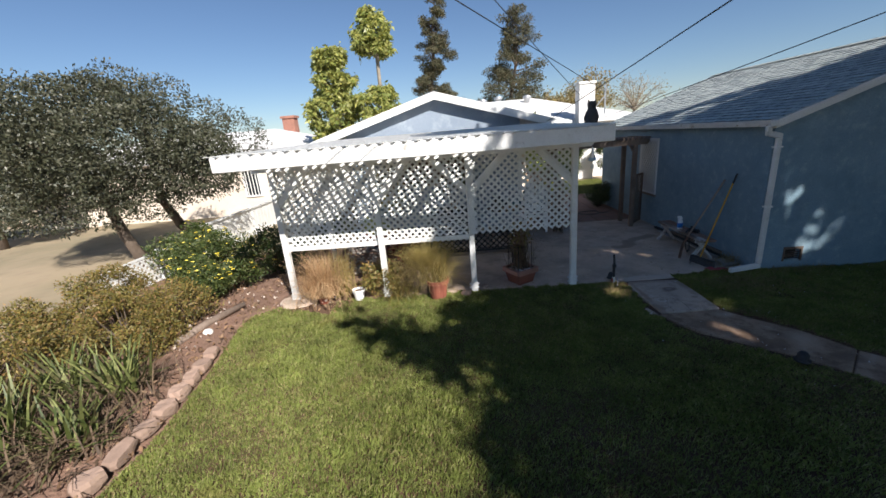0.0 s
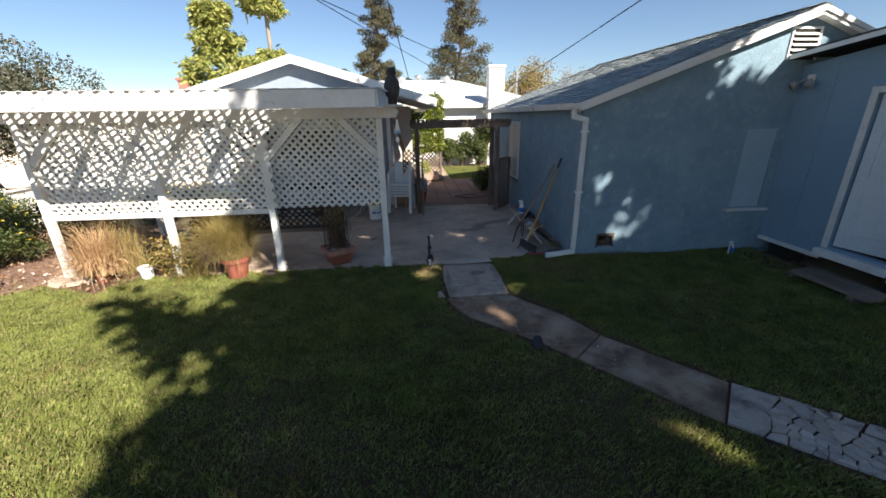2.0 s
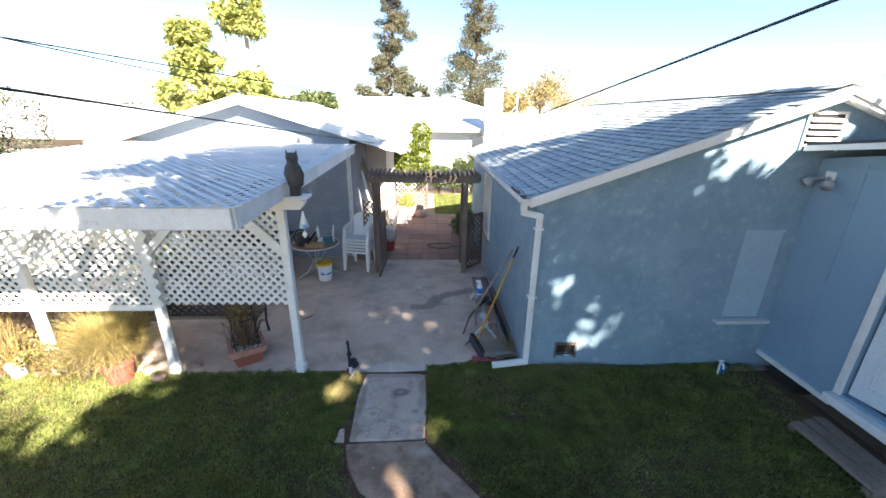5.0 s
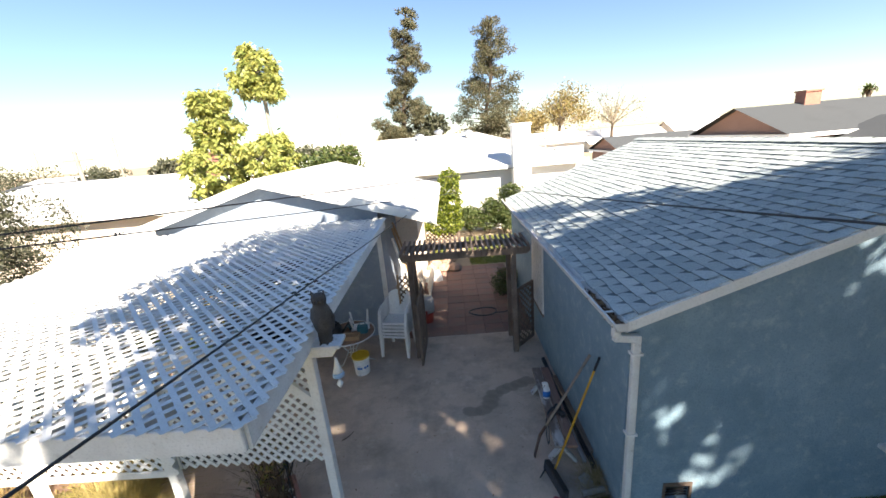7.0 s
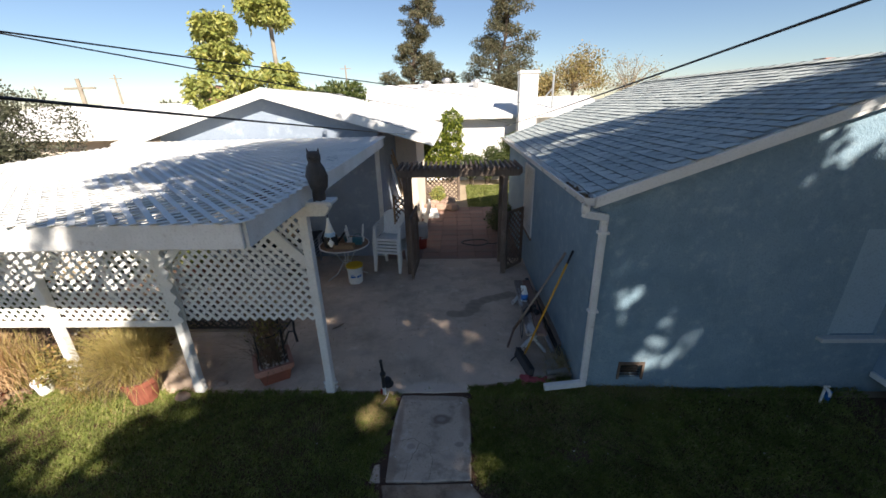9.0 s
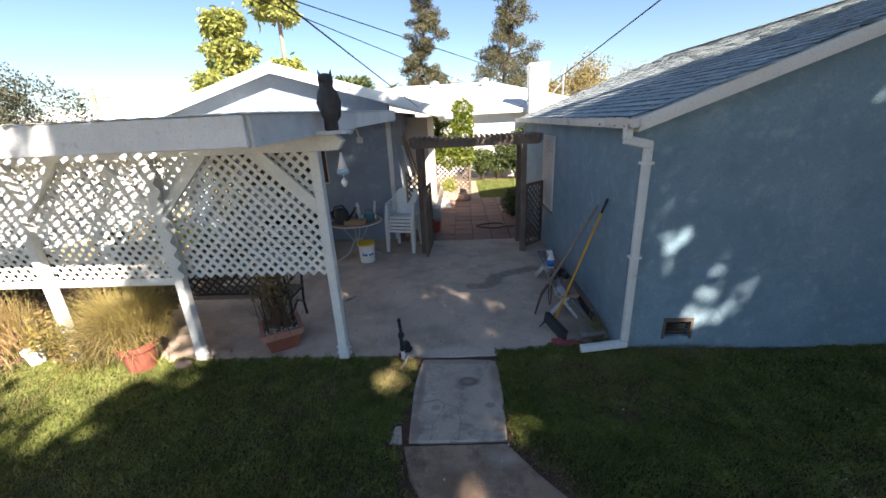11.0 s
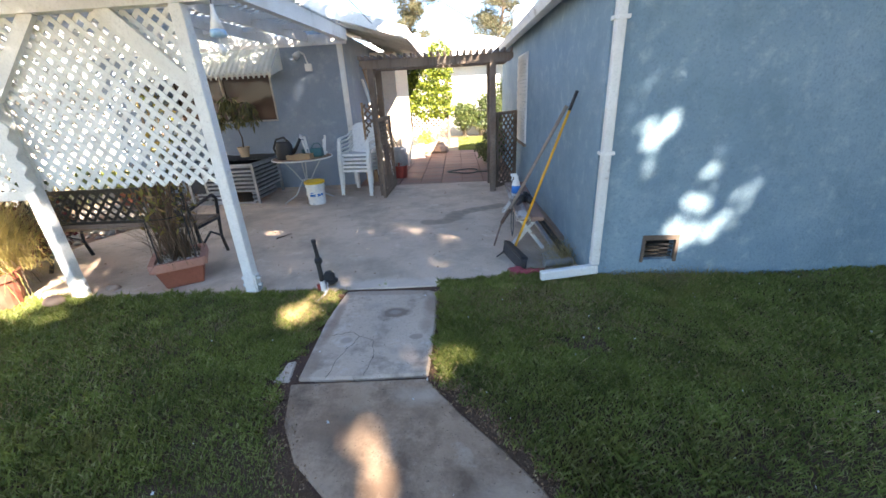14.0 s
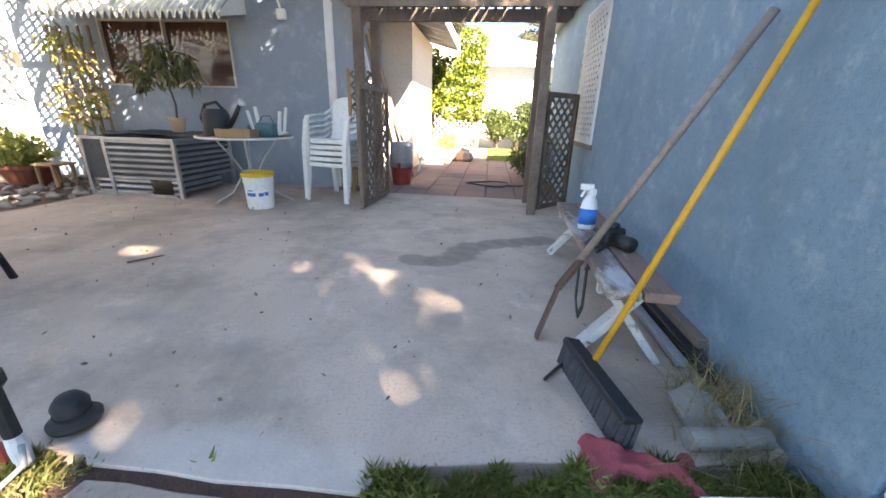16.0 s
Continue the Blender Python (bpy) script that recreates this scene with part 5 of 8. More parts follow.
simple_house("brown stucco house with a grey shingled roof", 14.65, 25.0, 14.2, 20.5, -0.4, 2.9, 4.2, "x", PINKWALL, GREY_ROOF, 0.35, ((17, 0.8, 1.6, 1.2, 0),))
simple_house("low brown stucco house with a grey gable roof", 12.9, 19.6, 26.5, 32.5, -0.6, 1.9, 2.95, "x", PINKWALL, GREY_ROOF, 0.3)
simple_house("brown stucco wing with a white-trimmed gable", 16.3, 20.6, 12.0, 14.1, -0.4, 2.5, 3.4, "y", PINKWALL, GREY_ROOF, 0.25)
bc = thing("chimney", "red brick chimney on a grey roof", "chimney", at=(17.9, 17.3, 4.2))
Shape().box((17.5, 17.0, 3.95), (18.25, 17.6, 4.68)).made("chimney_shaft", BRICKRED, bc)
Shape().box((17.45, 16.95, 4.68), (18.3, 17.65, 4.76)).made("cap", BRICKRED, bc)
bc = thing("chimney", "small red brick chimney on a pale roof", "chimney", at=(-13, 17.6, 0))
Shape().box((-13.35, 17.3, 2.3), (-12.65, 17.9, 4.2)).made("chimney_shaft", BRICKRED, bc)
Shape().box((-13.42, 17.23, 4.2), (-12.58, 17.97, 4.33)).made("cap", BRICKRED, bc)
simple_house("far white bungalow with a pale roof", 8, 14, 38, 45, -0.5, 2.6, 3.6, "x", WHITEWALL, PALE_ROOF, 0.4, ((10, 0.9, 1.2, 1.1, 0),))
for k, (x, y, w2, d2, rz) in enumerate(((-38, 34, 12, 8, 3.2), (-56, 44, 14, 9, 3.0), (-30, 48, 12, 8, 3.4), (-76, 60, 14, 9, 2.8), (-48, 70, 16, 9, 3.6), (-95, 80, 18, 10, 3.2), (-22, 62, 13, 9, 3.4), (22, 58, 12, 9, 3.8), (38, 62, 14, 9, 4.2))):
    simple_house("distant pale bungalow among trees", x, x + w2, y, y + d2, -1.5, 1.3, rz - 0.6, "x", WHITEWALL if k % 2 else CREAM, PALE_ROOF if k % 3 else GREY_ROOF, 0.4)

# boundary fence on the flower-bed side: solid boards, then lattice
fence = thing("boundary_fence", "low white boundary fence, part boards and part lattice", "fence")
for k in range(24):
    y = 3.3 + k * 0.22
    Shape().box((-10.06, y, -0.05), (-10.03, y + 0.212, 0.78)).made("board", WHITE, fence)
Shape().box((-10.1, 3.25, 0.78), (-9.99, 8.6, 0.82)).made("cap_rail", WHITE, fence)
for y in (0.4, 1.8, 3.3, 5.9, 8.55):
    Shape().box((-10.08, y - 0.035, -0.05), (-10.01, y + 0.035, 0.68 if y < 3 else 0.88)).made("post", WHITE, fence)
plane_lattice(fence, lambda u, v, o: (-10.05 + o, 0.4 + u, 0.02 + v), 2.9, 0.56, 0.1, 0.04, 0.008, LATTICE)
for z in (0.0, 0.58):
    Shape().box((-10.07, 0.4, z), (-10.03, 3.3, z + 0.04)).made("rail", WHITE, fence)


# ---- trees ----
CROWN_Z = 8.3       # height of the shade trees' crowns


def limb_tree(name, label, base, trunks, blobs, n, leaf, ratio, leaf_mat, bark, droop=0.2, group="", shell=0.5, gaps=(), lobes=()):
    t_ = thing(name, label, "tree", group, at=base)
    for pts, r0, r1 in trunks:
        k = len(pts)
        Shape().tube(pts, [r0 + (r1 - r0) * i / (k - 1) for i in range(k)], 9).made("trunk", bark, t_, smooth=True)
    lim = Shape()
    top = Vector(trunks[0][0][-1])
    for c, r in blobs[:14]:
        best = min((Vector(p) for pts, _, _ in trunks for p in pts[1:]), key=lambda p: (p - Vector(c)).length)
        mid = best.lerp(Vector(c), 0.5) + Vector((0, 0, -0.1))
        bends = [best.lerp(mid, f / 8) for f in range(8)] + [mid.lerp(Vector(c), f / 8) for f in range(9)]
        if any(math.hypot(p.x + (CROWN_Z - p.z) / SUN_WAY.z * SUN_WAY.x - gx_, p.y + (CROWN_Z - p.z) / SUN_WAY.z * SUN_WAY.y - gy_) < gr + 0.3 for p in bends for gx_, gy_, gr in gaps):
            continue
        lim.tube([best, mid, Vector(c)], [trunks[0][2] * 0.8, trunks[0][2] * 0.5, 0.012], 6)
    if blobs:
        lim.made("limbs", bark, t_, smooth=True)
    at, d = in_blobs(blobs, n, shell)
    if lobes:       # outlying boughs of the crown
        at2, d2 = in_blobs(lobes, 620 * len(lobes), 0.1)
        at, d = np.concatenate([at, at2]), np.concatenate([d, d2])
    n = len(at)
    if gaps:        # openings that the sun shines through
        k = (CROWN_Z - at[:, 2]) / SUN_WAY.z
        sx, sy = at[:, 0] + k * SUN_WAY.x, at[:, 1] + k * SUN_WAY.y
        keep = np.ones(n, bool)
        for gx_, gy_, gr in gaps:
            reach = gr * (1.25 + 0.35 * np.sin(5 * np.arctan2(sy - gy_, sx - gx_) + gx_ * 9)) + 0.08
            keep &= np.hypot(sx - gx_, sy - gy_) > reach * rng.uniform(0.72, 1.18, n)
        keep &= ~((sx < 2.45) & (sy > -7.6) & (sy < -2.0) & (rng.uniform(0, 1, n) < 0.55))     # airy outer boughs
        lx, ly = sx - CROWN_Z / SUN_WAY.z * SUN_WAY.x, sy - CROWN_Z / SUN_WAY.z * SUN_WAY.y
        rim = np.interp(ly, (-3.7, -3.4, -2.6, -2.0, -1.3, -0.4, 0.1), (-4.2, -3.5, -3.75, -4.3, -4.75, -5.45, -5.6))
        rim += 0.22 * np.sin(ly * 7 + 2 * np.sin(lx * 5)) + 0.14 * np.sin(ly * 17 + lx * 6)
        keep &= ~((lx < rim) & (ly < 0.1) & (ly > -8))
        at, d = at[keep], d[keep]
    scattered("crown", leaf_verts(at, leaf, ratio, droop, d * 0.6), 4, leaf_mat, t_)
    return t_


blobs = crown_blobs((-12.0, 4.0, 2.75), (3.3, 2.6, 1.75), 60, 0.75)
limb_tree("tree", "broad grey-green tree with two leaning trunks by the fence", (-12.6, 4.2, 0),
          [([(-11.5, 3.1, -0.1), (-12.0, 3.3, 0.7), (-12.5, 3.6, 1.6), (-12.8, 3.8, 2.6)], 0.15, 0.08), ([(-11.0, 5.0, -0.1), (-11.6, 4.8, 0.6), (-11.8, 4.6, 1.4), (-11.6, 4.4, 2.8)], 0.16, 0.08)],
          blobs, 92000, 0.07, 0.5, OLIVE, BARK, 0.1, shell=0.72)
blobs = crown_blobs((-19.5, 6.5, 2.6), (2.8, 2.5, 1.9), 30, 0.75)
limb_tree("tree", "grey-green tree behind the neighbouring tree", (-19.5, 6.5, 0), [([(-19.5, 6.5, -0.2), (-19.4, 6.5, 1.2), (-19.6, 6.4, 2.6)], 0.16, 0.08)], blobs, 16000, 0.14, 0.5, OLIVE, BARK, 0.1)

# umbrella trees behind the house: tiers of drooping yellow-green leaves
def umbrella_tree(label, x, y, z0, z1, radius, tiers, n):
    t_ = thing("umbrella_tree", label, "tree", "umbrella trees", at=(x, y, 0))
    Shape().tube([(x, y, -0.1), (x + 0.08, y, z0), (x - 0.05, y, (z0 + z1) / 2), (x, y, z1)], [0.09, 0.07, 0.05, 0.02], 8).made("trunk", PALEBARK, t_, smooth=True)
    vs = []
    lim = Shape()
    for k in range(tiers):
        f = k / max(1, tiers - 1)
        z = z0 + (z1 - z0) * f + rng.uniform(-0.08, 0.08)
        r = radius * (0.55 + 0.6 * math.sin(math.pi * min(1, f * 0.8 + 0.2))) * rng.uniform(0.75, 1.1)
        a0 = rng.uniform(0, 6.3)
        for j in range(6):
            a = a0 + j * 1.05 + rng.uniform(-0.3, 0.3)
            rr = r * rng.uniform(0.5, 1.05)
            c = np.array([x + math.cos(a) * rr, y + math.sin(a) * rr, z + rng.uniform(-0.1, 0.2)])
            lim.tube([(x, y, z - 0.15), (c[0], c[1], c[2])], [0.018, 0.008], 5)
            m = int(n * 1.6) // (tiers * 6)
            b = rng.uniform(0, 2 * math.pi, m)
            el_ = rng.uniform(-0.2, 0.5, m)
            d = np.stack([np.cos(b), np.sin(b), -el_ * 1.6 - 0.25], 1)
            pts = c + rng.normal(size=(m, 3)) * 0.09
            vs.append(leaf_verts(pts, 0.2, 0.42, 0.2, d, 0.25))
    tagged(lim.made("branch_work", PALEBARK, t_), kind="stuff")
    scattered("crown", np.concatenate(vs), 4, YELLOWGREEN, t_)


umbrella_tree("tall thin umbrella tree with a tuft of yellow-green leaves", -6.28, 10.5, 5.85, 7.15, 0.68, 7, 3000)
umbrella_tree("bushy yellow-green umbrella tree behind the house roof", -8.1, 10.5, 2.2, 5.95, 0.92, 15, 7600)
umbrella_tree("low yellow-green umbrella tree behind the house roof", -6.35, 10.6, 2.6, 4.5, 1.0, 9, 4200)
blobs = crown_blobs((-4.7, 11.2, 3.3), (1.4, 0.8, 0.95), 16, 0.42)
limb_tree("shrub", "rounded green shrub behind the house", (-4.9, 11.2, 0), [([(-4.9, 11.2, -0.1), (-4.9, 11.2, 1.4), (-4.9, 11.2, 2.6)], 0.08, 0.05)], blobs, 5000, 0.14, 0.5, SHRUB_GREEN, BARK)


def conifer(label, x, y, height, spread, lean, seed):
    r = random.Random(seed)
    t_ = thing("conifer", label, "tree", "tall conifers", at=(x, y, -1))

    def stem(z):
        return x + lean * (z / height) + 0.25 * math.sin(z * 0.6)

    Shape().tube([(stem(z), y, z) for z in (-1, height * 0.2, height * 0.4, height * 0.6, height * 0.8, height)], [0.45, 0.36, 0.28, 0.2, 0.12, 0.04], 8).made("trunk", BARK, t_, smooth=True)
    blobs, lim = [], Shape()
    z = height * 0.16
    while z < height:
        f = z / height
        for _ in range(3):
            a = r.uniform(0, 6.28)
            reach = spread * (1.05 - f * 0.78) * r.uniform(0.25, 1.1)
            c = Vector((stem(z) + math.cos(a) * reach, y + math.sin(a) * reach, z + r.uniform(-0.2, 0.7)))
            s_ = max(0.42, spread * 0.235 * (1.15 - f * 0.6)) * r.uniform(0.6, 1.35)
            blobs.append((tuple(c), (s_ * 1.15, s_ * 1.15, s_ * 0.72)))
            lim.tube([(stem(z - 0.5), y, z - 0.5), c], [0.1, 0.03], 5)
        z += height * 0.03
    lim.made("limbs", BARK, t_)
    at, d = in_blobs(blobs, 34000, 0.15)
    scattered("crown", leaf_verts(at, 0.36, 0.3, 0.15, d * 0.6), 4, PINE, t_)


conifer("tall dark conifer with a bare ragged top", -7.4, 60, 22.8, 4.4, 2.7, 3)
conifer("tall dark conifer with a broad ragged foot", 5.9, 60, 20.2, 6.0, 2.0, 5)


def thin_tree(label, x, y, z, spread, n, seed, leaf_mat, leaf=0.3):
    """A nearly bare round tree: many fine branches and a few leaves."""
    r = random.Random(seed)
    t_ = thing("bare_tree", label, "tree", "thin distant trees", at=(x, y, -1))
    Shape().tube([(x, y, -1), (x, y, z * 0.3), (x + 0.2, y, z * 0.5)], [0.3, 0.22, 0.15], 8).made("trunk", BARK, t_)
    lim, pts = Shape(), []
    for _ in range(26):
        a, e = r.uniform(0, 6.28), r.uniform(0.25, 1.35)
        d = Vector((math.cos(a) * math.cos(e), math.sin(a) * math.cos(e), math.sin(e)))
        p = Vector((x + 0.15, y, z * 0.4))
        q = p + d * spread * r.uniform(0.8, 1.1)
        lim.tube([p, p.lerp(q, 0.5) + Vector((0, 0, 0.3)), q], [0.09, 0.05, 0.015], 5)
        for _ in range(7):
            s0 = p.lerp(q, r.uniform(0.4, 0.95))
            d2 = Vector((r.gauss(0, 1), r.gauss(0, 1), r.gauss(0.4, 0.8))).normalized() * spread * 0.3
            lim.tube([s0, s0 + d2], [0.03, 0.008], 4)
            pts.append(s0 + d2)
            pts.append(s0 + d2 * 0.6)
    tagged(lim.made("branch_work", PALEBARK, t_), kind="stuff")
    pick = rng.integers(0, len(pts), n)
    at = np.array([tuple(p) for p in pts])[pick] + rng.normal(size=(n, 3)) * spread * 0.09
    scattered("leaves", leaf_verts(at, leaf, 0.5, 0.1), 4, leaf_mat, t_)


thin_tree("round half-bare tree with thin tan leaves", 17.2, 58, 10.8, 5.4, 4600, 1, AUTUMN, 0.34)
thin_tree("olive tree with thinning leaves beyond the roofs", 11.5, 55, 7.3, 3.7, 4200, 2, AUTUMN, 0.34)
thin_tree("bare branching tree beyond the roofs", 25.2, 58, 9.6, 4.9, 900, 4, AUTUMN, 0.22)
for x, y, zc, r_, hh in ((-2.2, 58, 5.0, 2.2, 3.0), (-83, 60, 5.6, 5.0, 6.2), (-46, 60, 2.6, 2.6, 2.4), (-62, 66, 1.6, 2.4, 2.0), (-70, 72, 1.2, 3, 2.4), (-38, 72, 2.2, 3.6, 2.6), (-84, 90, 1.5, 5, 3), (-110, 96, 2, 8, 4), (-54, 84, 2.0, 5, 3), (-26, 70, 2.2, 3, 2.5), (-120, 70, 1.4, 7, 4), (-100, 58, 0.4, 5, 3)):
    blobs = crown_blobs((x, y, zc), (r_, r_, hh * 0.8), 14, r_ * 0.42)
    limb_tree("distant_tree", "dark green distant tree on the hazy skyline", (x, y, -1.5), [([(x, y, -1.6), (x, y, zc * 0.4), (x, y, zc)], 0.3, 0.15)], blobs, 2200, 0.55, 0.6, OLIVE, BARK, 0.1, "distant trees")


def palm(label, x, y, z, frond, n):
    t_ = thing("palm", label, "tree", "palms", at=(x, y, -1))
    Shape().tube([(x, y, -1), (x + 0.2, y, z * 0.5), (x, y, z)], [0.3, 0.22, 0.2], 8).made("trunk", BARK, t_, smooth=True)
    arching((x, y, z), n, frond, 0.3, 0.8, 1.7, SHRUB_GREEN, "fronds", t_, 0.15, 5)
    arching((x, y, z - 0.1), n // 2, frond * 0.7, 0.3, 2.2, 0.9, DRYLEAF, "dead_fronds", t_, 0.12, 3)


palm("tall fan palm on the skyline", 39, 28.5, 7.0, 1.3, 60)
palm("broad palm beside the brown house", 30.7, 19, 4.5, 1.6, 50)
palm("far palm behind the grey roof", 50, 45.5, 5.3, 1.4, 40)

# utility poles
for x, y, z in ((-47, 52, 8), (-17, 60, 9), (-21.2, 18.8, 5.0), (-78, 70, 8)):
    pt = thing("utility_pole", "wooden utility pole against the sky", "pole", "utility poles", at=(x, y, -1))
    Shape().tube([(x, y, -1.6), (x, y, z)], [0.14, 0.1], 8).made("pole", PALEBARK, pt)
    Shape().bar((x - 0.9, y, z - 0.5), (x + 0.9, y, z - 0.5), 0.1, 0.1).made("crossarm", PALEBARK, pt)

# the big garden trees that shade the lawn stand behind the shed; their crowns have a few open gaps
LIT = [(x, 0.08, z, r) for x, z, r in (     # streaks on the garage's front wall
    (1.645, 1.68, 0.02), (1.65, 1.5, 0.06), (1.62, 1.39, 0.05), (1.72, 1.22, 0.045), (1.745, 1.1, 0.042), (1.69, 0.99, 0.018), (2.63, 2.49, 0.04), (2.25, 1.82, 0.025), (2.3, 1.75, 0.03),
    (2.24, 1.04, 0.015), (2.2, 0.9, 0.018), (2.16, 0.77, 0.028), (2.11, 0.6, 0.052), (2.1, 0.42, 0.068), (2.08, 0.25, 0.055), (2.43, 0.87, 0.018), (2.42, 0.76, 0.018), (2.4, 0.64, 0.025), (2.38, 0.45, 0.03), (2.28, 0.33, 0.04),
    (2.65, 0.8, 0.018), (2.6, 0.68, 0.02), (2.55, 0.57, 0.03), (2.47, 0.48, 0.03), (2.81, 2.34, 0.012), (3.33, 2.95, 0.08), (3.45, 2.87, 0.05), (3.6, 3.0, 0.12), (3.78, 3.05, 0.22), (3.68, 2.8, 0.1), (3.95, 3.02, 0.16), (4.15, 3.1, 0.26), (4.05, 2.87, 0.12), (4.3, 3.35, 0.25), (4.45, 3.2, 0.2))]
LIT += [(x, y, 0.0, r) for x, y, r in (     # flecks on patio, path and lawn
    (-0.42, 1.48, 0.034), (-0.3, 1.41, 0.036), (-0.06, 1.23, 0.036), (0.03, 1.15, 0.025), (0.1, 0.98, 0.025), (-0.06, 0.66, 0.034), (-2.74, 1.82, 0.055), (-2.3, 1.6, 0.07), (-2.16, 1.75, 0.055), (-1.5, 1.56, 0.012), (-0.62, 1.55, 0.012), (-0.68, 0.4, 0.012), (-0.86, 0.1, 0.05),
    (-1.07, -0.32, 0.16), (-0.97, -0.2, 0.12), (-1.06, -0.52, 0.1), (0.63, -0.87, 0.04), (0.62, -0.42, 0.02), (0.12, -0.98, 0.12), (0.24, -0.88, 0.1), (0.92, -0.27, 0.03), (-0.1, -1.9, 0.09), (-0.02, -2.03, 0.075), (-0.27, -1.62, 0.085), (-0.2, -1.75, 0.02), (-0.36, -1.5, 0.05), (-0.1, -1.12, 0.075), (0.12, -1.55, 0.02), (0.15, -1.36, 0.025),
    (-0.9, -3.05, 0.05), (0.71, -3.44, 0.1), (0.82, -3.68, 0.12), (0.93, -3.88, 0.1), (1.05, -4.35, 0.14), (1.25, -4.5, 0.14))]
rng = np.random.default_rng(41)
GAPS = [(x + (CROWN_Z - z) / SUN_WAY.z * SUN_WAY.x, y + (CROWN_Z - z) / SUN_WAY.z * SUN_WAY.y, r) for x, y, z, r in LIT]
# wide openings over the garage's roof
GAPS += [(8.45, -3.5, 0.5), (7.9, -2.9, 0.4), (8.7, -4.4, 0.45), (7.38, -5.6, 0.4), (7.76, -5.47, 0.45), (8.1, -5.7, 0.35)]
for (bx_, by_), centre, radii, count, n_ in (((6.4, -8.8), (5.9, -7.3, 8.3), (4.5, 4.4, 1.4), 150, 52000), ((9.2, -14.5), (8.1, -13.9, 8.3), (5.7, 5.3, 1.4), 170, 46000)):
    blobs = crown_blobs(centre, radii, count, 0.85)
    lobes = [((x, y, 8.3), (r, r, 0.4)) for x, y, r in ((((0.5, -5.1, 0.7), (1.2, -4.5, 0.8), (2.0, -3.4, 0.8), (2.8, -3.0, 0.75), (3.4, -3.7, 0.9), (2.2, -4.3, 0.9), (3.2, -4.6, 0.9), (1.5, -5.7, 0.7), (2.4, -6.2, 0.8), (2.5, -5.3, 0.8), (5.45, -2.4, 0.45), (5.2, -1.75, 0.35), (6.2, -3.05, 0.35), (4.7, -2.2, 0.5), (1.3, -10.3, 0.4), (0.7, -9.95, 0.3), (1.9, -10.8, 0.5), (2.4, -9.9, 0.5), (2.7, -10.8, 0.7), (3.3, -9.6, 0.7), (3.4, -10.7, 0.7))
             + tuple((0.45 + 0.7 * i_ + 0.15 * math.sin(3 * j_), -5.8 + 0.62 * j_ + 0.15 * math.sin(2 * i_), 0.5) for i_ in range(4) for j_ in range(7) if i_ > 1 or j_ < 6) + tuple((1.5 + 0.6 * i_, -7.7 + 0.6 * j_, 0.42) for i_ in range(3) for j_ in range(3)))
             if by_ > -10 else ((2.8, -12.3, 0.6), (3.5, -13.2, 0.8), (3.1, -11.6, 0.6), (4.1, -12.2, 0.9), (3.4, -14.4, 0.8), (4.2, -13.8, 0.9), (4.4, -15.2, 0.9), (3.8, -11.4, 0.7), (4.6, -11.4, 0.8), (5.2, -12.4, 0.9), (5.4, -11.2, 0.8), (8.2, -11.25, 0.5), (8.6, -11.7, 0.6), (8.9, -12.2, 0.6), (8.3, -12.15, 0.5), (9.2, -11.9, 0.5)))]
    if by_ > -10:       # unseen low boughs, added over and behind the shed to block skylight
        lobes += [((6.4 + 0.85 * i_ + 0.3 * math.sin(5 * j_), -6.4 + 0.8 * j_, 4.6 + 0.75 * (i_ % 3) + 0.3 * math.sin(3 * j_)), (0.8, 0.8, 0.6)) for i_ in range(5) for j_ in range(5)]
        lobes += [((5.3 + 0.9 * i_ + 0.25 * math.sin(4 * j_), -10.4 + 0.95 * j_, 3.2 + 0.95 * ((i_ + 2 * j_) % 4) + 0.2 * math.sin(5 * i_)), (0.85, 0.85, 0.7)) for i_ in range(4) for j_ in range(5)]
    limb_tree("shade_tree", "large leafy tree that shades the lawn beside the shed", (bx_, by_, 0),
                      [([(bx_, by_, -0.1), (bx_, by_, 2.0), (bx_ - 0.3, by_, 4.2), (bx_ - 0.8, by_, 7.4)], 0.32, 0.16)], blobs, n_, 0.2, 0.6, SHADE_LEAF, BARK, 0.2, "trees that shade the lawn", shell=0.2, gaps=GAPS, lobes=lobes)

# ---- lawn grass ----
def inside(px, py, poly):
    """Which of the places lie in the polygon."""
    hit = np.zeros(len(px), bool)
    n = len(poly)
    for i in range(n):
        (xa, ya), (xb, yb) = poly[i], poly[(i + 1) % n]
        c = ((ya > py) != (yb > py)) & (px < (xb - xa) * (py - ya) / (yb - ya + 1e-12) + xa)
        hit ^= c
    return hit


PATH_AREA = [(-0.84, 0.05), (-0.88, -0.9), (-0.96, -0.98), (-0.97, -1.17), (-0.89, -1.21), (-0.81, -1.5), (-0.66, -1.74), (-0.44, -1.97), (-0.05, -2.32), (0.27, -2.66), (1.04, -3.53), (2.25, -4.6), (3.9, -5.8), (4.35, -5.2), (2.7, -4.1), (1.48, -3.05), (0.73, -2.2), (0.57, -1.8), (0.42, -1.6), (0.23, -1.37), (0.03, -1.11), (0.02, 0.05)]


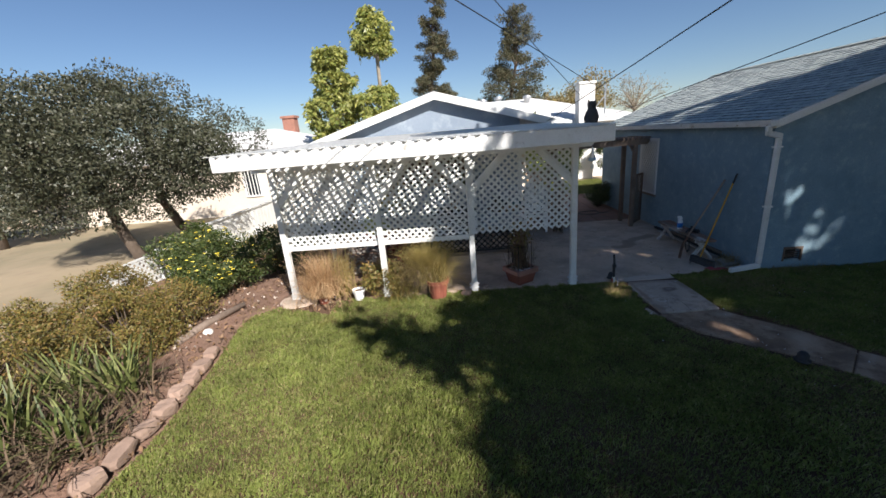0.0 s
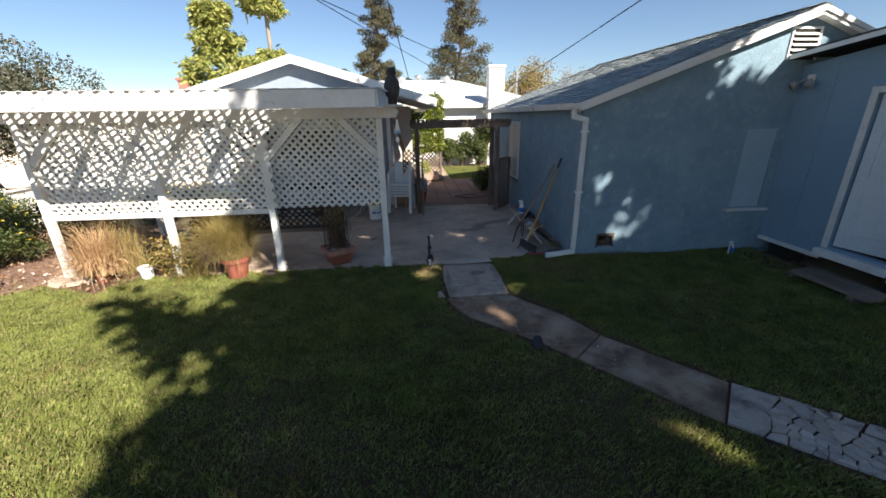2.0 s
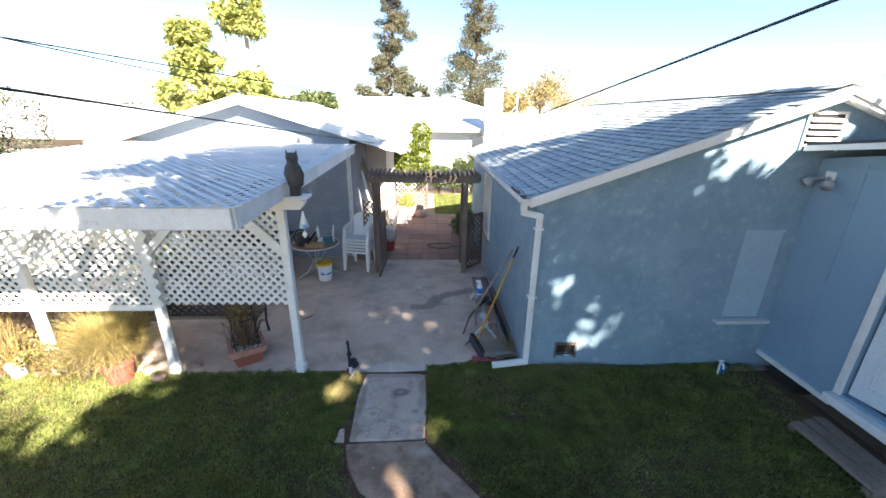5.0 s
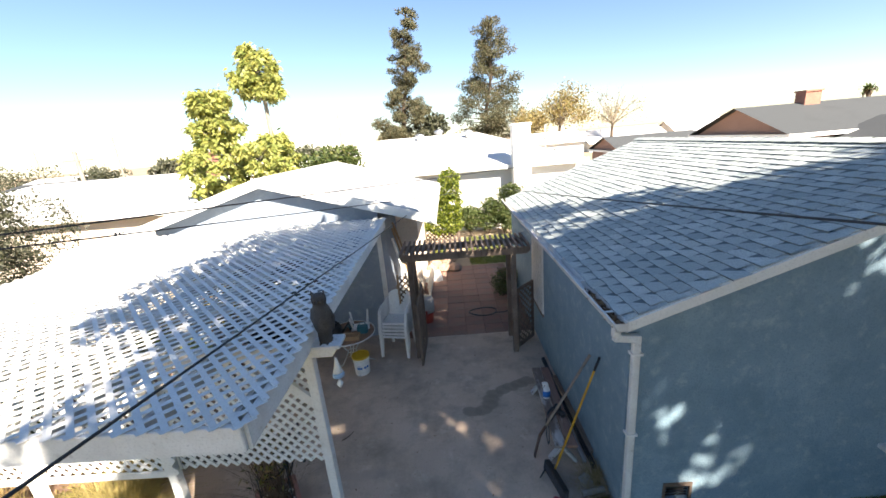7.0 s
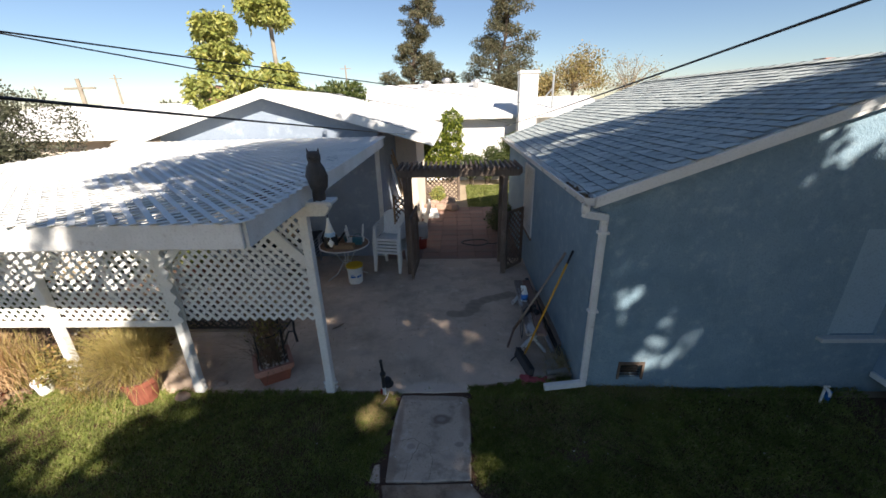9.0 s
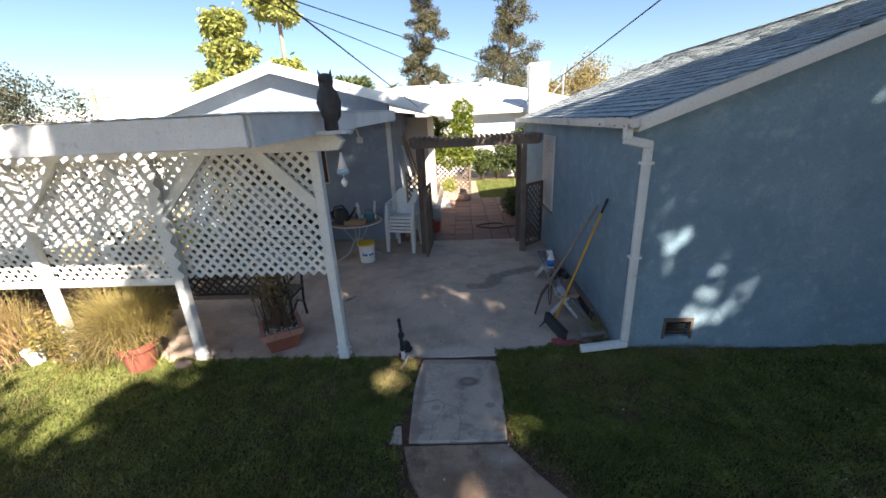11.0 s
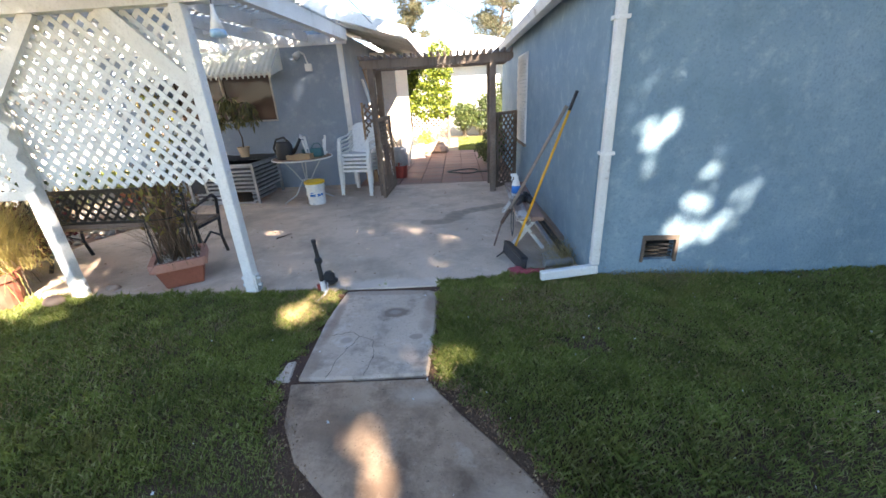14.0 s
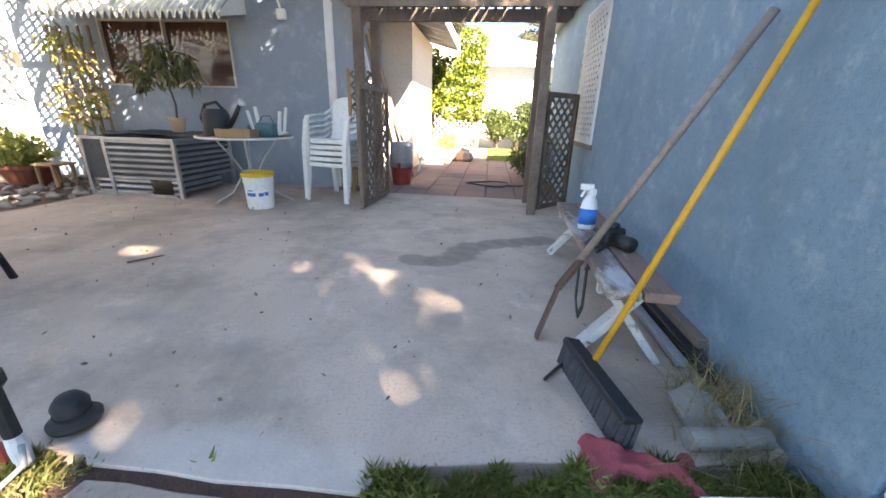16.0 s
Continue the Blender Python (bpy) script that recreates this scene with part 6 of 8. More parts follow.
def lawn_places(n, x0, x1, y0, y1):
    px, py = rng.uniform(x0, x1, n), rng.uniform(y0, y1, n)
    wob = 0.03 * np.sin(px * 23) + 0.02 * np.sin(px * 51 + 1)
    left = -6.75 - 0.22 * np.sin((py + 1.2) * 0.8) - 0.05 * np.maximum(0, py + 3)
    front = np.where(px < 0, -0.015, np.clip(0.04 + px * 0.16, 0, 0.26)) + wob
    keep = (px > left + 0.02) & (py < front) & ~inside(px + 0.028 * np.sin(py * 31 + 2 * np.sin(px * 19)) + rng.normal(0, 0.012, n), py + 0.02 * np.sin(px * 37) + rng.normal(0, 0.012, n), PATH_AREA) & (px < 4.5)
    keep &= ~((px < -5.6) & (py > -0.55 - 0.35 * (px + 5.6)))
    ragged = 0.35 * np.sin(px * 29 + 2 * np.sin(py * 17)) * np.sin(py * 33 + px * 9)
    bare = np.hypot((px - 1.0) / 0.17, (py + 0.84) / 0.085) + ragged < 1
    thin = np.hypot((px - 0.95) / 0.75, (py + 0.45) / 0.38) + ragged * 1.5 < 1
    keep &= ~(bare & (rng.uniform(0, 1, n) < 0.8)) & ~(thin & (rng.uniform(0, 1, n) < 0.55))
    keep &= ~((px > 4.1) & (py > -2.0) & (rng.uniform(0, 1, n) < 0.7))
    return px[keep], py[keep]


def lawn_z(x, y):
    return -0.022 + 0.008 * np.sin(x * 1.7 + y) * np.cos(y * 1.3)


# turf of several densities, each thinning out (left, right, front, back) where the next takes over
for n, box_, soft, ln, wd in ((270000, (-1.7, 2.3, -1.5, 0.25), (0.9, 0.9, 0.9, 0), 0.044, 0.0021), (330000, (-3.4, 4.6, -3.4, 0.25), (0.8, 0, 0.8, 0), 0.046, 0.0029), (250000, (-7.4, -2.6, -5.2, 0.25), (0, 0.8, 1.2, 0), 0.05, 0.0055), (120000, (-3.4, 4.6, -5.2, -2.6), (0.8, 0, 1.2, 0.8), 0.05, 0.0055), (230000, (-7.4, 4.6, -13.9, -4.0), (0, 0, 0, 1.2), 0.055, 0.016)):
    px, py = lawn_places(n, *box_)
    k_ = np.ones(len(px), bool)
    for reach_, width_ in zip((px - box_[0], box_[1] - px, py - box_[2], box_[3] - py), soft):
        if width_:
            k_ &= rng.uniform(0, 1, len(px)) < reach_ / width_
    px, py = px[k_], py[k_]
    tufts = np.sin(px * 11 + 2.2 * np.sin(py * 7)) * np.sin(py * 13 + 1.7 * np.sin(px * 8))
    tall = rng.uniform(0.6, 1.2, len(px)) * (1 + 0.3 * np.sin(px * 2.1 + 1.3 * np.sin(py * 1.7)) * np.sin(py * 2.6) + 0.28 * tufts) * np.where(py > -0.1, 1.35, 1.0)
    at = np.stack([px, py, lawn_z(px, py) - 0.015], 1)
    g_ = scattered("lawn_grass", blade_verts(at, ln, wd, 0.38, 0.6, tall), 4, GRASS)
    tagged(g_, "short mown green lawn with thin yellowed patches", "grass", kind="stuff")
# yellowed thatch and edge tufts
n = 40000
px, py = lawn_places(n, -7.3, 4.5, -4.8, 0.25)
patch = (np.sin(px * 1.3 + 2) * np.sin(py * 1.9 + 0.5) + 0.4 * np.sin(px * 5.1) * np.sin(py * 4.3) > 0.25) | ((np.hypot((px - 1.0) / 1.1, (py + 0.45) / 0.5) < 1) & (rng.uniform(0, 1, len(px)) < 0.8)) | (np.hypot((px + 1.0) / 0.4, (py + 0.2) / 0.25) < 1) | ((px > 0.9) & (py > -0.12)) | (px < -6.5 - 0.22 * np.sin((py + 1.2) * 0.8) - 0.05 * np.maximum(0, py + 3)) | ((px < -5.2) & (py > -0.9)) | (np.hypot((px - 0.2) / 0.3, (py + 1.1) / 0.3) < 1)
at = np.stack([px, py, lawn_z(px, py)], 1)[patch]
tagged(scattered("thatch", blade_verts(at, 0.045, 0.0024, 0.8, 0.6), 4, THATCH), "dry yellow blades among the lawn", "grass", kind="stuff")
px, py = lawn_places(15000, 0.05, 1.9, -0.95, 0.25)
k_ = np.hypot((px - 0.8) / 0.75, (py + 0.35) / 0.5) + 0.3 * np.sin(px * 13 + 2 * np.sin(py * 9)) * np.sin(py * 15) < rng.uniform(0.3, 1.1, len(px))
tagged(scattered("thatch", blade_verts(np.stack([px, py, lawn_z(px, py)], 1)[k_], 0.05, 0.0022, 0.9, 0.5), 4, THATCH), "dry brown blades on the worn turf by the path", "grass", kind="stuff")
px, py = lawn_places(5000, -1.45, -0.8, -0.75, 0.0)
k_ = np.hypot((px + 1.0) / 0.32, (py + 0.25) / 0.42) < rng.uniform(0.3, 1.1, len(px))
tagged(scattered("thatch", blade_verts(np.stack([px, py, lawn_z(px, py)], 1)[k_], 0.055, 0.0024, 0.8, 0.5), 4, THATCH), "dry tan blades round the lamp at the patio corner", "grass", kind="stuff")
# litter along the path edges and the garage foot
lp = []
for (xa, ya), (xb, yb), m, sp in (((0.06, -1.15), (0.59, -1.82), 900, 0.045), ((0.57, -1.84), (0.76, -2.2), 380, 0.045), ((0.74, -2.2), (1.5, -3.06), 420, 0.045), ((-0.89, -1.2), (-0.66, -1.74), 320, 0.045), ((-0.66, -1.74), (0.24, -2.65), 420, 0.045), ((1.5, -3.06), (2.6, -4.1), 380, 0.05), ((-0.84, -0.1), (-0.9, -1.2), 120, 0.02), ((0.02, -0.1), (0.02, -1.1), 120, 0.02), ((1.35, 0.02), (4.5, 0.03), 600, 0.04), ((0.1, 0.1), (1.2, 0.25), 90, 0.04), ((-4.3, 0.0), (-0.9, 0.0), 160, 0.04)):
    f = rng.uniform(0, 1, m)
    lp.append(np.stack([xa + (xb - xa) * f + rng.normal(0, sp, m), ya + (yb - ya) * f + rng.normal(0, sp, m), np.full(m, -0.005)], 1))
fb = rng.uniform(0, 1, (70, 2))
sb_ = np.stack([0.1 + fb[:, 0] * 2.6, -1.7 + fb[:, 1] * 1.8, np.full(70, 0.005)], 1)
tagged(scattered("straw_bits", leaf_verts(sb_, 0.07, 0.04, 0, None, 0.4), 4, STRAW), "pale dry straw bits lying on the lawn", "litter", kind="stuff")
tagged(scattered("leaf_litter", leaf_verts(np.concatenate(lp), 0.016, 0.45, 0, None, 0.5), 4, LITTER), "dry brown leaf litter along the path and walls", "litter", kind="stuff")
sp_at = np.stack([rng.uniform(-1.6, 3.6, 110), rng.uniform(-3.4, 0.0, 110), np.full(110, 0.012)], 1)
tagged(scattered("fallen_petals", leaf_verts(sp_at, 0.016, 0.8, 0, None, 0.4), 4, leafy("white_petals", ((0.72, 0.70, 0.66), (0.64, 0.62, 0.58)))), "tiny white petals fallen on lawn and path", "petals", kind="stuff")
tagged(scattered("floor_litter", leaf_verts(np.stack([rng.uniform(-4.2, 1.25, 260), rng.uniform(0.1, 4.0, 260), np.full(260, 0.006)], 1), 0.025, 0.5, 0, None, 0.3), 4, LITTER), "crumbs of dry leaf on the patio", "litter", kind="stuff")
# dry weeds at the garage corner
for x, y, k in ((1.2, 0.5, 130), (1.14, 0.36, 110), (1.9, 0.0, 110), (2.4, 0.02, 40), (1.6, 0.0, 90), (1.45, 0.0, 60), (1.75, 0.02, 70), (2.08, 0.02, 90), (2.2, 0.0, 40)):
    wd_ = thing("weed_tuft", "dry yellow weeds at the foot of the garage wall", "weeds", "weeds at the garage", at=(x, y, 0))
    arching((x, y, -0.02), int(k * 1.9), 0.3 if y > 0.1 else 0.15, 0.0045, 0.6, 1.2, THATCH if k > 80 else FOUNTAIN, "blade_tuft", wd_, 0.07, 3)
    for c_ in wd_.children:
        tagged(c_, kind="stuff")

# ---- flower bed ----
srn = random.Random(11)
yb_ = -5.2
while yb_ < -1.5:
    ln = srn.uniform(0.2, 0.32)
    x = lawn_edge(yb_) - 0.1
    slope_a = math.degrees(math.atan2(lawn_edge(yb_ + ln) - lawn_edge(yb_), ln))
    bm = bmesh.new()
    bmesh.ops.create_cube(bm, size=1)
    bmesh.ops.subdivide_edges(bm, edges=bm.edges, cuts=2, use_grid_fill=True)
    for v in bm.verts:
        v.co += Vector([srn.uniform(-0.05, 0.05) for _ in range(3)])
        k = 1 - 0.13 * (abs(v.co.x) > 0.4) * (abs(v.co.y) > 0.4) - 0.1 * (abs(v.co.z) > 0.4)
        v.co *= k
    bmesh.ops.scale(bm, vec=(srn.uniform(0.14, 0.19), ln * 0.97, srn.uniform(0.11, 0.16)), verts=bm.verts)
    me = bpy.data.meshes.new("border_stone")
    bm.to_mesh(me)
    bm.free()
    me.materials.append(STONE)
    st = new("border_stone", me)
    st.matrix_world = pose(x, yb_ + ln / 2, 0.045, srn.uniform(-6, 6), srn.uniform(-6, 6), -slope_a + srn.uniform(-12, 12))
    tagged(st, "rough tan stone block edging the flower bed", "stone", "stones edging the bed")
    yb_ += ln + srn.uniform(0.0, 0.06)
lg = Shape().tube([(-7.52, -1.3, 0.06), (-7.42, -0.75, 0.07), (-7.2, -0.1, 0.06)], [0.05, 0.06, 0.05], 8).made("edging_log", GREYWOOD, None, smooth=True)
tagged(lg, "brown weathered log edging the flower bed", "log")
rk = Shape().turned([(0.04, 0), (0.075, 0.02), (0.08, 0.05), (0.05, 0.085), (0.02, 0.09)], (-7.26, -1.0, 0.0), 9, (0.95, 0.8)).made("white_rock", WHITEWALL, None, smooth=True)
tagged(rk, "pale white rock lying on the mulch", "rock")
n = 5200
px, py = rng.uniform(-9.8, -5.3, n), rng.uniform(-5, 2.2, n)
k_ = (px < -6.75 - 0.22 * np.sin((py + 1.2) * 0.8)) | (py > -0.5)
at = np.stack([px, py, np.full(n, 0.02) + rng.uniform(0, 0.03, n)], 1)[k_]
tagged(scattered("mulch_litter", leaf_verts(at, 0.06, 0.5, 0, None, 0.6), 4, LITTER), "reddish leaf mulch with pale petals on the bed", "litter", kind="stuff")
n = 300
px, py = rng.uniform(-8.2, -5.6, n), rng.uniform(-1.6, 0.9, n)
k_ = (px < -7.2) | (py > -0.25)
at = np.stack([px, py, np.full(n, 0.045)], 1)[k_]
tagged(scattered("fallen_petals", leaf_verts(at, 0.05, 0.7, 0, None, 0.4), 4, leafy("pale_petals", ((0.7, 0.6, 0.52), (0.6, 0.5, 0.42)))), "pale fallen petals on the mulch", "petals", kind="stuff")


def bush(name, label, centre, radii, count, size, n, leaf, mat_, ratio=0.5, group="", flowers=0):
    x, y, z = centre
    t_ = thing(name, label, "bush", group, at=(x, y, 0))
    blobs = crown_blobs(centre, radii, count, size)
    st_ = Shape()
    for c, r in blobs[:16]:
        st_.tube([(x + srn.uniform(-0.12, 0.12), y + srn.uniform(-0.12, 0.12), -0.03), ((x + c[0]) / 2, (y + c[1]) / 2, c[2] * 0.5), tuple(c)], [0.016, 0.011, 0.004], 5)
    tagged(st_.made("stem_work", BARK, t_), kind="stuff")
    at, d = in_blobs(blobs, n, 0.35)
    at[:, 2] = np.maximum(at[:, 2], 0.02)
    scattered("foliage", leaf_verts(at, leaf, ratio, 0.0, d * 0.7), 4, mat_, t_)
    if flowers:
        at, d = in_blobs(blobs, flowers, 0.95)
        up_ = at[:, 2] > z - radii[2] * 0.3
        at, d = at[up_] + d[up_] * 0.04, d[up_]
        vs = []
        for p in at:
            for a in np.linspace(0, 2 * math.pi, 6)[:-1]:
                vs.append((p, np.array([math.cos(a), math.sin(a), 0.15])))
        pts, dirs = np.array([v[0] for v in vs]), np.array([v[1] for v in vs])
        tagged(scattered("flowers", leaf_verts(pts, 0.032, 0.8, 0, dirs * 6, 0.4), 4, FLOWER, t_), kind="stuff")
    return t_


bush("flowering_bush", "dense green bush dotted with small yellow daisies", (-8.0, 0.75, 0.6), (0.9, 0.85, 0.56), 34, 0.28, 20000, 0.045, SHRUB_GREEN, 0.5, "", 260)
bush("bush", "dark green bush beside the flowering bush", (-7.25, 1.6, 0.55), (0.6, 0.6, 0.5), 18, 0.26, 5000, 0.06, SHRUB_GREEN)
bush("bush", "dark green bush by the fence", (-9.2, 1.9, 0.6), (0.8, 0.8, 0.55), 20, 0.28, 6000, 0.06, SHRUB_GREEN, 0.5, "", 50)
for x, y, z, r_, n_ in ((-8.9, -0.7, 0.5, 0.8, 9000), (-8.2, -1.3, 0.45, 0.7, 8500), (-9.4, -1.9, 0.5, 0.85, 8000), (-8.6, -2.3, 0.45, 0.65, 6500), (-9.6, -3.2, 0.45, 0.85, 6000), (-7.8, -0.6, 0.36, 0.5, 4500), (-7.7, -1.5, 0.3, 0.4, 3500)):
    bush("low_shrub", "low olive and rust coloured shrub in the flower bed", (x, y, z), (r_, r_, z * 1.1), 34, 0.15, int(n_ * 1.2), 0.04, SHRUB_OLIVE, 0.4, "low shrubs in the bed")
for x, y, n_, ln, l_ in ((-7.4, -2.35, 190, 0.62, 1.1), (-7.2, -3.1, 150, 0.55, 1.3), (-7.9, -2.45, 180, 0.66, 0.9), (-7.85, -3.1, 150, 0.7, 0.8), (-8.4, -2.9, 90, 0.9, 0.35), (-8.2, -3.7, 130, 0.8, 0.5), (-7.5, -3.85, 150, 0.6, 1.2), (-8.5, -4.4, 110, 0.85, 0.4), (-7.5, -4.6, 130, 0.6, 1.1)):
    sp_ = thing("strap_leaf_plant", "clump of arching green strap leaves with dry tips", "plant", "strap-leaved plants", at=(x, y, 0))
    arching((x, y, 0.0), int(n_ * 0.55), ln * 1.1, 0.045, 0.5, l_ * 0.5, STRAP, "leaves", sp_, 0.1, 5)
    arching((x, y, 0.0), 330, ln * 0.8, 0.02, 0.9, 1.1, DRYLEAF, "dead_leaves", sp_, 0.2, 3)
for x, y in ((-7.35, -4.9), (-8.2, -5.0), (-7.9, -4.2), (-9.0, -3.9)):
    dt = thing("dry_stalks", "tangle of dry brown stalks in the bed", "plant", "dry stalks", at=(x, y, 0))
    arching((x, y, 0.0), 160, 0.55, 0.008, 0.8, 0.7, DRYLEAF, "stalks", dt, 0.25, 3)


# ---- pots along the patio front ----
def round_pot(name, label, x, y, z, r, h, material, category="pot"):
    t_ = thing(name, label, category, at=(x, y, z))
    Shape().turned([(r * 0.68, 0), (r * 0.9, h * 0.78), (r * 1.0, h * 0.8), (r * 1.02, h), (r * 0.9, h), (r * 0.86, h * 0.82)], (x, y, z), 22).made("pot", material, t_, smooth=False)
    Shape().turned([(r * 0.86, h * 0.8), (r * 0.4, h * 0.86)], (x, y, z), 14).made("soil", SOIL, t_)
    return t_


fg = round_pot("fountain_grass", "large arching fountain grass in a terracotta pot", -3.88, -0.12, -0.02, 0.19, 0.32, TERRACOTTA, "plant")
arching((-3.98, 0.0, 0.26), 2500, 0.8, 0.006, 0.42, 1.1, FOUNTAIN, "blades", fg, 0.1, 6)
arching((-3.98, 0.0, 0.3), 460, 0.78, 0.004, 0.3, 0.35, FOUNTAIN, "plumes", fg, 0.09, 4)
arching((-4.5, 0.0, 0.02), 300, 0.55, 0.007, 0.6, 1.4, SHRUB_OLIVE, "low_blades", fg, 0.14, 4)
arching((-4.12, 0.0, 0.36), 560, 0.58, 0.008, 0.7, 2.3, DRYLEAF, "dead_blades", fg, 0.1, 5)
dg = round_pot("dry_grass", "straw-coloured dry grass in a small terracotta pot", -5.82, -0.06, -0.02, 0.12, 0.18, TERRACOTTA, "plant")
arching((-5.8, -0.02, 0.12), 520, 0.82, 0.012, 0.2, 0.7, STRAW, "blades", dg, 0.1, 5)
arching((-5.8, -0.04, 0.14), 620, 0.72, 0.011, 0.34, 2.0, STRAW, "fallen_blades", dg, 0.12, 6)
arching((-5.5, 0.12, 0.05), 170, 0.95, 0.008, 0.13, 0.25, FOUNTAIN, "upright_blades", dg, 0.1, 4)
round_pot("white_pot", "small white plastic flower pot", -5.23, -0.02, -0.02, 0.105, 0.19, PLASTIC)
gp = thing("green_plant", "leafy green plant between the grasses", "plant", at=(-4.85, 0.08, 0))
at, d = in_blobs(crown_blobs((-4.85, 0.08, 0.33), (0.42, 0.28, 0.32), 20, 0.13), 2400, 0.3)
scattered("foliage", leaf_verts(at, 0.055, 0.4, 0.1, d * 0.6), 4, SHRUB_OLIVE, gp)
rp = thing("red_plant", "dark red leafed plant behind the grasses", "plant", at=(-4.5, 0.75, 0))
at, d = in_blobs(crown_blobs((-4.5, 0.75, 0.45), (0.5, 0.35, 0.4), 14, 0.18), 2200, 0.4)
scattered("foliage", leaf_verts(at, 0.08, 0.5, 0.1, d * 0.6), 4, leafy("dark_red_leaves", ((0.16, 0.02, 0.025), (0.10, 0.015, 0.02), (0.05, 0.06, 0.03))), rp)
ft_ = Shape().turned([(0.3, 0), (0.27, 0.05), (0.1, 0.07)], (-6.3, 0, -0.01), 9, (1.1, 0.9)).made("post_footing", CONCRETE, None)
tagged(ft_, "rough concrete footing under a white post", "footing")
for x, y, r_ in ((-3.42, -0.12, 0.08), (-3.08, 0.12, 0.06)):
    tagged(Shape().turned([(r_ * 0.7, 0), (r_, r_ * 0.4), (r_ * 0.7, r_ * 0.9), (r_ * 0.2, r_)], (x, y, -0.02), 9, (1.2, 0.9)).made("field_stone", STONE, None, smooth=True), "rounded tan stone at the patio edge", "stone", "stones at the patio edge")

# square terracotta planter with bare stems
sq = thing("square_planter", "square terracotta planter with pebbles and bare brown stems", "planter", at=(-2.42, 0.3, 0))
m = pose(-2.46, 0.27, 0, 0, 0, 31) @ Matrix.Scale(0.9, 4)


def frustum(shape, m, a, b, z0, z1):
    vs = [m @ Vector((sx * s_, sy * s_, z)) for s_, z in ((a, z0), (b, z1)) for sx, sy in ((-1, -1), (1, -1), (1, 1), (-1, 1))]
    shape.add(vs, [(3, 2, 1, 0), (4, 5, 6, 7), (0, 1, 5, 4), (1, 2, 6, 5), (2, 3, 7, 6), (3, 0, 4, 7)])


s = Shape()
frustum(s, m, 0.165, 0.215, 0.0, 0.22)
s.made("body", TERRACOTTA, sq, bevel=0.008)
s = Shape()
for a, b in (((-1, -1), (1, -1)), ((1, -1), (1, 1)), ((1, 1), (-1, 1)), ((-1, 1), (-1, -1))):
    s.bar(m @ Vector((a[0] * 0.225, a[1] * 0.225, 0.255)), m @ Vector((b[0] * 0.225, b[1] * 0.225, 0.255)), 0.045, 0.075)
s.made("rim", surface("bleached_terracotta", (0.46, 0.23, 0.17), (0.38, 0.17, 0.12), 0.8, 5, 50, 0.12, 0.003), sq, "sun-bleached pink rim")
s = Shape()
frustum(s, m, 0.2, 0.2, 0.22, 0.262)
s.made("soil", SOIL, sq)
pb = Shape()
for _ in range(130):
    p = m @ Vector((srn.uniform(-0.18, 0.18), srn.uniform(-0.18, 0.18), 0.265))
    r_ = srn.uniform(0.008, 0.018)
    pb.turned([(r_ * 0.6, 0), (r_, r_ * 0.5), (r_ * 0.4, r_)], p, 6)
tagged(pb.made("pebbles", CREAM, sq), kind="stuff")
DRYWOOD = surface("dry_brown_stem", (0.16, 0.095, 0.06), (0.22, 0.14, 0.09), 0.9, 9, 50, 0.3, 0.003)
for _ in range(34):
    a = srn.uniform(0, 6.28)
    p = m @ Vector((srn.uniform(-0.07, 0.07), srn.uniform(-0.07, 0.07), 0.25))
    q = p + Vector((math.cos(a) * srn.uniform(0.02, 0.22), math.sin(a) * srn.uniform(0.02, 0.22), srn.uniform(0.55, 0.95)))
    Shape().tube([p, p.lerp(q, 0.5) + Vector((0.02 * math.sin(a), 0, 0)), q], [0.009, 0.007, 0.004], 5).made("stem", DRYWOOD, sq)
arching(m @ Vector((0, 0, 0.25)), 220, 0.75, 0.007, 0.3, 0.5, DRYLEAF, "dry_blade_tuft", sq, 0.08, 4)
s = Shape()
for k in range(4):
    c = m @ Vector(((-1) ** k * 0.16, (1 if k > 1 else -1) * 0.14, 0.24))
    s.tube([c, c + Vector((0, 0, 0.5))], 0.006, 5)
s.tube([m @ Vector((0.16 * math.cos(a), 0.14 * math.sin(a), 0.72)) for a in np.linspace(0, 6.28, 13)], 0.005, 5)
s.made("wire_support", BLACK, sq)
at = np.array([m @ Vector((srn.gauss(0, 0.12), srn.gauss(0, 0.12), srn.uniform(0.6, 1.15))) for _ in range(260)])
scattered("sparse_leaves", leaf_verts(at, 0.07, 0.3, 0.3), 4, SHRUB_OLIVE, sq)

# cast-iron bench with a lattice back
bn = thing("iron_bench", "black cast-iron garden bench with a lattice back", "bench", at=(-3.3, 0.8, 0))
for x in (-4.12, -2.48):
    e_ = Shape()
    e_.tube([(x, 1.02, 0), (x, 0.98, 0.2), (x, 1.02, 0.42), (x, 1.06, 0.6), (x, 1.0, 0.66)], [0.02, 0.016, 0.018, 0.016, 0.02], 7)
    e_.tube([(x, 1.0, 0.66), (x, 0.79, 0.63), (x, 0.61, 0.6)], 0.017, 7)
    e_.tube([(x, 0.52, 0), (x, 0.62, 0.2), (x, 0.62, 0.42), (x, 0.56, 0.82)], [0.02, 0.016, 0.018, 0.014], 7)
    e_.tube([(x, 1.02, 0.4), (x, 0.62, 0.4)], 0.016, 6)
    e_.tube([(x, 0.98, 0.2), (x, 0.82, 0.3), (x, 0.62, 0.2)], 0.012, 6)
    e_.made("end_frame", BLACK, bn, smooth=True)
for k in range(5):
    Shape().box((-4.14, 0.63 + k * 0.08, 0.42), (-2.46, 0.69 + k * 0.08, 0.445)).made("seat_slat", GREYWOOD, bn)
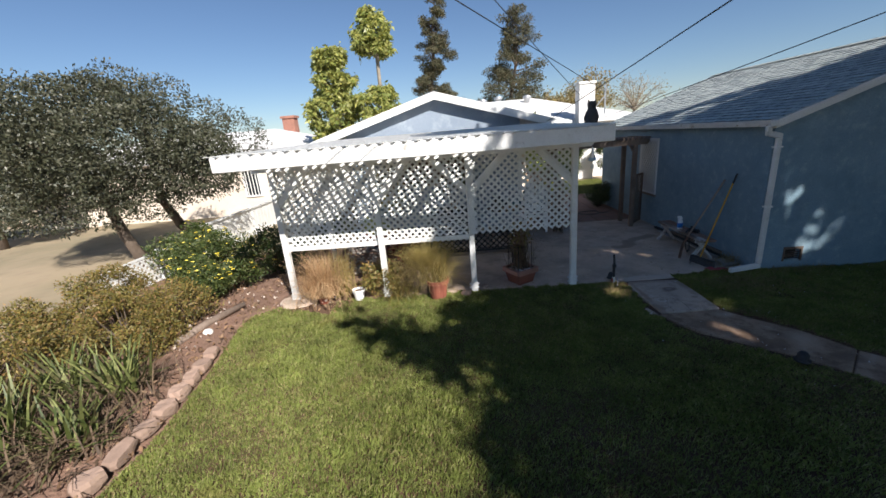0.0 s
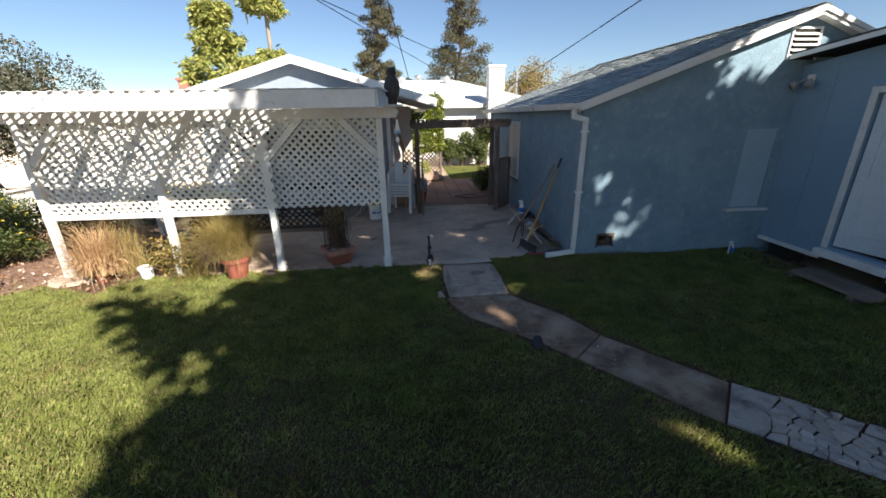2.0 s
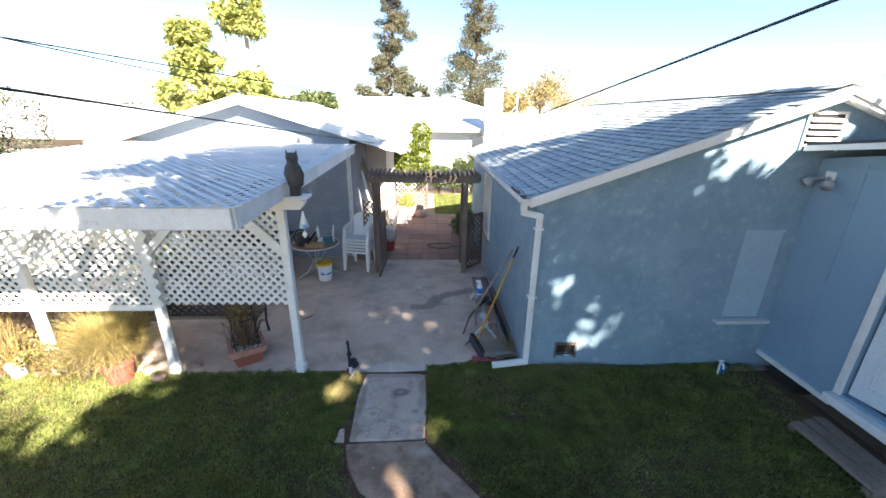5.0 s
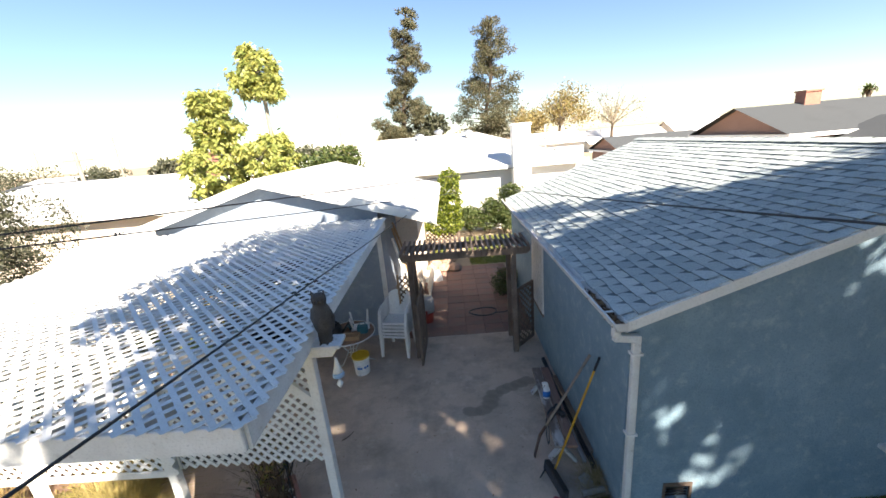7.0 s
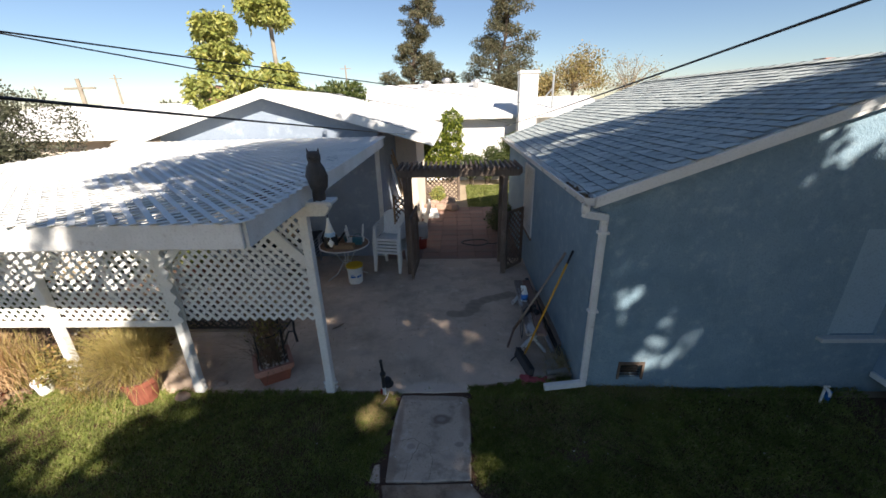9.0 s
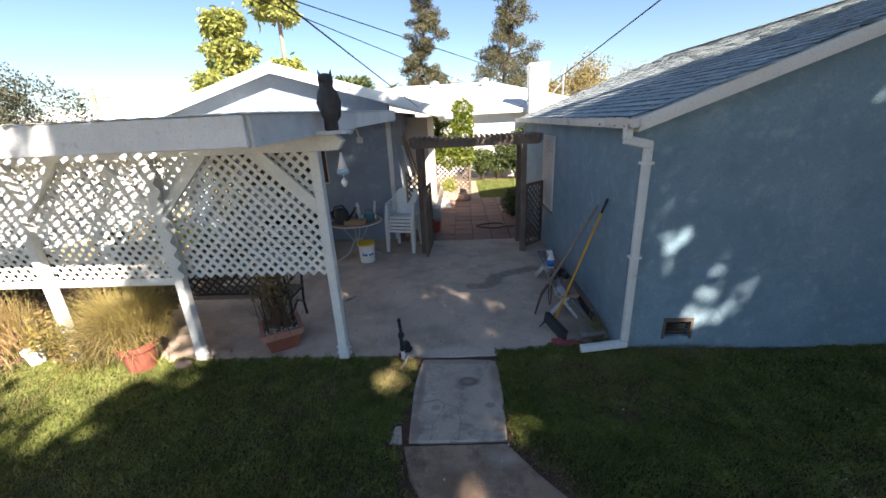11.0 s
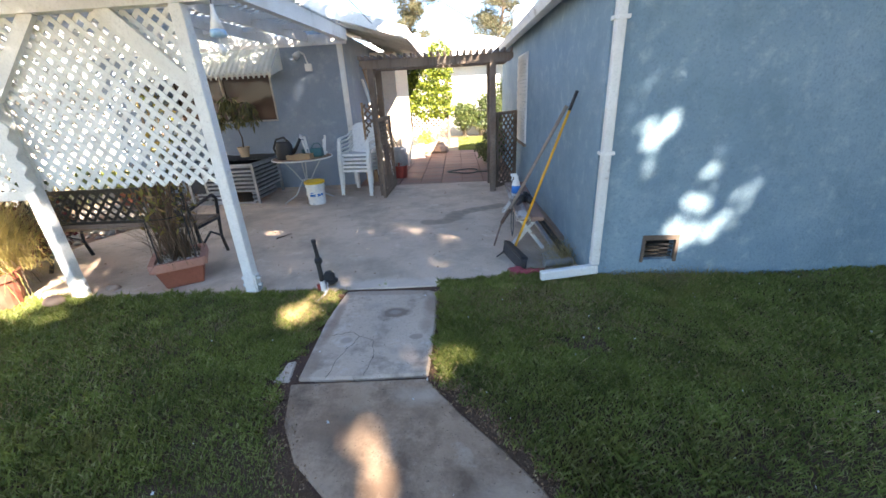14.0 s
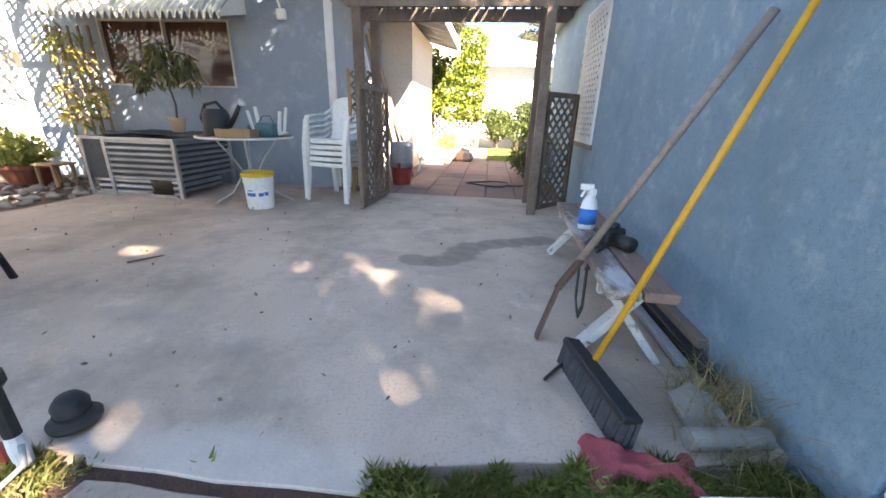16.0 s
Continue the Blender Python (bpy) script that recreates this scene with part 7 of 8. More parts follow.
Shape().box((-4.1, 0.55, 0.82), (-2.5, 0.58, 0.86)).made("top_rail", BLACK, bn)
Shape().box((-4.1, 0.585, 0.5), (-2.5, 0.61, 0.53)).made("back_rail", BLACK, bn)
plane_lattice(bn, lambda u, v, o: (-4.08 + u, 0.595 - 0.08 * v + o, 0.53 + v), 1.56, 0.3, 0.075, 0.024, 0.008, BLACK, "back_strip")

# ---- things by the garage wall ----
wb = thing("wooden_bench", "narrow paint-flaked wooden bench on crossed legs", "bench", at=(0.935, 1.42, 0))
mb = pose(0.935, 1.42, -0.065, 0, 0, -2.3)
FLAKED = surface("flaked_white_paint", (0.55, 0.53, 0.50), (0.36, 0.31, 0.28), 0.8, 6, 60, 0.4, 0.004, dirt=(0.20, 0.14, 0.11), dirt_at=(0.42, 0.54), dirt_scale=7, stretch=(1, 0.3, 1))
FLAKED_LEG = surface("flaked_white_leg_paint", (0.62, 0.60, 0.57), (0.52, 0.50, 0.47), 0.8, 9, 60, 0.4, 0.004, dirt=(0.20, 0.13, 0.10), dirt_at=(0.55, 0.62), dirt_scale=14)
REDWOOD = surface("worn_redwood_board", (0.22, 0.12, 0.09), (0.29, 0.19, 0.15), 0.85, 4, 40, 0.4, 0.004, stretch=(1, 0.2, 1), pale=(0.5, 0.46, 0.42), pale_scale=9, pale_at=(0.6, 0.72))
for k in (-1, 1):
    Shape().placed_box((0.125, 1.6, 0.04), mb @ pose(k * 0.068, 0, 0.43)).made("seat_board", FLAKED if k < 0 else REDWOOD, wb, bevel=0.006)
for y in (-0.62, 0.66):
    for sx in (-1, 1):
        Shape().bar(mb @ Vector((-sx * 0.16, y + sx * 0.02, 0.066)), mb @ Vector((sx * 0.1, y + sx * 0.02, 0.41)), 0.035, 0.075, (0, 1, 0)).made("leg", FLAKED_LEG, wb, bevel=0.004)
    Shape().placed_box((0.24, 0.04, 0.05), mb @ pose(0, y, 0.385)).made("cleat", FLAKED_LEG, wb)
# spray bottle
sb = thing("spray_bottle", "white spray bottle with a blue label on the bench", "bottle", at=(0.885, 1.49, 0.386))
bx, by, bz = 0.885, 1.49, 0.386
Shape().turned([(0.046, 0), (0.05, 0.02), (0.05, 0.12), (0.042, 0.16), (0.022, 0.2), (0.016, 0.22)], (bx, by, bz), 16, (1, 0.7)).made("bottle", PLASTIC, sb, smooth=True)
Shape().turned([(0.052, 0.03), (0.052, 0.12)], (bx, by, bz), 16, (1, 0.72)).made("blue_label", BLUE_LABEL, sb, smooth=True)
Shape().box((bx - 0.02, by - 0.035, bz + 0.2), (bx + 0.02, by + 0.02, bz + 0.235)).placed_box((0.07, 0.03, 0.03), pose(bx - 0.03, by - 0.01, bz + 0.245)).placed_box((0.012, 0.014, 0.05), pose(bx - 0.045, by - 0.01, bz + 0.21, 0, 25, 0)).made("trigger_head", PLASTIC, sb)
# photo camera and its strap
pc = thing("photo_camera", "black photo camera with a hanging strap on the bench", "camera", at=(0.935, 1.15, 0.386))
Shape().placed_box((0.13, 0.06, 0.085), pose(1.03, 1.4, 0.495, 0, 0, 25)).made("body", BLACK, pc, bevel=0.012)
Shape().placed_box((0.05, 0.05, 0.03), pose(1.03, 1.4, 0.55, 0, 0, 25)).made("viewfinder", BLACK, pc, bevel=0.01)
Shape().tube([(1.045, 1.37, 0.49), (1.07, 1.32, 0.488), (1.085, 1.28, 0.487)], [0.034, 0.036, 0.038], 14).made("lens_barrel", BLACK, pc, smooth=True)
st_ = Shape()
sp_ = [(0.98, 1.43, 0.5), (0.9, 1.36, 0.46), (0.865, 1.3, 0.36), (0.86, 1.26, 0.2), (0.865, 1.2, 0.13), (0.87, 1.16, 0.2), (0.875, 1.2, 0.38), (0.93, 1.28, 0.46), (1.0, 1.36, 0.47)]
for a, b in zip(sp_, sp_[1:]):
    st_.bar(a, b, 0.006, 0.03, (0, 1, 0.2))
st_.made("strap", BLACK, pc)
for o_ in pc.children:
    o_.data.transform(Matrix.Translation((-0.085, -0.2, -0.064)))
# push broom
br_ = thing("push_broom", "push broom with an orange-yellow handle leaning on the wall", "broom", at=(0.75, 0.5, 0))
Shape().tube([(0.75, 0.57, 0.1), (1.27, 0.69, 1.48)], 0.0125, 10).made("handle", ORANGE, br_, smooth=True)
Shape().tube([(1.221, 0.679, 1.35), (1.281, 0.693, 1.51)], 0.0145, 10).made("grip", BLACK, br_, smooth=True)
mbr = pose(0.735, 0.5, 0, 0, 0, 13)
Shape().placed_box((0.075, 0.46, 0.03), mbr @ pose(0, -0.02, 0.105, 0, 14, 0)).made("head", BLACK, br_, bevel=0.006)
bv_ = Shape()
for k in range(24):
    y = -0.245 + k * 0.0195
    for j in range(3):
        a = mbr @ Vector((-0.02 + j * 0.02, y, 0.1))
        bv_.bar(a, mbr @ Vector((-0.04 + j * 0.024, y + 0.004 * srn.uniform(-1, 1), 0.0)), 0.016, 0.016)
tagged(bv_.made("bristles", surface("dark_bristle", (0.05, 0.05, 0.055), (0.08, 0.08, 0.085), 0.9, 30, 200, 0.5, 0.004), br_), kind="stuff")
# long scraper with a rusty blade
hoe = thing("garden_edger", "rusty edging iron with a grey wooden handle leaning on the wall", "garden tool", at=(0.64, 0.9, 0))
Shape().tube([(0.74, 0.99, 0.35), (1.0, 0.96, 0.86), (1.27, 0.95, 1.38)], [0.017, 0.016, 0.018], 9).made("handle", surface("grey_handle_wood", (0.24, 0.19, 0.155), (0.30, 0.25, 0.21), 0.8, 8, 40, 0.2, 0.002), hoe, smooth=True)
rust = surface("rusty_iron", (0.10, 0.06, 0.045), (0.15, 0.085, 0.06), 0.85, 12, 60, 0.4, 0.003)
Shape().tube([(0.755, 0.99, 0.37), (0.66, 0.97, 0.22)], [0.02, 0.02], 8).made("socket", rust, hoe)
Shape().bar((0.67, 0.965, 0.26), (0.57, 0.87, 0.0), 0.075, 0.012, (1, 0, 0)).made("blade", rust, hoe)
# lengths of pipe and board along the wall
for k, (x, z, mt, r_) in enumerate(((1.22, 0.03, BLACK, 0.028), (1.14, 0.025, GREYPLASTIC, 0.022), (1.265, 0.07, GREYWOOD, 0.03))):
    pp = Shape().bar((x + 0.02, 0.62 + k * 0.1, z), (x - 0.02, 3.0 - k * 0.3, z), r_ * 2, r_ * 1.6).made("loose_rail", mt, None, bevel=0.004)
    tagged(pp, ("black metal rail lying along the wall", "grey plastic rail lying along the wall", "weathered board lying along the wall")[k], "rail")
cc = Shape().prism([(-0.08, -0.09), (0.06, -0.1), (0.09, 0.02), (0.05, 0.1), (-0.05, 0.08)], 0.0, 0.025)
cc.v = [pose(1.07, 0.43, 0.03, 12, -8, 15) @ v for v in cc.v]
tagged(cc.made("broken_slab", surface("pale_grey_slab", (0.36, 0.34, 0.31), (0.27, 0.25, 0.225), 0.9, 6, 50, 0.3, 0.004), None, bevel=0.004, fix=True), "broken pale grey slab lying by the wall", "rubble")
gp_ = Shape().tube([(0.98, 0.29, 0.036), (1.24, 0.33, 0.036)], 0.036, 14).made("drain_pipe", surface("dusty_grey_pipe", (0.30, 0.28, 0.25), (0.22, 0.20, 0.175), 0.8, 5, 40, 0.1, 0.002), None, smooth=False)
tagged(gp_, "short grey plastic pipe lying by the downspout", "pipe")
tw = Shape().tube([(0.57, 0.55, 0.012), (0.66, 0.66, 0.02), (0.78, 0.7, 0.03)], [0.008, 0.009, 0.009], 6).made("black_rod", BLACK, None)
tagged(tw, "short bent black rod on the patio", "rod")
tg = Shape().tube([(-2.05, 1.34, 0.008), (-1.97, 1.4, 0.016), (-1.92, 1.5, 0.01)], [0.007, 0.008, 0.004], 6).made("twig", BARK, None)
tagged(tg, "small dry twig lying on the patio", "twig")
# red cloth by the downspout
cl_v, cl_f = [], []
for j in range(13):
    for i in range(19):
        u, v = i / 18, j / 12
        wide = 0.06 + 0.03 * math.sin(u * 7 + 0.5) + 0.02 * math.sin(u * 15)
        x, y = 0.63 + 0.34 * u + 0.012 * math.sin(v * 9), 0.18 + (v - 0.5) * 2 * wide + 0.02 * math.sin(u * 5)
        z = 0.022 + 0.022 * noise.noise((x * 17, y * 19, 2)) + 0.03 * abs(noise.noise((x * 30, y * 26, 5)))
        ex = min(i, 18 - i, j, 12 - j)
        cl_v.append((x, y, max(0.01, z) if ex > 1 else max(0.006, z * 0.3 * (ex + 0.3))))
cl_f = [(j * 19 + i, j * 19 + i + 1, (j + 1) * 19 + i + 1, (j + 1) * 19 + i) for j in range(12) for i in range(18)]
tagged(new("red_cloth", mesh_of("red_cloth", cl_v, cl_f, RED_CLOTH, True)), "crumpled faded red cloth beside the downspout", "cloth")
# solar stake lamp, sprinkler riser and hose at the patio corner
RX, RY = -1.0, -0.05
sk = thing("garden_riser", "black plastic sprinkler riser standing in the lawn", "sprinkler", at=(RX, RY, 0))
Shape().tube([(RX, RY, 0.1), (RX - 0.005, RY, 0.27)], 0.021, 10).tube([(RX, RY, 0.26), (RX, RY, 0.275), (RX, RY, 0.305), (RX, RY, 0.32)], [0.022, 0.033, 0.033, 0.022], 10).tube([(RX, RY, 0.32), (RX - 0.01, RY, 0.46)], [0.017, 0.016], 10).tube([(RX - 0.01, RY, 0.455), (RX - 0.01, RY, 0.48)], 0.02, 10).made("riser", BLACK, sk)
Shape().tube([(RX, RY, -0.05), (RX, RY, 0.05), (RX, RY, 0.1)], [0.019, 0.024, 0.022], 10).made("white_fitting", PLASTIC, sk)
Shape().tube([(RX - 0.03, RY - 0.015, 0.02), (RX - 0.03, RY - 0.015, 0.075)], 0.014, 8).made("red_valve", REDPLASTIC, sk)
Shape().tube([(RX + 0.05, RY - 0.02, 0.09), (RX + 0.05, RY - 0.03, 0.03), (RX + 0.03, RY - 0.09, 0.0), (RX - 0.03, RY - 0.17, -0.03)], 0.008, 8).made("hose_end", GREYPLASTIC, sk, smooth=True)


def dome_lamp(x, y, label):
    t_ = thing("path_lamp", label, "lamp", "low path lamps", at=(x, y, -0.03))
    Shape().tube([(x, y, -0.04), (x, y, 0.06)], 0.012, 8).made("stake", BLACK, t_)
    Shape().turned([(0.07, 0.02), (0.072, 0.035), (0.045, 0.045), (0.05, 0.09), (0.042, 0.105), (0.03, 0.12), (0.012, 0.125)], (x, y, 0.0), 18).made("lamp_head", DARKPLASTIC, t_, smooth=True)
    Shape().turned([(0.05, 0.05), (0.051, 0.062)], (x, y, 0.0), 18).made("rim", DARKPLASTIC, t_)


DARKPLASTIC = surface("weathered_dark_plastic", (0.02, 0.02, 0.022), (0.035, 0.035, 0.04), 0.6, 6, 60, 0.1, 0.002)
dome_lamp(-0.985, 0.09, "black dome path lamp at the patio corner")
dome_lamp(-0.04, -2.42, "black dome path lamp beside the path")

# ---- furniture under the cover ----
def plastic_chair():
    c = thing("plastic_chair", "white moulded plastic armchair in a stack", "chair", "stacked white chairs")
    s = Shape()
    nx_, ny_ = 7, 7
    vs = [((u / (nx_ - 1) - 0.5) * 0.43, (v / (ny_ - 1) - 0.5) * 0.42, 0.41 - 0.02 * math.sin(u / (nx_ - 1) * math.pi) - 0.02 * v / (ny_ - 1) + (-0.015 if v == 0 else 0)) for v in range(ny_) for u in range(nx_)]
    lo = [(x, y, z - 0.012) for x, y, z in vs]
    nn = nx_ * ny_
    fs = [(v * nx_ + u, v * nx_ + u + 1, (v + 1) * nx_ + u + 1, (v + 1) * nx_ + u) for v in range(ny_ - 1) for u in range(nx_ - 1)]
    fs += [tuple(k + nn for k in f_[::-1]) for f_ in fs]
    s.add(vs + lo, fs)
    s.bar((-0.215, -0.215, 0.385), (0.215, -0.215, 0.385), 0.012, 0.04).bar((-0.22, -0.21, 0.39), (-0.22, 0.21, 0.37), 0.012, 0.045).bar((0.22, -0.21, 0.39), (0.22, 0.21, 0.37), 0.012, 0.045)
    s.made("seat", PLASTIC, c, smooth=False)
    b = Shape()
    m_ = 9
    outer, inner = [], []
    for k in range(m_):
        a = (k / (m_ - 1) - 0.5)
        x = a * 0.42
        y = 0.2 + 0.05 - 0.06 * (2 * a) ** 2
        ztop = 0.84 - 0.06 * (2 * a) ** 4
        outer.append((x, y + 0.06, ztop))
        inner.append((x * 0.92, y - 0.03, 0.4))
    bk = [(x, y + 0.012, z) for x, y, z in outer] + [(x, y + 0.012, z) for x, y, z in inner]
    b.add(outer + inner + bk, [(k, k + 1, m_ + k + 1, m_ + k) for k in range(m_ - 1)] + [(2 * m_ + k + 1, 2 * m_ + k, 3 * m_ + k, 3 * m_ + k + 1) for k in range(m_ - 1)] + [(k + 1, k, 2 * m_ + k, 2 * m_ + k + 1) for k in range(m_ - 1)])
    b.made("backrest", PLASTIC, c)
    for sx in (-1, 1):
        a = Shape()
        pts = [(sx * 0.225, 0.27, 0.72), (sx * 0.255, 0.14, 0.655), (sx * 0.26, -0.06, 0.645), (sx * 0.25, -0.2, 0.63), (sx * 0.245, -0.235, 0.58)]
        for p, q in zip(pts, pts[1:]):
            a.bar(p, q, 0.05, 0.014, (0, 0.2, 1))
        a.made("armrest", PLASTIC, c)
        l_ = Shape()
        l_.bar((sx * 0.245, -0.235, 0.6), (sx * 0.25, -0.25, 0.0), 0.05, 0.028, (0, 1, 0))
        l_.made("leg", PLASTIC, c)
        l_ = Shape()
        l_.bar((sx * 0.21, 0.21, 0.42), (sx * 0.235, 0.29, 0.0), 0.05, 0.028, (0, 1, 0))
        l_.made("leg", PLASTIC, c)
    return c


first = plastic_chair()
first.matrix_basis = pose(-1.49, 3.68, 0.0, 0, 0, -12) @ Matrix.Diagonal((1.06, 1.06, 1.08, 1))
for k in range(1, 5):
    copy_thing(first, pose(-1.49 + 0.004 * k, 3.68 + 0.012 * k, 0.064 * k, 0, 0, -12 + 0.5 * k))

# bucket
bk_ = thing("bucket", "white plastic bucket with a yellow lid and blue lettering bars", "bucket", at=(-2.1, 3.0, 0))
Shape().turned([(0.125, 0), (0.132, 0.01), (0.143, 0.27), (0.152, 0.275), (0.152, 0.29), (0.146, 0.292), (0.148, 0.33), (0.153, 0.335), (0.153, 0.345)], (-2.1, 3.0, 0), 28).made("pail", PLASTIC, bk_, smooth=False)
Shape().turned([(0.158, 0.335), (0.162, 0.34), (0.162, 0.368), (0.15, 0.375), (0.14, 0.365)], (-2.1, 3.0, 0), 28).made("lid", YELLOW, bk_)
for k, (a0, a1, z) in enumerate(((-2.0, -1.3, 0.16), (-1.1, -0.75, 0.16), (-1.9, -1.5, 0.2), (-0.7, -0.4, 0.165))):
    r_ = 0.1395 + (z - 0.16) * 0.04 + 0.0012
    vs, fs = [], []
    for i in range(7):
        a = a0 + (a1 - a0) * i / 6
        for zz in (z - (0.018 if k != 2 else 0.006), z + (0.018 if k != 2 else 0.006)):
            vs.append((-2.1 + r_ * math.cos(a), 3.0 + r_ * math.sin(a), zz))
    fs = [(2 * i, 2 * i + 2, 2 * i + 3, 2 * i + 1) for i in range(6)]
    Shape().add(vs, fs).made("printed_bar", BLUE_LABEL, bk_)
Shape().tube([(-2.1 + 0.156 * math.cos(a), 3.0 + 0.156 * math.sin(a), 0.29 - 0.1 * math.sin((a - 0.2) )) for a in np.linspace(0.2, 0.2 + math.pi, 14)], 0.004, 5).made("bail_handle", GALVANISED, bk_)

# round table with iron legs
TX, TY, TZ = -2.3, 3.2, 0.70
tb = thing("round_table", "round brown-topped patio table with curved white iron legs", "table", at=(TX, TY, 0))
Shape().turned([(0.44, 0), (0.46, 0.006), (0.46, 0.018), (0.445, 0.024), (0.02, 0.026)], (TX, TY, TZ), 40).made("tabletop", TABLETOP, tb)
Shape().tube([(TX + 0.465 * math.cos(a), TY + 0.465 * math.sin(a), TZ + 0.012) for a in np.linspace(0, 6.2832, 41)], 0.012, 6, False).made("rim", WHITE_WORN, tb, smooth=True)
for k in range(4):
    a = 0.5 + k * math.pi / 2
    ca, sa = math.cos(a), math.sin(a)
    Shape().tube([(TX + ca * 0.3, TY + sa * 0.3, TZ - 0.01), (TX + ca * 0.16, TY + sa * 0.16, TZ - 0.2), (TX + ca * 0.07, TY + sa * 0.07, TZ - 0.36), (TX + ca * 0.2, TY + sa * 0.2, 0.12), (TX + ca * 0.4, TY + sa * 0.4, 0.01)], 0.0105, 7).made("leg", PALE_SILL, tb, smooth=True)
Shape().tube([(TX + 0.075 * math.cos(a), TY + 0.075 * math.sin(a), TZ - 0.35) for a in np.linspace(0, 6.2832, 17)], 0.008, 5, False).made("ring", WHITE_WORN, tb)
# watering can
wx, wy, wz = -2.5, 3.05, TZ + 0.025
wc = thing("watering_can", "black plastic watering can with a long spout", "watering can", at=(wx, wy, wz))
Shape().turned([(0.1, 0), (0.105, 0.02), (0.095, 0.16), (0.08, 0.19), (0.075, 0.2)], (wx, wy, wz), 20).made("body", BLACK, wc, smooth=True)
Shape().tube([(wx + 0.08, wy, wz + 0.05), (wx + 0.16, wy - 0.01, wz + 0.14), (wx + 0.23, wy - 0.02, wz + 0.24)], [0.026, 0.018, 0.014], 9).made("spout", BLACK, wc, smooth=True)
Shape().tube([(wx + 0.225, wy - 0.02, wz + 0.235), (wx + 0.25, wy - 0.022, wz + 0.255)], [0.014, 0.034], 12).made("rose", PLASTIC, wc, smooth=True)
Shape().tube([(wx + 0.07, wy, wz + 0.19), (wx + 0.02, wy, wz + 0.25), (wx - 0.08, wy, wz + 0.23), (wx - 0.13, wy, wz + 0.13), (wx - 0.1, wy, wz + 0.04)], 0.012, 8).made("handle", BLACK, wc, smooth=True)
for o_ in wc.children:     # a two-gallon can
    o_.data.transform(Matrix.Translation((wx, wy, wz)) @ Matrix.Scale(1.3, 4) @ Matrix.Translation((-wx, -wy, -wz)))
# upturned white stool
ux, uy = -2.12, 3.36
us_ = thing("upturned_stool", "small white stool lying upside down on the table", "stool", at=(ux, uy, TZ + 0.024))
Shape().placed_box((0.34, 0.26, 0.03), pose(ux, uy, TZ + 0.045, 0, 0, 12)).made("seat", PLASTIC, us_, bevel=0.01)
for sx in (-1, 1):
    for sy in (-1, 1):
        p = pose(ux, uy, 0, 0, 0, 12) @ Vector((sx * 0.13, sy * 0.09, TZ + 0.06))
        q = pose(ux, uy, 0, 0, 0, 12) @ Vector((sx * 0.165, sy * 0.115, TZ + 0.32 - (0.04 if sy < 0 else 0)))
        Shape().bar(p, q, 0.034, 0.026).made("leg", PLASTIC, us_, bevel=0.004)
tr = thing("seed_tray", "shallow brown tray on the table", "tray", at=(-2.25, 3.0, TZ + 0.024))
Shape().box((-2.42, 2.88, TZ + 0.025), (-2.05, 3.04, TZ + 0.035)).box((-2.42, 2.88, TZ + 0.035), (-2.05, 2.892, TZ + 0.1)).box((-2.42, 3.028, TZ + 0.035), (-2.05, 3.04, TZ + 0.1)).box((-2.42, 2.892, TZ + 0.035), (-2.408, 3.028, TZ + 0.1)).box((-2.062, 2.892, TZ + 0.035), (-2.05, 3.028, TZ + 0.1)).made("tray", NEWWOOD, tr)
cd = thing("caddy", "small teal plastic caddy with a handle on the table", "caddy", at=(-2.02, 3.2, TZ + 0.024))
Shape().box((-2.12, 3.1, TZ + 0.025), (-1.94, 3.22, TZ + 0.16)).made("tub", TEAL, cd, bevel=0.01)
Shape().tube([(-2.12, 3.16, TZ + 0.15), (-2.06, 3.16, TZ + 0.23), (-1.98, 3.16, TZ + 0.23), (-1.94, 3.16, TZ + 0.15)], 0.008, 6).made("handle", TEAL, cd)
round_pot("flower_pot", "small grey-green flower pot on the table", -2.28, 3.3, TZ + 0.024, 0.055, 0.1, TEAL)

# corrugated steel raised planter
cp = thing("raised_planter", "raised planter of corrugated galvanised steel with a dark cover", "planter", at=(-3.7, 3.6, 0))
PX0, PX1, PY0, PY1 = -4.28, -3.155, 3.17, 4.1


def corrugated(axis, place, a0, a1, z0, z1, out):
    """A sheet with level ribs: bright crests, and troughs with the groove shade coloured in."""
    k = int((z1 - z0) / 0.011)
    rows_ = []
    for i in range(k + 1):
        z = z0 + (z1 - z0) * i / k
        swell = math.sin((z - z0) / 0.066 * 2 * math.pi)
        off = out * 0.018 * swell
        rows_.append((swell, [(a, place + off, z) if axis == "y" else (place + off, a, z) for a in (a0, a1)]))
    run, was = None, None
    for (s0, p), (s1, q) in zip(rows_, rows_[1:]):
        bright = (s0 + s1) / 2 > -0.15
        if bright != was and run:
            run.made("rib" if was else "trough", GALVANISED if was else SHADED_STEEL, cp)
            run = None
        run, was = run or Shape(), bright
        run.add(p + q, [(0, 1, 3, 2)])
    run.made("rib" if was else "trough", GALVANISED if was else SHADED_STEEL, cp)


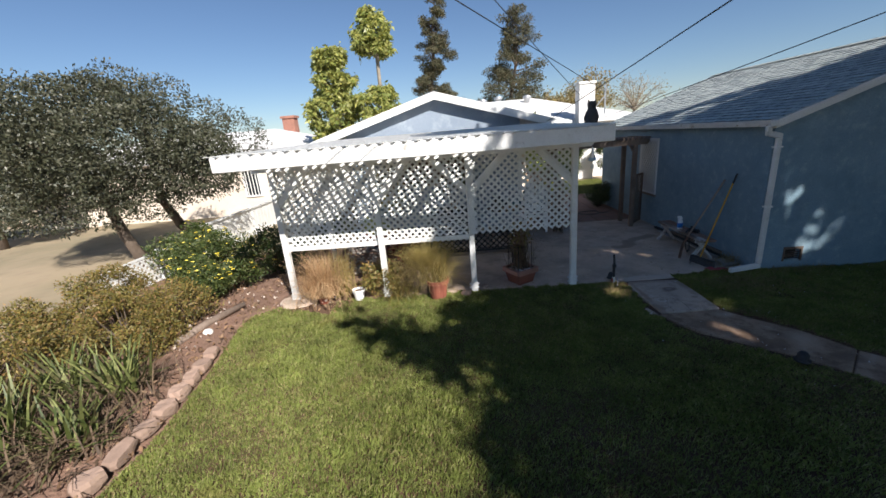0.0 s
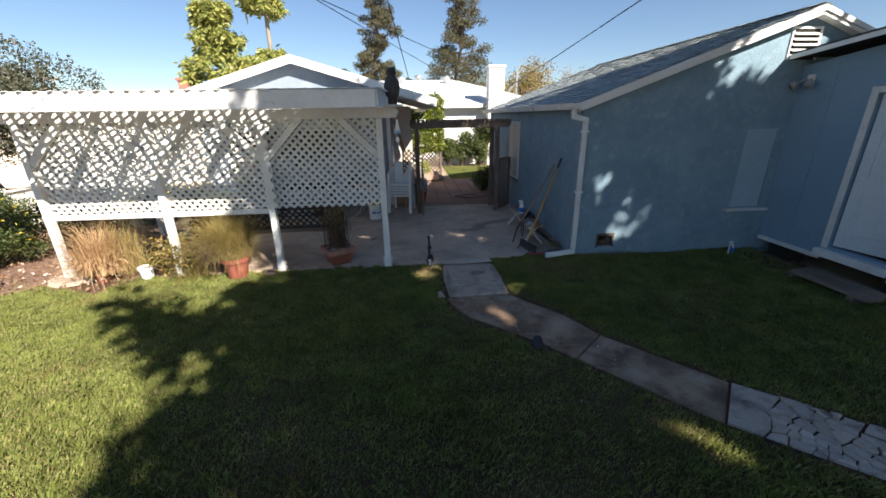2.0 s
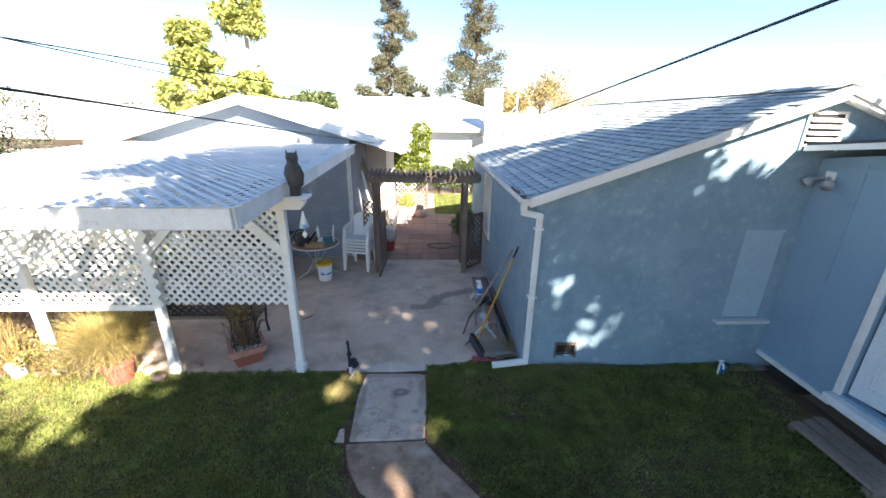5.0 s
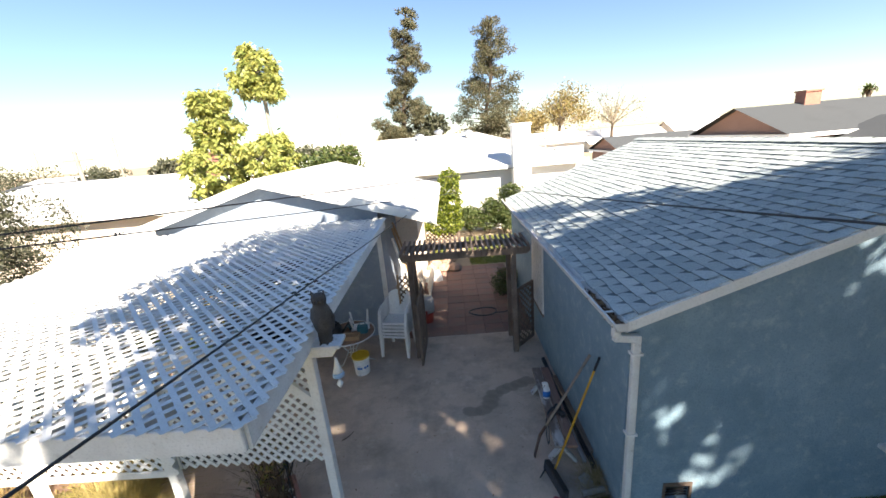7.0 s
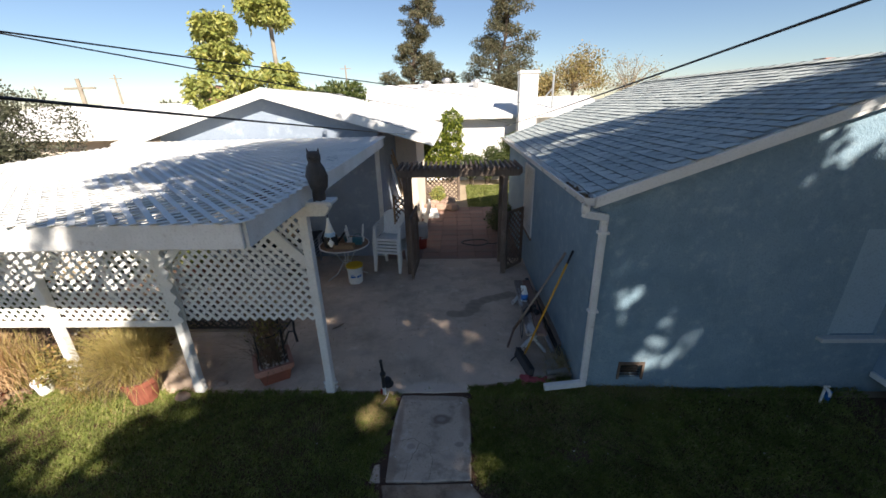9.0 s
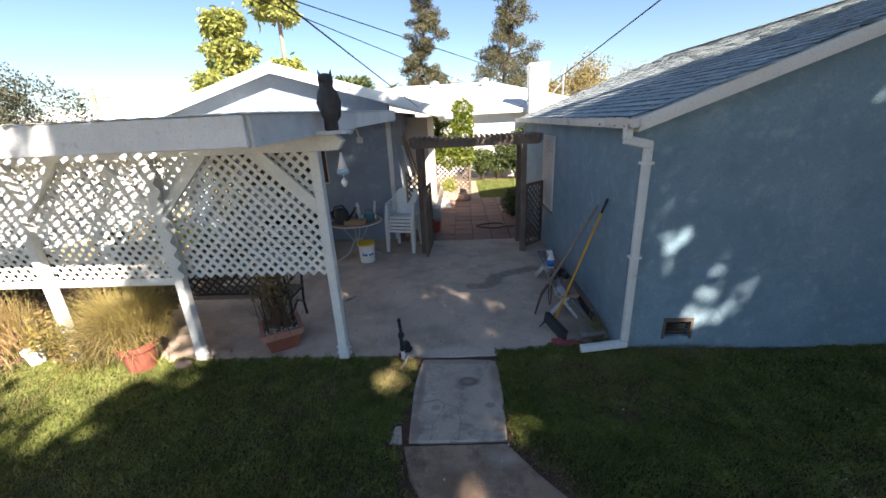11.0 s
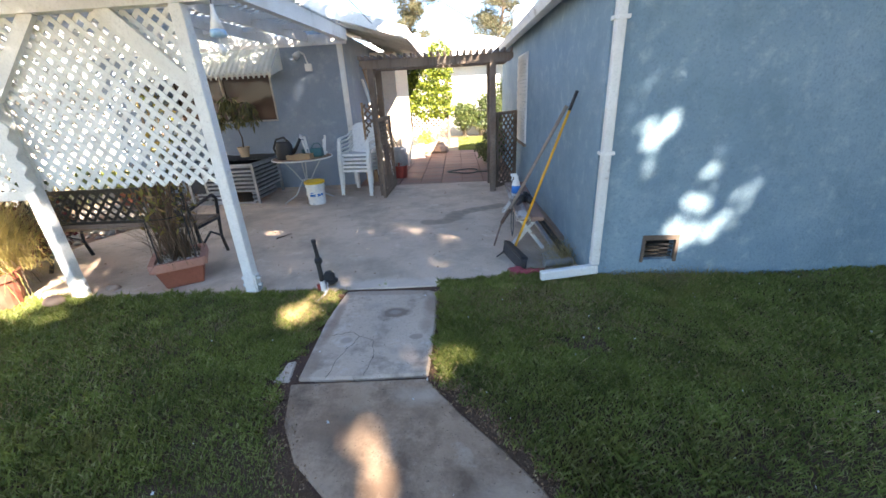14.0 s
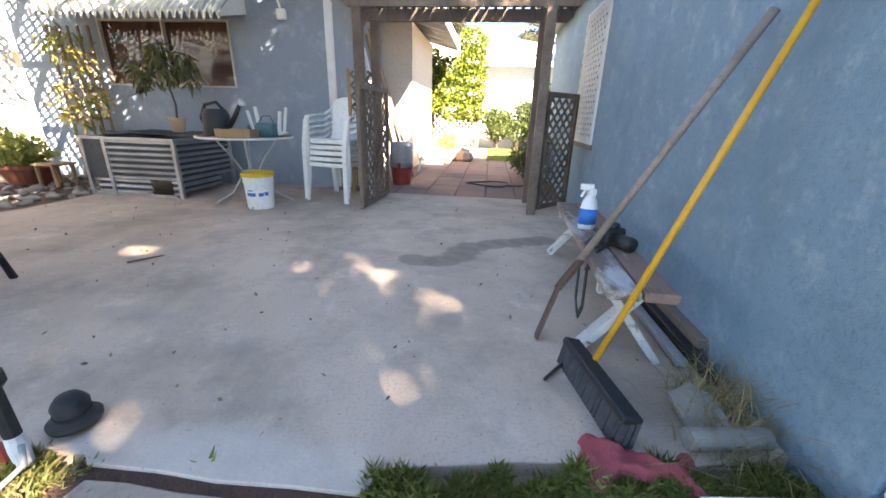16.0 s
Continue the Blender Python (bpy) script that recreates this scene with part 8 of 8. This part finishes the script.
# darker copy of the steel: shade of the grooves put into the colour
SHADED_STEEL = surface("shaded_trough_steel", (0.10, 0.105, 0.11), (0.16, 0.165, 0.17), 0.55, 5, 40, 0.1, 0.002, metal=0.3)
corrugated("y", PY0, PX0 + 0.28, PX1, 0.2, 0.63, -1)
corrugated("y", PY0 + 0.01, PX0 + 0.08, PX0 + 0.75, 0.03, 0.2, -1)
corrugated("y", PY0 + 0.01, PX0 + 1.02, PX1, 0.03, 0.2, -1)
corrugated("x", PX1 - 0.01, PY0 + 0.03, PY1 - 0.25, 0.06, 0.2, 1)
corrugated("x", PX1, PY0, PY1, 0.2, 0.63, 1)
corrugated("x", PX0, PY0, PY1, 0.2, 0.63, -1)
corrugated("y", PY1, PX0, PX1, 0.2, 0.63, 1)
Shape().box((PX0 + 0.01, PY0 - 0.004, 0.2), (PX0 + 0.28, PY0 + 0.01, 0.63)).made("grey_panel", surface("dark_grey_panel", (0.06, 0.063, 0.07), (0.09, 0.094, 0.10), 0.6), cp)
Shape().box((PX0 + 0.02, PY0 + 0.03, 0.2), (PX1 - 0.02, PY1 - 0.03, 0.6)).made("soil_box", DARK, cp)
for x, y in ((PX0, PY0), (PX1, PY0), (PX0, PY1), (PX1, PY1), (PX0 + 0.28, PY0)):
    Shape().box((x - 0.02, y - 0.018, 0), (x + 0.02, y + 0.018, 0.64)).made("leg", GALVANISED, cp)
Shape().box((PX0 - 0.02, PY0 - 0.025, 0.63), (PX1 + 0.02, PY0 + 0.02, 0.66)).box((PX0 - 0.02, PY1 - 0.02, 0.63), (PX1 + 0.02, PY1 + 0.025, 0.66)).box((PX0 - 0.02, PY0 + 0.02, 0.63), (PX0 + 0.02, PY1 - 0.02, 0.66)).box((PX1 - 0.02, PY0 + 0.02, 0.63), (PX1 + 0.02, PY1 - 0.02, 0.66)).made("top_rim", GALVANISED, cp)
Shape().box((PX0, PY0, 0.0), (PX0 + 1.05, PY0 + 0.03, 0.03)).made("bottom_rail", GALVANISED, cp)
cv_v = []
for j in range(9):
    for i in range(13):
        x, y = PX0 + 0.02 + (PX1 - PX0 + 0.1) * i / 12, PY0 + 0.25 + (PY1 - PY0 - 0.22) * j / 8
        cv_v.append((x, y, 0.672 + 0.025 * noise.noise((x * 6, y * 6, 0)) + 0.02))
tagged(new("plant_cover", mesh_of("plant_cover", cv_v, [(j * 13 + i, j * 13 + i + 1, (j + 1) * 13 + i + 1, (j + 1) * 13 + i) for j in range(8) for i in range(12)], BLACK, True)), "dark plastic sheet laid over the raised planter", "cover")

tp = round_pot("potted_tree", "small leafy tree in a tan pot on the raised planter", -3.54, 3.75, 0.70, 0.1, 0.17, surface("tan_pot", (0.5, 0.36, 0.24), (0.44, 0.31, 0.2), 0.8), "plant")
Shape().tube([(-3.54, 3.75, 0.84), (-3.52, 3.75, 1.02), (-3.55, 3.74, 1.2), (-3.52, 3.73, 1.45)], [0.013, 0.011, 0.01, 0.006], 7).made("stem", BARK, tp, smooth=True)
twigs, bl = Shape(), []
for dx, dy, dz, r_ in ((-0.3, -0.05, 0.22, 0.11), (-0.17, 0.05, 0.4, 0.12), (0.02, -0.1, 0.46, 0.13), (0.2, 0.02, 0.38, 0.12), (0.32, -0.04, 0.3, 0.11), (-0.22, -0.1, 0.12, 0.1), (0.12, -0.12, 0.2, 0.12), (0.27, 0.04, 0.14, 0.09), (-0.36, 0.02, 0.06, 0.07)):
    c_ = (-3.54 + dx, 3.74 + dy, 1.16 + dz)
    twigs.tube([(-3.55, 3.74, 1.15 + dz * 0.4), (-3.54 + dx * 0.5, 3.74 + dy * 0.5, 1.2 + dz * 0.85), c_], [0.006, 0.005, 0.003], 5)
    bl.append((c_, (r_, r_ * 0.9, r_ * 0.9)))
twigs.made("twigs", BARK, tp)
at, d = in_blobs(bl, 500, 0.2)
scattered("foliage", leaf_verts(at, 0.12, 0.26, 1.3, d * 0.5, 0.5), 4, leafy("dark_drooping_leaves", ((0.05, 0.06, 0.022), (0.10, 0.11, 0.035), (0.19, 0.17, 0.05), (0.035, 0.045, 0.02)), 0.3, 0.45), tp)
# trellis with climbing plant at the house wall
tl = thing("wall_trellis", "brown wooden trellis with a yellowing climber on the house wall", "trellis", at=(-5.15, 4.25, 0))
for k in range(5):
    Shape().box((-5.6 + k * 0.15, 4.24, 0.0), (-5.57 + k * 0.15, 4.26, 1.95)).made("upright", GREYWOOD, tl)
for z in (0.4, 0.8, 1.2, 1.6):
    Shape().box((-5.62, 4.215, z), (-4.96, 4.239, z + 0.03)).made("crosspiece", GREYWOOD, tl)
bl = [((-5.3, 4.1, 1.7), (0.25, 0.15, 0.25)), ((-5.05, 4.1, 1.35), (0.25, 0.15, 0.15)), ((-5.2, 4.05, 0.85), (0.3, 0.2, 0.22)), ((-4.95, 4.05, 1.0), (0.2, 0.16, 0.14)), ((-5.4, 4.05, 1.15), (0.15, 0.15, 0.2))]
bl += [((-5.12, 4.08, 1.75), (0.22, 0.14, 0.16)), ((-4.86, 4.05, 1.05), (0.18, 0.14, 0.2)), ((-4.95, 4.08, 1.5), (0.16, 0.12, 0.14))]
at, d = in_blobs(bl, 330, 0.3)
scattered("climber_leaves", leaf_verts(at, 0.13, 0.28, 0.9, d * 0.5), 4, leafy("climber_leaf", ((0.24, 0.24, 0.05), (0.36, 0.28, 0.07), (0.13, 0.17, 0.04), (0.46, 0.27, 0.08)), 0.4, 0.45), tl)
rp2 = round_pot("terracotta_bowl", "wide terracotta bowl of bright flowering plants", -5.55, 3.5, 0.02, 0.3, 0.24, TERRACOTTA, "planter")
at, d = in_blobs([((-5.55, 3.5, 0.4), (0.28, 0.28, 0.2)), ((-5.7, 3.4, 0.5), (0.18, 0.18, 0.16))], 900, 0.3)
scattered("foliage", leaf_verts(at, 0.09, 0.5, 0.1, d * 0.6), 4, YELLOWGREEN, rp2)
bush("hedge_bush", "dark clipped green bush beyond the side screen", (-6.9, 3.6, 0.4), (0.6, 0.8, 0.38), 20, 0.25, 5000, 0.05, SHRUB_GREEN)
tv = Shape().box((-5.3, 3.35, 0.26), (-5.0, 3.65, 0.285)).box((-5.28, 3.37, 0.0), (-5.25, 3.4, 0.26)).box((-5.05, 3.37, 0.0), (-5.02, 3.4, 0.26)).box((-5.28, 3.6, 0.0), (-5.25, 3.63, 0.26)).box((-5.05, 3.6, 0.0), (-5.02, 3.63, 0.26)).made("low_stool", NEWWOOD, None)
tagged(tv, "low wooden plant stool on the stones", "stool")

# river stones between the slab and the side screen
rs = random.Random(8)
stone_meshes = []
for k in range(6):
    bm = bmesh.new()
    bmesh.ops.create_icosphere(bm, subdivisions=1, radius=1)
    for v in bm.verts:
        v.co *= rs.uniform(0.82, 1.1)
    me = bpy.data.meshes.new("river_stone")
    bm.to_mesh(me)
    bm.free()
    me.materials.append(GREYSTONE)
    me.polygons.foreach_set("use_smooth", [True] * len(me.polygons))
    stone_meshes.append(me)
strip_ = Shape().prism([(-6.3, 4.33), (-6.3, 0.05), (-4.5, 0.05), (-4.58, 1.4), (-4.23, 2.4), (-4.28, 4.33)], -0.06, -0.02).made("gravel_bed", SOIL, None, fix=True)
tagged(strip_, "bed of soil under the river stones", "soil", kind="structure")
for k in range(260):
    x, y = rs.uniform(-6.2, -4.3), rs.uniform(1.2, 4.2)
    if x > -4.6 + 0.15 * y * 0.3 and y < 2.4:
        continue
    o_ = new("river_stone", stone_meshes[k % 6])
    r_ = rs.uniform(0.03, 0.065)
    o_.matrix_world = pose(x, y, -0.02 + r_ * 0.4, rs.uniform(0, 20), rs.uniform(0, 20), rs.uniform(0, 360)) @ Matrix.Diagonal((r_ * 1.25, r_, r_ * 0.65, 1))
    o_.parent = strip_
    o_.matrix_parent_inverse = Matrix()

# ---- passage behind the arbor ----
tc = thing("trash_bin", "dark red bin with a grey bag over its rim", "bin", at=(-1.0, 4.85, 0))
Shape().turned([(0.13, 0), (0.16, 0.32)], (-0.98, 4.85, 0), 20).made("bin", REDPLASTIC, tc)
Shape().turned([(0.168, 0.25), (0.175, 0.33), (0.17, 0.55), (0.15, 0.6), (0.1, 0.61)], (-0.98, 4.85, 0), 14, (1, 0.92)).made("bag", GREYPLASTIC, tc, smooth=True)
for x, y, ln, mt in ((-1.35, 5.5, 2.1, NEWWOOD), (-1.25, 5.65, 2.2, NEWWOOD), (-1.2, 5.85, 2.0, GREYWOOD), (-1.4, 5.3, 1.9, WHITE)):
    p = Vector((x + 0.25, y - 0.25, 0.0))
    q = Vector((-1.66, y + 0.05, ln))
    tagged(Shape().bar(p, q, 0.09, 0.035, (1, 0, 0.2)).made("lumber", mt, None), "long board leaning on the house wall", "board", "boards leaning on the wall")
for k, (x, y, mt) in enumerate(((-1.5, 4.5, NEWWOOD), (-1.42, 4.52, NEWWOOD), (-1.57, 4.48, NEWWOOD))):
    tagged(Shape().bar((x, y, 0.0), (x - 0.03, y + 0.05, 1.05 - 0.1 * k), 0.06, 0.03, (0, 1, 0)).made("stake", mt, None), "short tan stake leaning by the house corner", "stake", "stakes by the house corner")
sl = Shape().placed_box((0.03, 0.75, 0.7), pose(-0.95, 6.6, 0.33, 0, 14, 8)).made("leaning_board", WHITE, None)
tagged(sl, "white board leaning in the passage", "board")
sl = Shape().placed_box((0.5, 0.6, 0.16), pose(-0.95, 7.6, 0.06, 3, 4, 10)).made("pale_slab", WHITEWALL, None, bevel=0.02)
tagged(sl, "pale stone slab at the passage side", "stone")
for k in range(7):
    x, y = -1.0 + 0.12 * k, 8.2 + 0.45 * (k % 3)
    tagged(Shape().turned([(0.14, 0), (0.2, 0.08), (0.16, 0.2), (0.05, 0.25)], (x, y, -0.02), 8, (1.2, 0.9)).made("pale_rock", STONE, None), "pale sunlit rock beside the passage", "rock", "rocks in the passage")
hz = [(0.3 + 0.32 * math.cos(a) * (1 + 0.04 * math.sin(3 * a)), 5.1 + 0.2 * math.sin(a), 0.02 + 0.012 * math.sin(2 * a)) for a in np.linspace(0.3, 12.2, 60)] + [(0.8, 5.0, 0.02), (1.1, 5.2, 0.05)]
tagged(Shape().tube(hz, 0.011, 6).made("garden_hose", GREEN_PLASTIC, None, smooth=True), "dark green garden hose coiled on the red pavers", "hose")
bush("dark_bush", "dark green bush against the garage side", (1.0, 6.1, 0.42), (0.28, 0.5, 0.36), 16, 0.2, 3600, 0.05, SHRUB_GREEN)
bush("low_bush", "light green bush in the passage", (-0.75, 9.0, 0.28), (0.35, 0.3, 0.24), 10, 0.16, 1500, 0.06, YELLOWGREEN)
# vine-covered trellis arch
vn = thing("vine", "tall bright green vine over a trellis beside the house", "vine", at=(-0.6, 9.9, 0))
for x in (-1.25, -0.05):
    Shape().box((x - 0.04, 9.75, -0.05), (x + 0.04, 9.83, 2.4)).made("post", ARBORWOOD, vn)
bl = [((-0.25, 9.7, z), (0.36, 0.34, 0.32)) for z in (1.15, 1.5, 1.9, 2.3, 2.7)] + [((-0.75, 9.6, z), (0.42, 0.34, 0.36)) for z in (1.2, 1.6, 2.0)] + [((-1.3, 9.6, z), (0.36, 0.3, 0.36)) for z in (1.4, 1.8, 2.2)]
at, d = in_blobs(bl, 15000, 0.55)
scattered("leaves", leaf_verts(at, 0.07, 0.7, 0.3, d * 1.0), 4, VINE, vn)
pl = thing("lattice_screen", "brown lattice screen under the vine", "fence", at=(-0.8, 9.8, 0))
plane_lattice(pl, lambda u, v, o: (-1.35 + u, 9.8 - o, 0.0 + v), 1.3, 1.1, 0.11, 0.045, 0.008, ARBORWOOD)
# lawn and hedge beyond the pavers
gn = 26000
at = np.stack([rng.uniform(0.25, 3.2, gn), rng.uniform(8.7, 12.2, gn), np.full(gn, -0.05)], 1)
tagged(scattered("back_lawn_grass", blade_verts(at, 0.07, 0.014, 0.4, 0.5), 4, GRASS), "strip of sunlit green lawn beyond the pavers", "grass", kind="stuff")
for x, y, z, r_, hh in ((0.5, 12.3, 0.75, 0.5, 0.75), (1.2, 12.5, 0.85, 0.6, 0.85), (1.9, 12.3, 0.8, 0.5, 0.8), (3.6, 12.0, 1.2, 0.6, 1.1), (2.2, 12.4, 1.5, 0.45, 1.0)):
    bush("hedge_bush", "twiggy green hedge bush before a white wall", (x, y, z), (r_, r_ * 0.7, hh * 0.8), 18, 0.26, 3600, 0.09, SHRUB_GREEN, 0.5, "hedge bushes")

# ---- pieces of floors and roofs ----
paving = thing("paving", "red square concrete pavers in the passage", "paving", kind="structure")
Shape().box((-1.72, 4.125, -0.1), (1.3, 8.6, -0.03)).made("paver_bed", SOIL, paving)
pvr = random.Random(3)
base_me = Shape().placed_box((0.392, 0.392, 0.05), pose(0, 0, 0)).made("paver", PAVER, None, bevel=0.006)
pm = base_me.data
bpy.data.objects.remove(base_me)
for j in range(11):
    for i in range(8):
        o_ = new("paver", pm)
        o_.matrix_world = pose(-1.72 + 0.2 + i * 0.4 - (0.0 if j % 2 else 0.0), 4.33 + j * 0.4, -0.028 + pvr.uniform(-0.003, 0.003), pvr.uniform(-0.5, 0.5), pvr.uniform(-0.5, 0.5), pvr.uniform(-0.6, 0.6))
        if o_.location.x > 1.15:
            bpy.data.objects.remove(o_)
            continue
        o_.parent = paving
        o_.matrix_parent_inverse = Matrix()

# garage shingles: the nearest courses as pieces, the rest joined
course, tab = 0.13, 0.21
ux_, uz_ = (PEAKX - 1.19), (PEAK - EAVE) / (PEAKX - GX0) * (PEAKX - 1.19)
length = math.hypot(ux_, uz_)
ang = math.degrees(math.atan2(uz_, ux_))
tabs = []
shr = random.Random(6)
for k in range(6):
    # each tab: a pale field, shadow coloured into a blended corner and butt edge
    drop, h = (0.0, 0.008, 0.016, 0.004, 0.012, 0.0)[k], (0.014, 0.010, 0.018, 0.012, 0.016, 0.008)[k]
    a, b, w = -0.012 - drop, course + 0.02, tab / 2 - 0.0015
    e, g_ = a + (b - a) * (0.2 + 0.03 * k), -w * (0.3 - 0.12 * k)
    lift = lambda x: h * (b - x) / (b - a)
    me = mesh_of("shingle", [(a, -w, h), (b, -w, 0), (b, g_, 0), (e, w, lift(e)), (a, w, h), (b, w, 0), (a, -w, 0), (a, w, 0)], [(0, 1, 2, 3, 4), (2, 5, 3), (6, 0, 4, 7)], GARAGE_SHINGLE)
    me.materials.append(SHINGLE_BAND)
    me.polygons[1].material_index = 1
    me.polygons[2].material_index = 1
    tabs.append(me)
rest, rest_band = Shape(), Shape()
count = 0
for i in range(int(length / course)):
    along = i * course
    y = RY0 + (tab / 2 if i % 2 else tab * 0.98) - 0.02 + 0.03 * math.sin(i * 2.4)
    while y < RY1 - tab / 2:
        m = pose(1.19 + along * ux_ / length, y, EAVE - 0.1 * slope_l + 0.062 + along * uz_ / length, 0, -ang, 0)
        k = shr.randrange(6)
        if y < 3.6 and count < 295:
            o_ = new("shingle", tabs[k])
            o_.matrix_world = m
            o_.parent = garage
            o_.matrix_parent_inverse = Matrix()
            count += 1
        else:
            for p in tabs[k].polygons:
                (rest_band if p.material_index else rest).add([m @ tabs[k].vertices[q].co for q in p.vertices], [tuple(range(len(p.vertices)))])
        y += tab
tagged(rest.made("shingle_field", GARAGE_SHINGLE, garage), kind="stuff")
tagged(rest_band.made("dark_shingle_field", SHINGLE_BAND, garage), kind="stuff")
s = Shape()
for k in range(28):
    y = RY0 + 0.02 + k * 0.245
    for sx in (-1, 1):
        s.add([(PEAKX, y, PEAK + 0.095), (PEAKX + sx * 0.14, y, PEAK + 0.05), (PEAKX + sx * 0.14, y + 0.27, PEAK + 0.042), (PEAKX, y + 0.27, PEAK + 0.085)], [(0, 1, 2, 3)])
tagged(s.made("ridge_capping", GARAGE_SHINGLE, garage), kind="stuff")
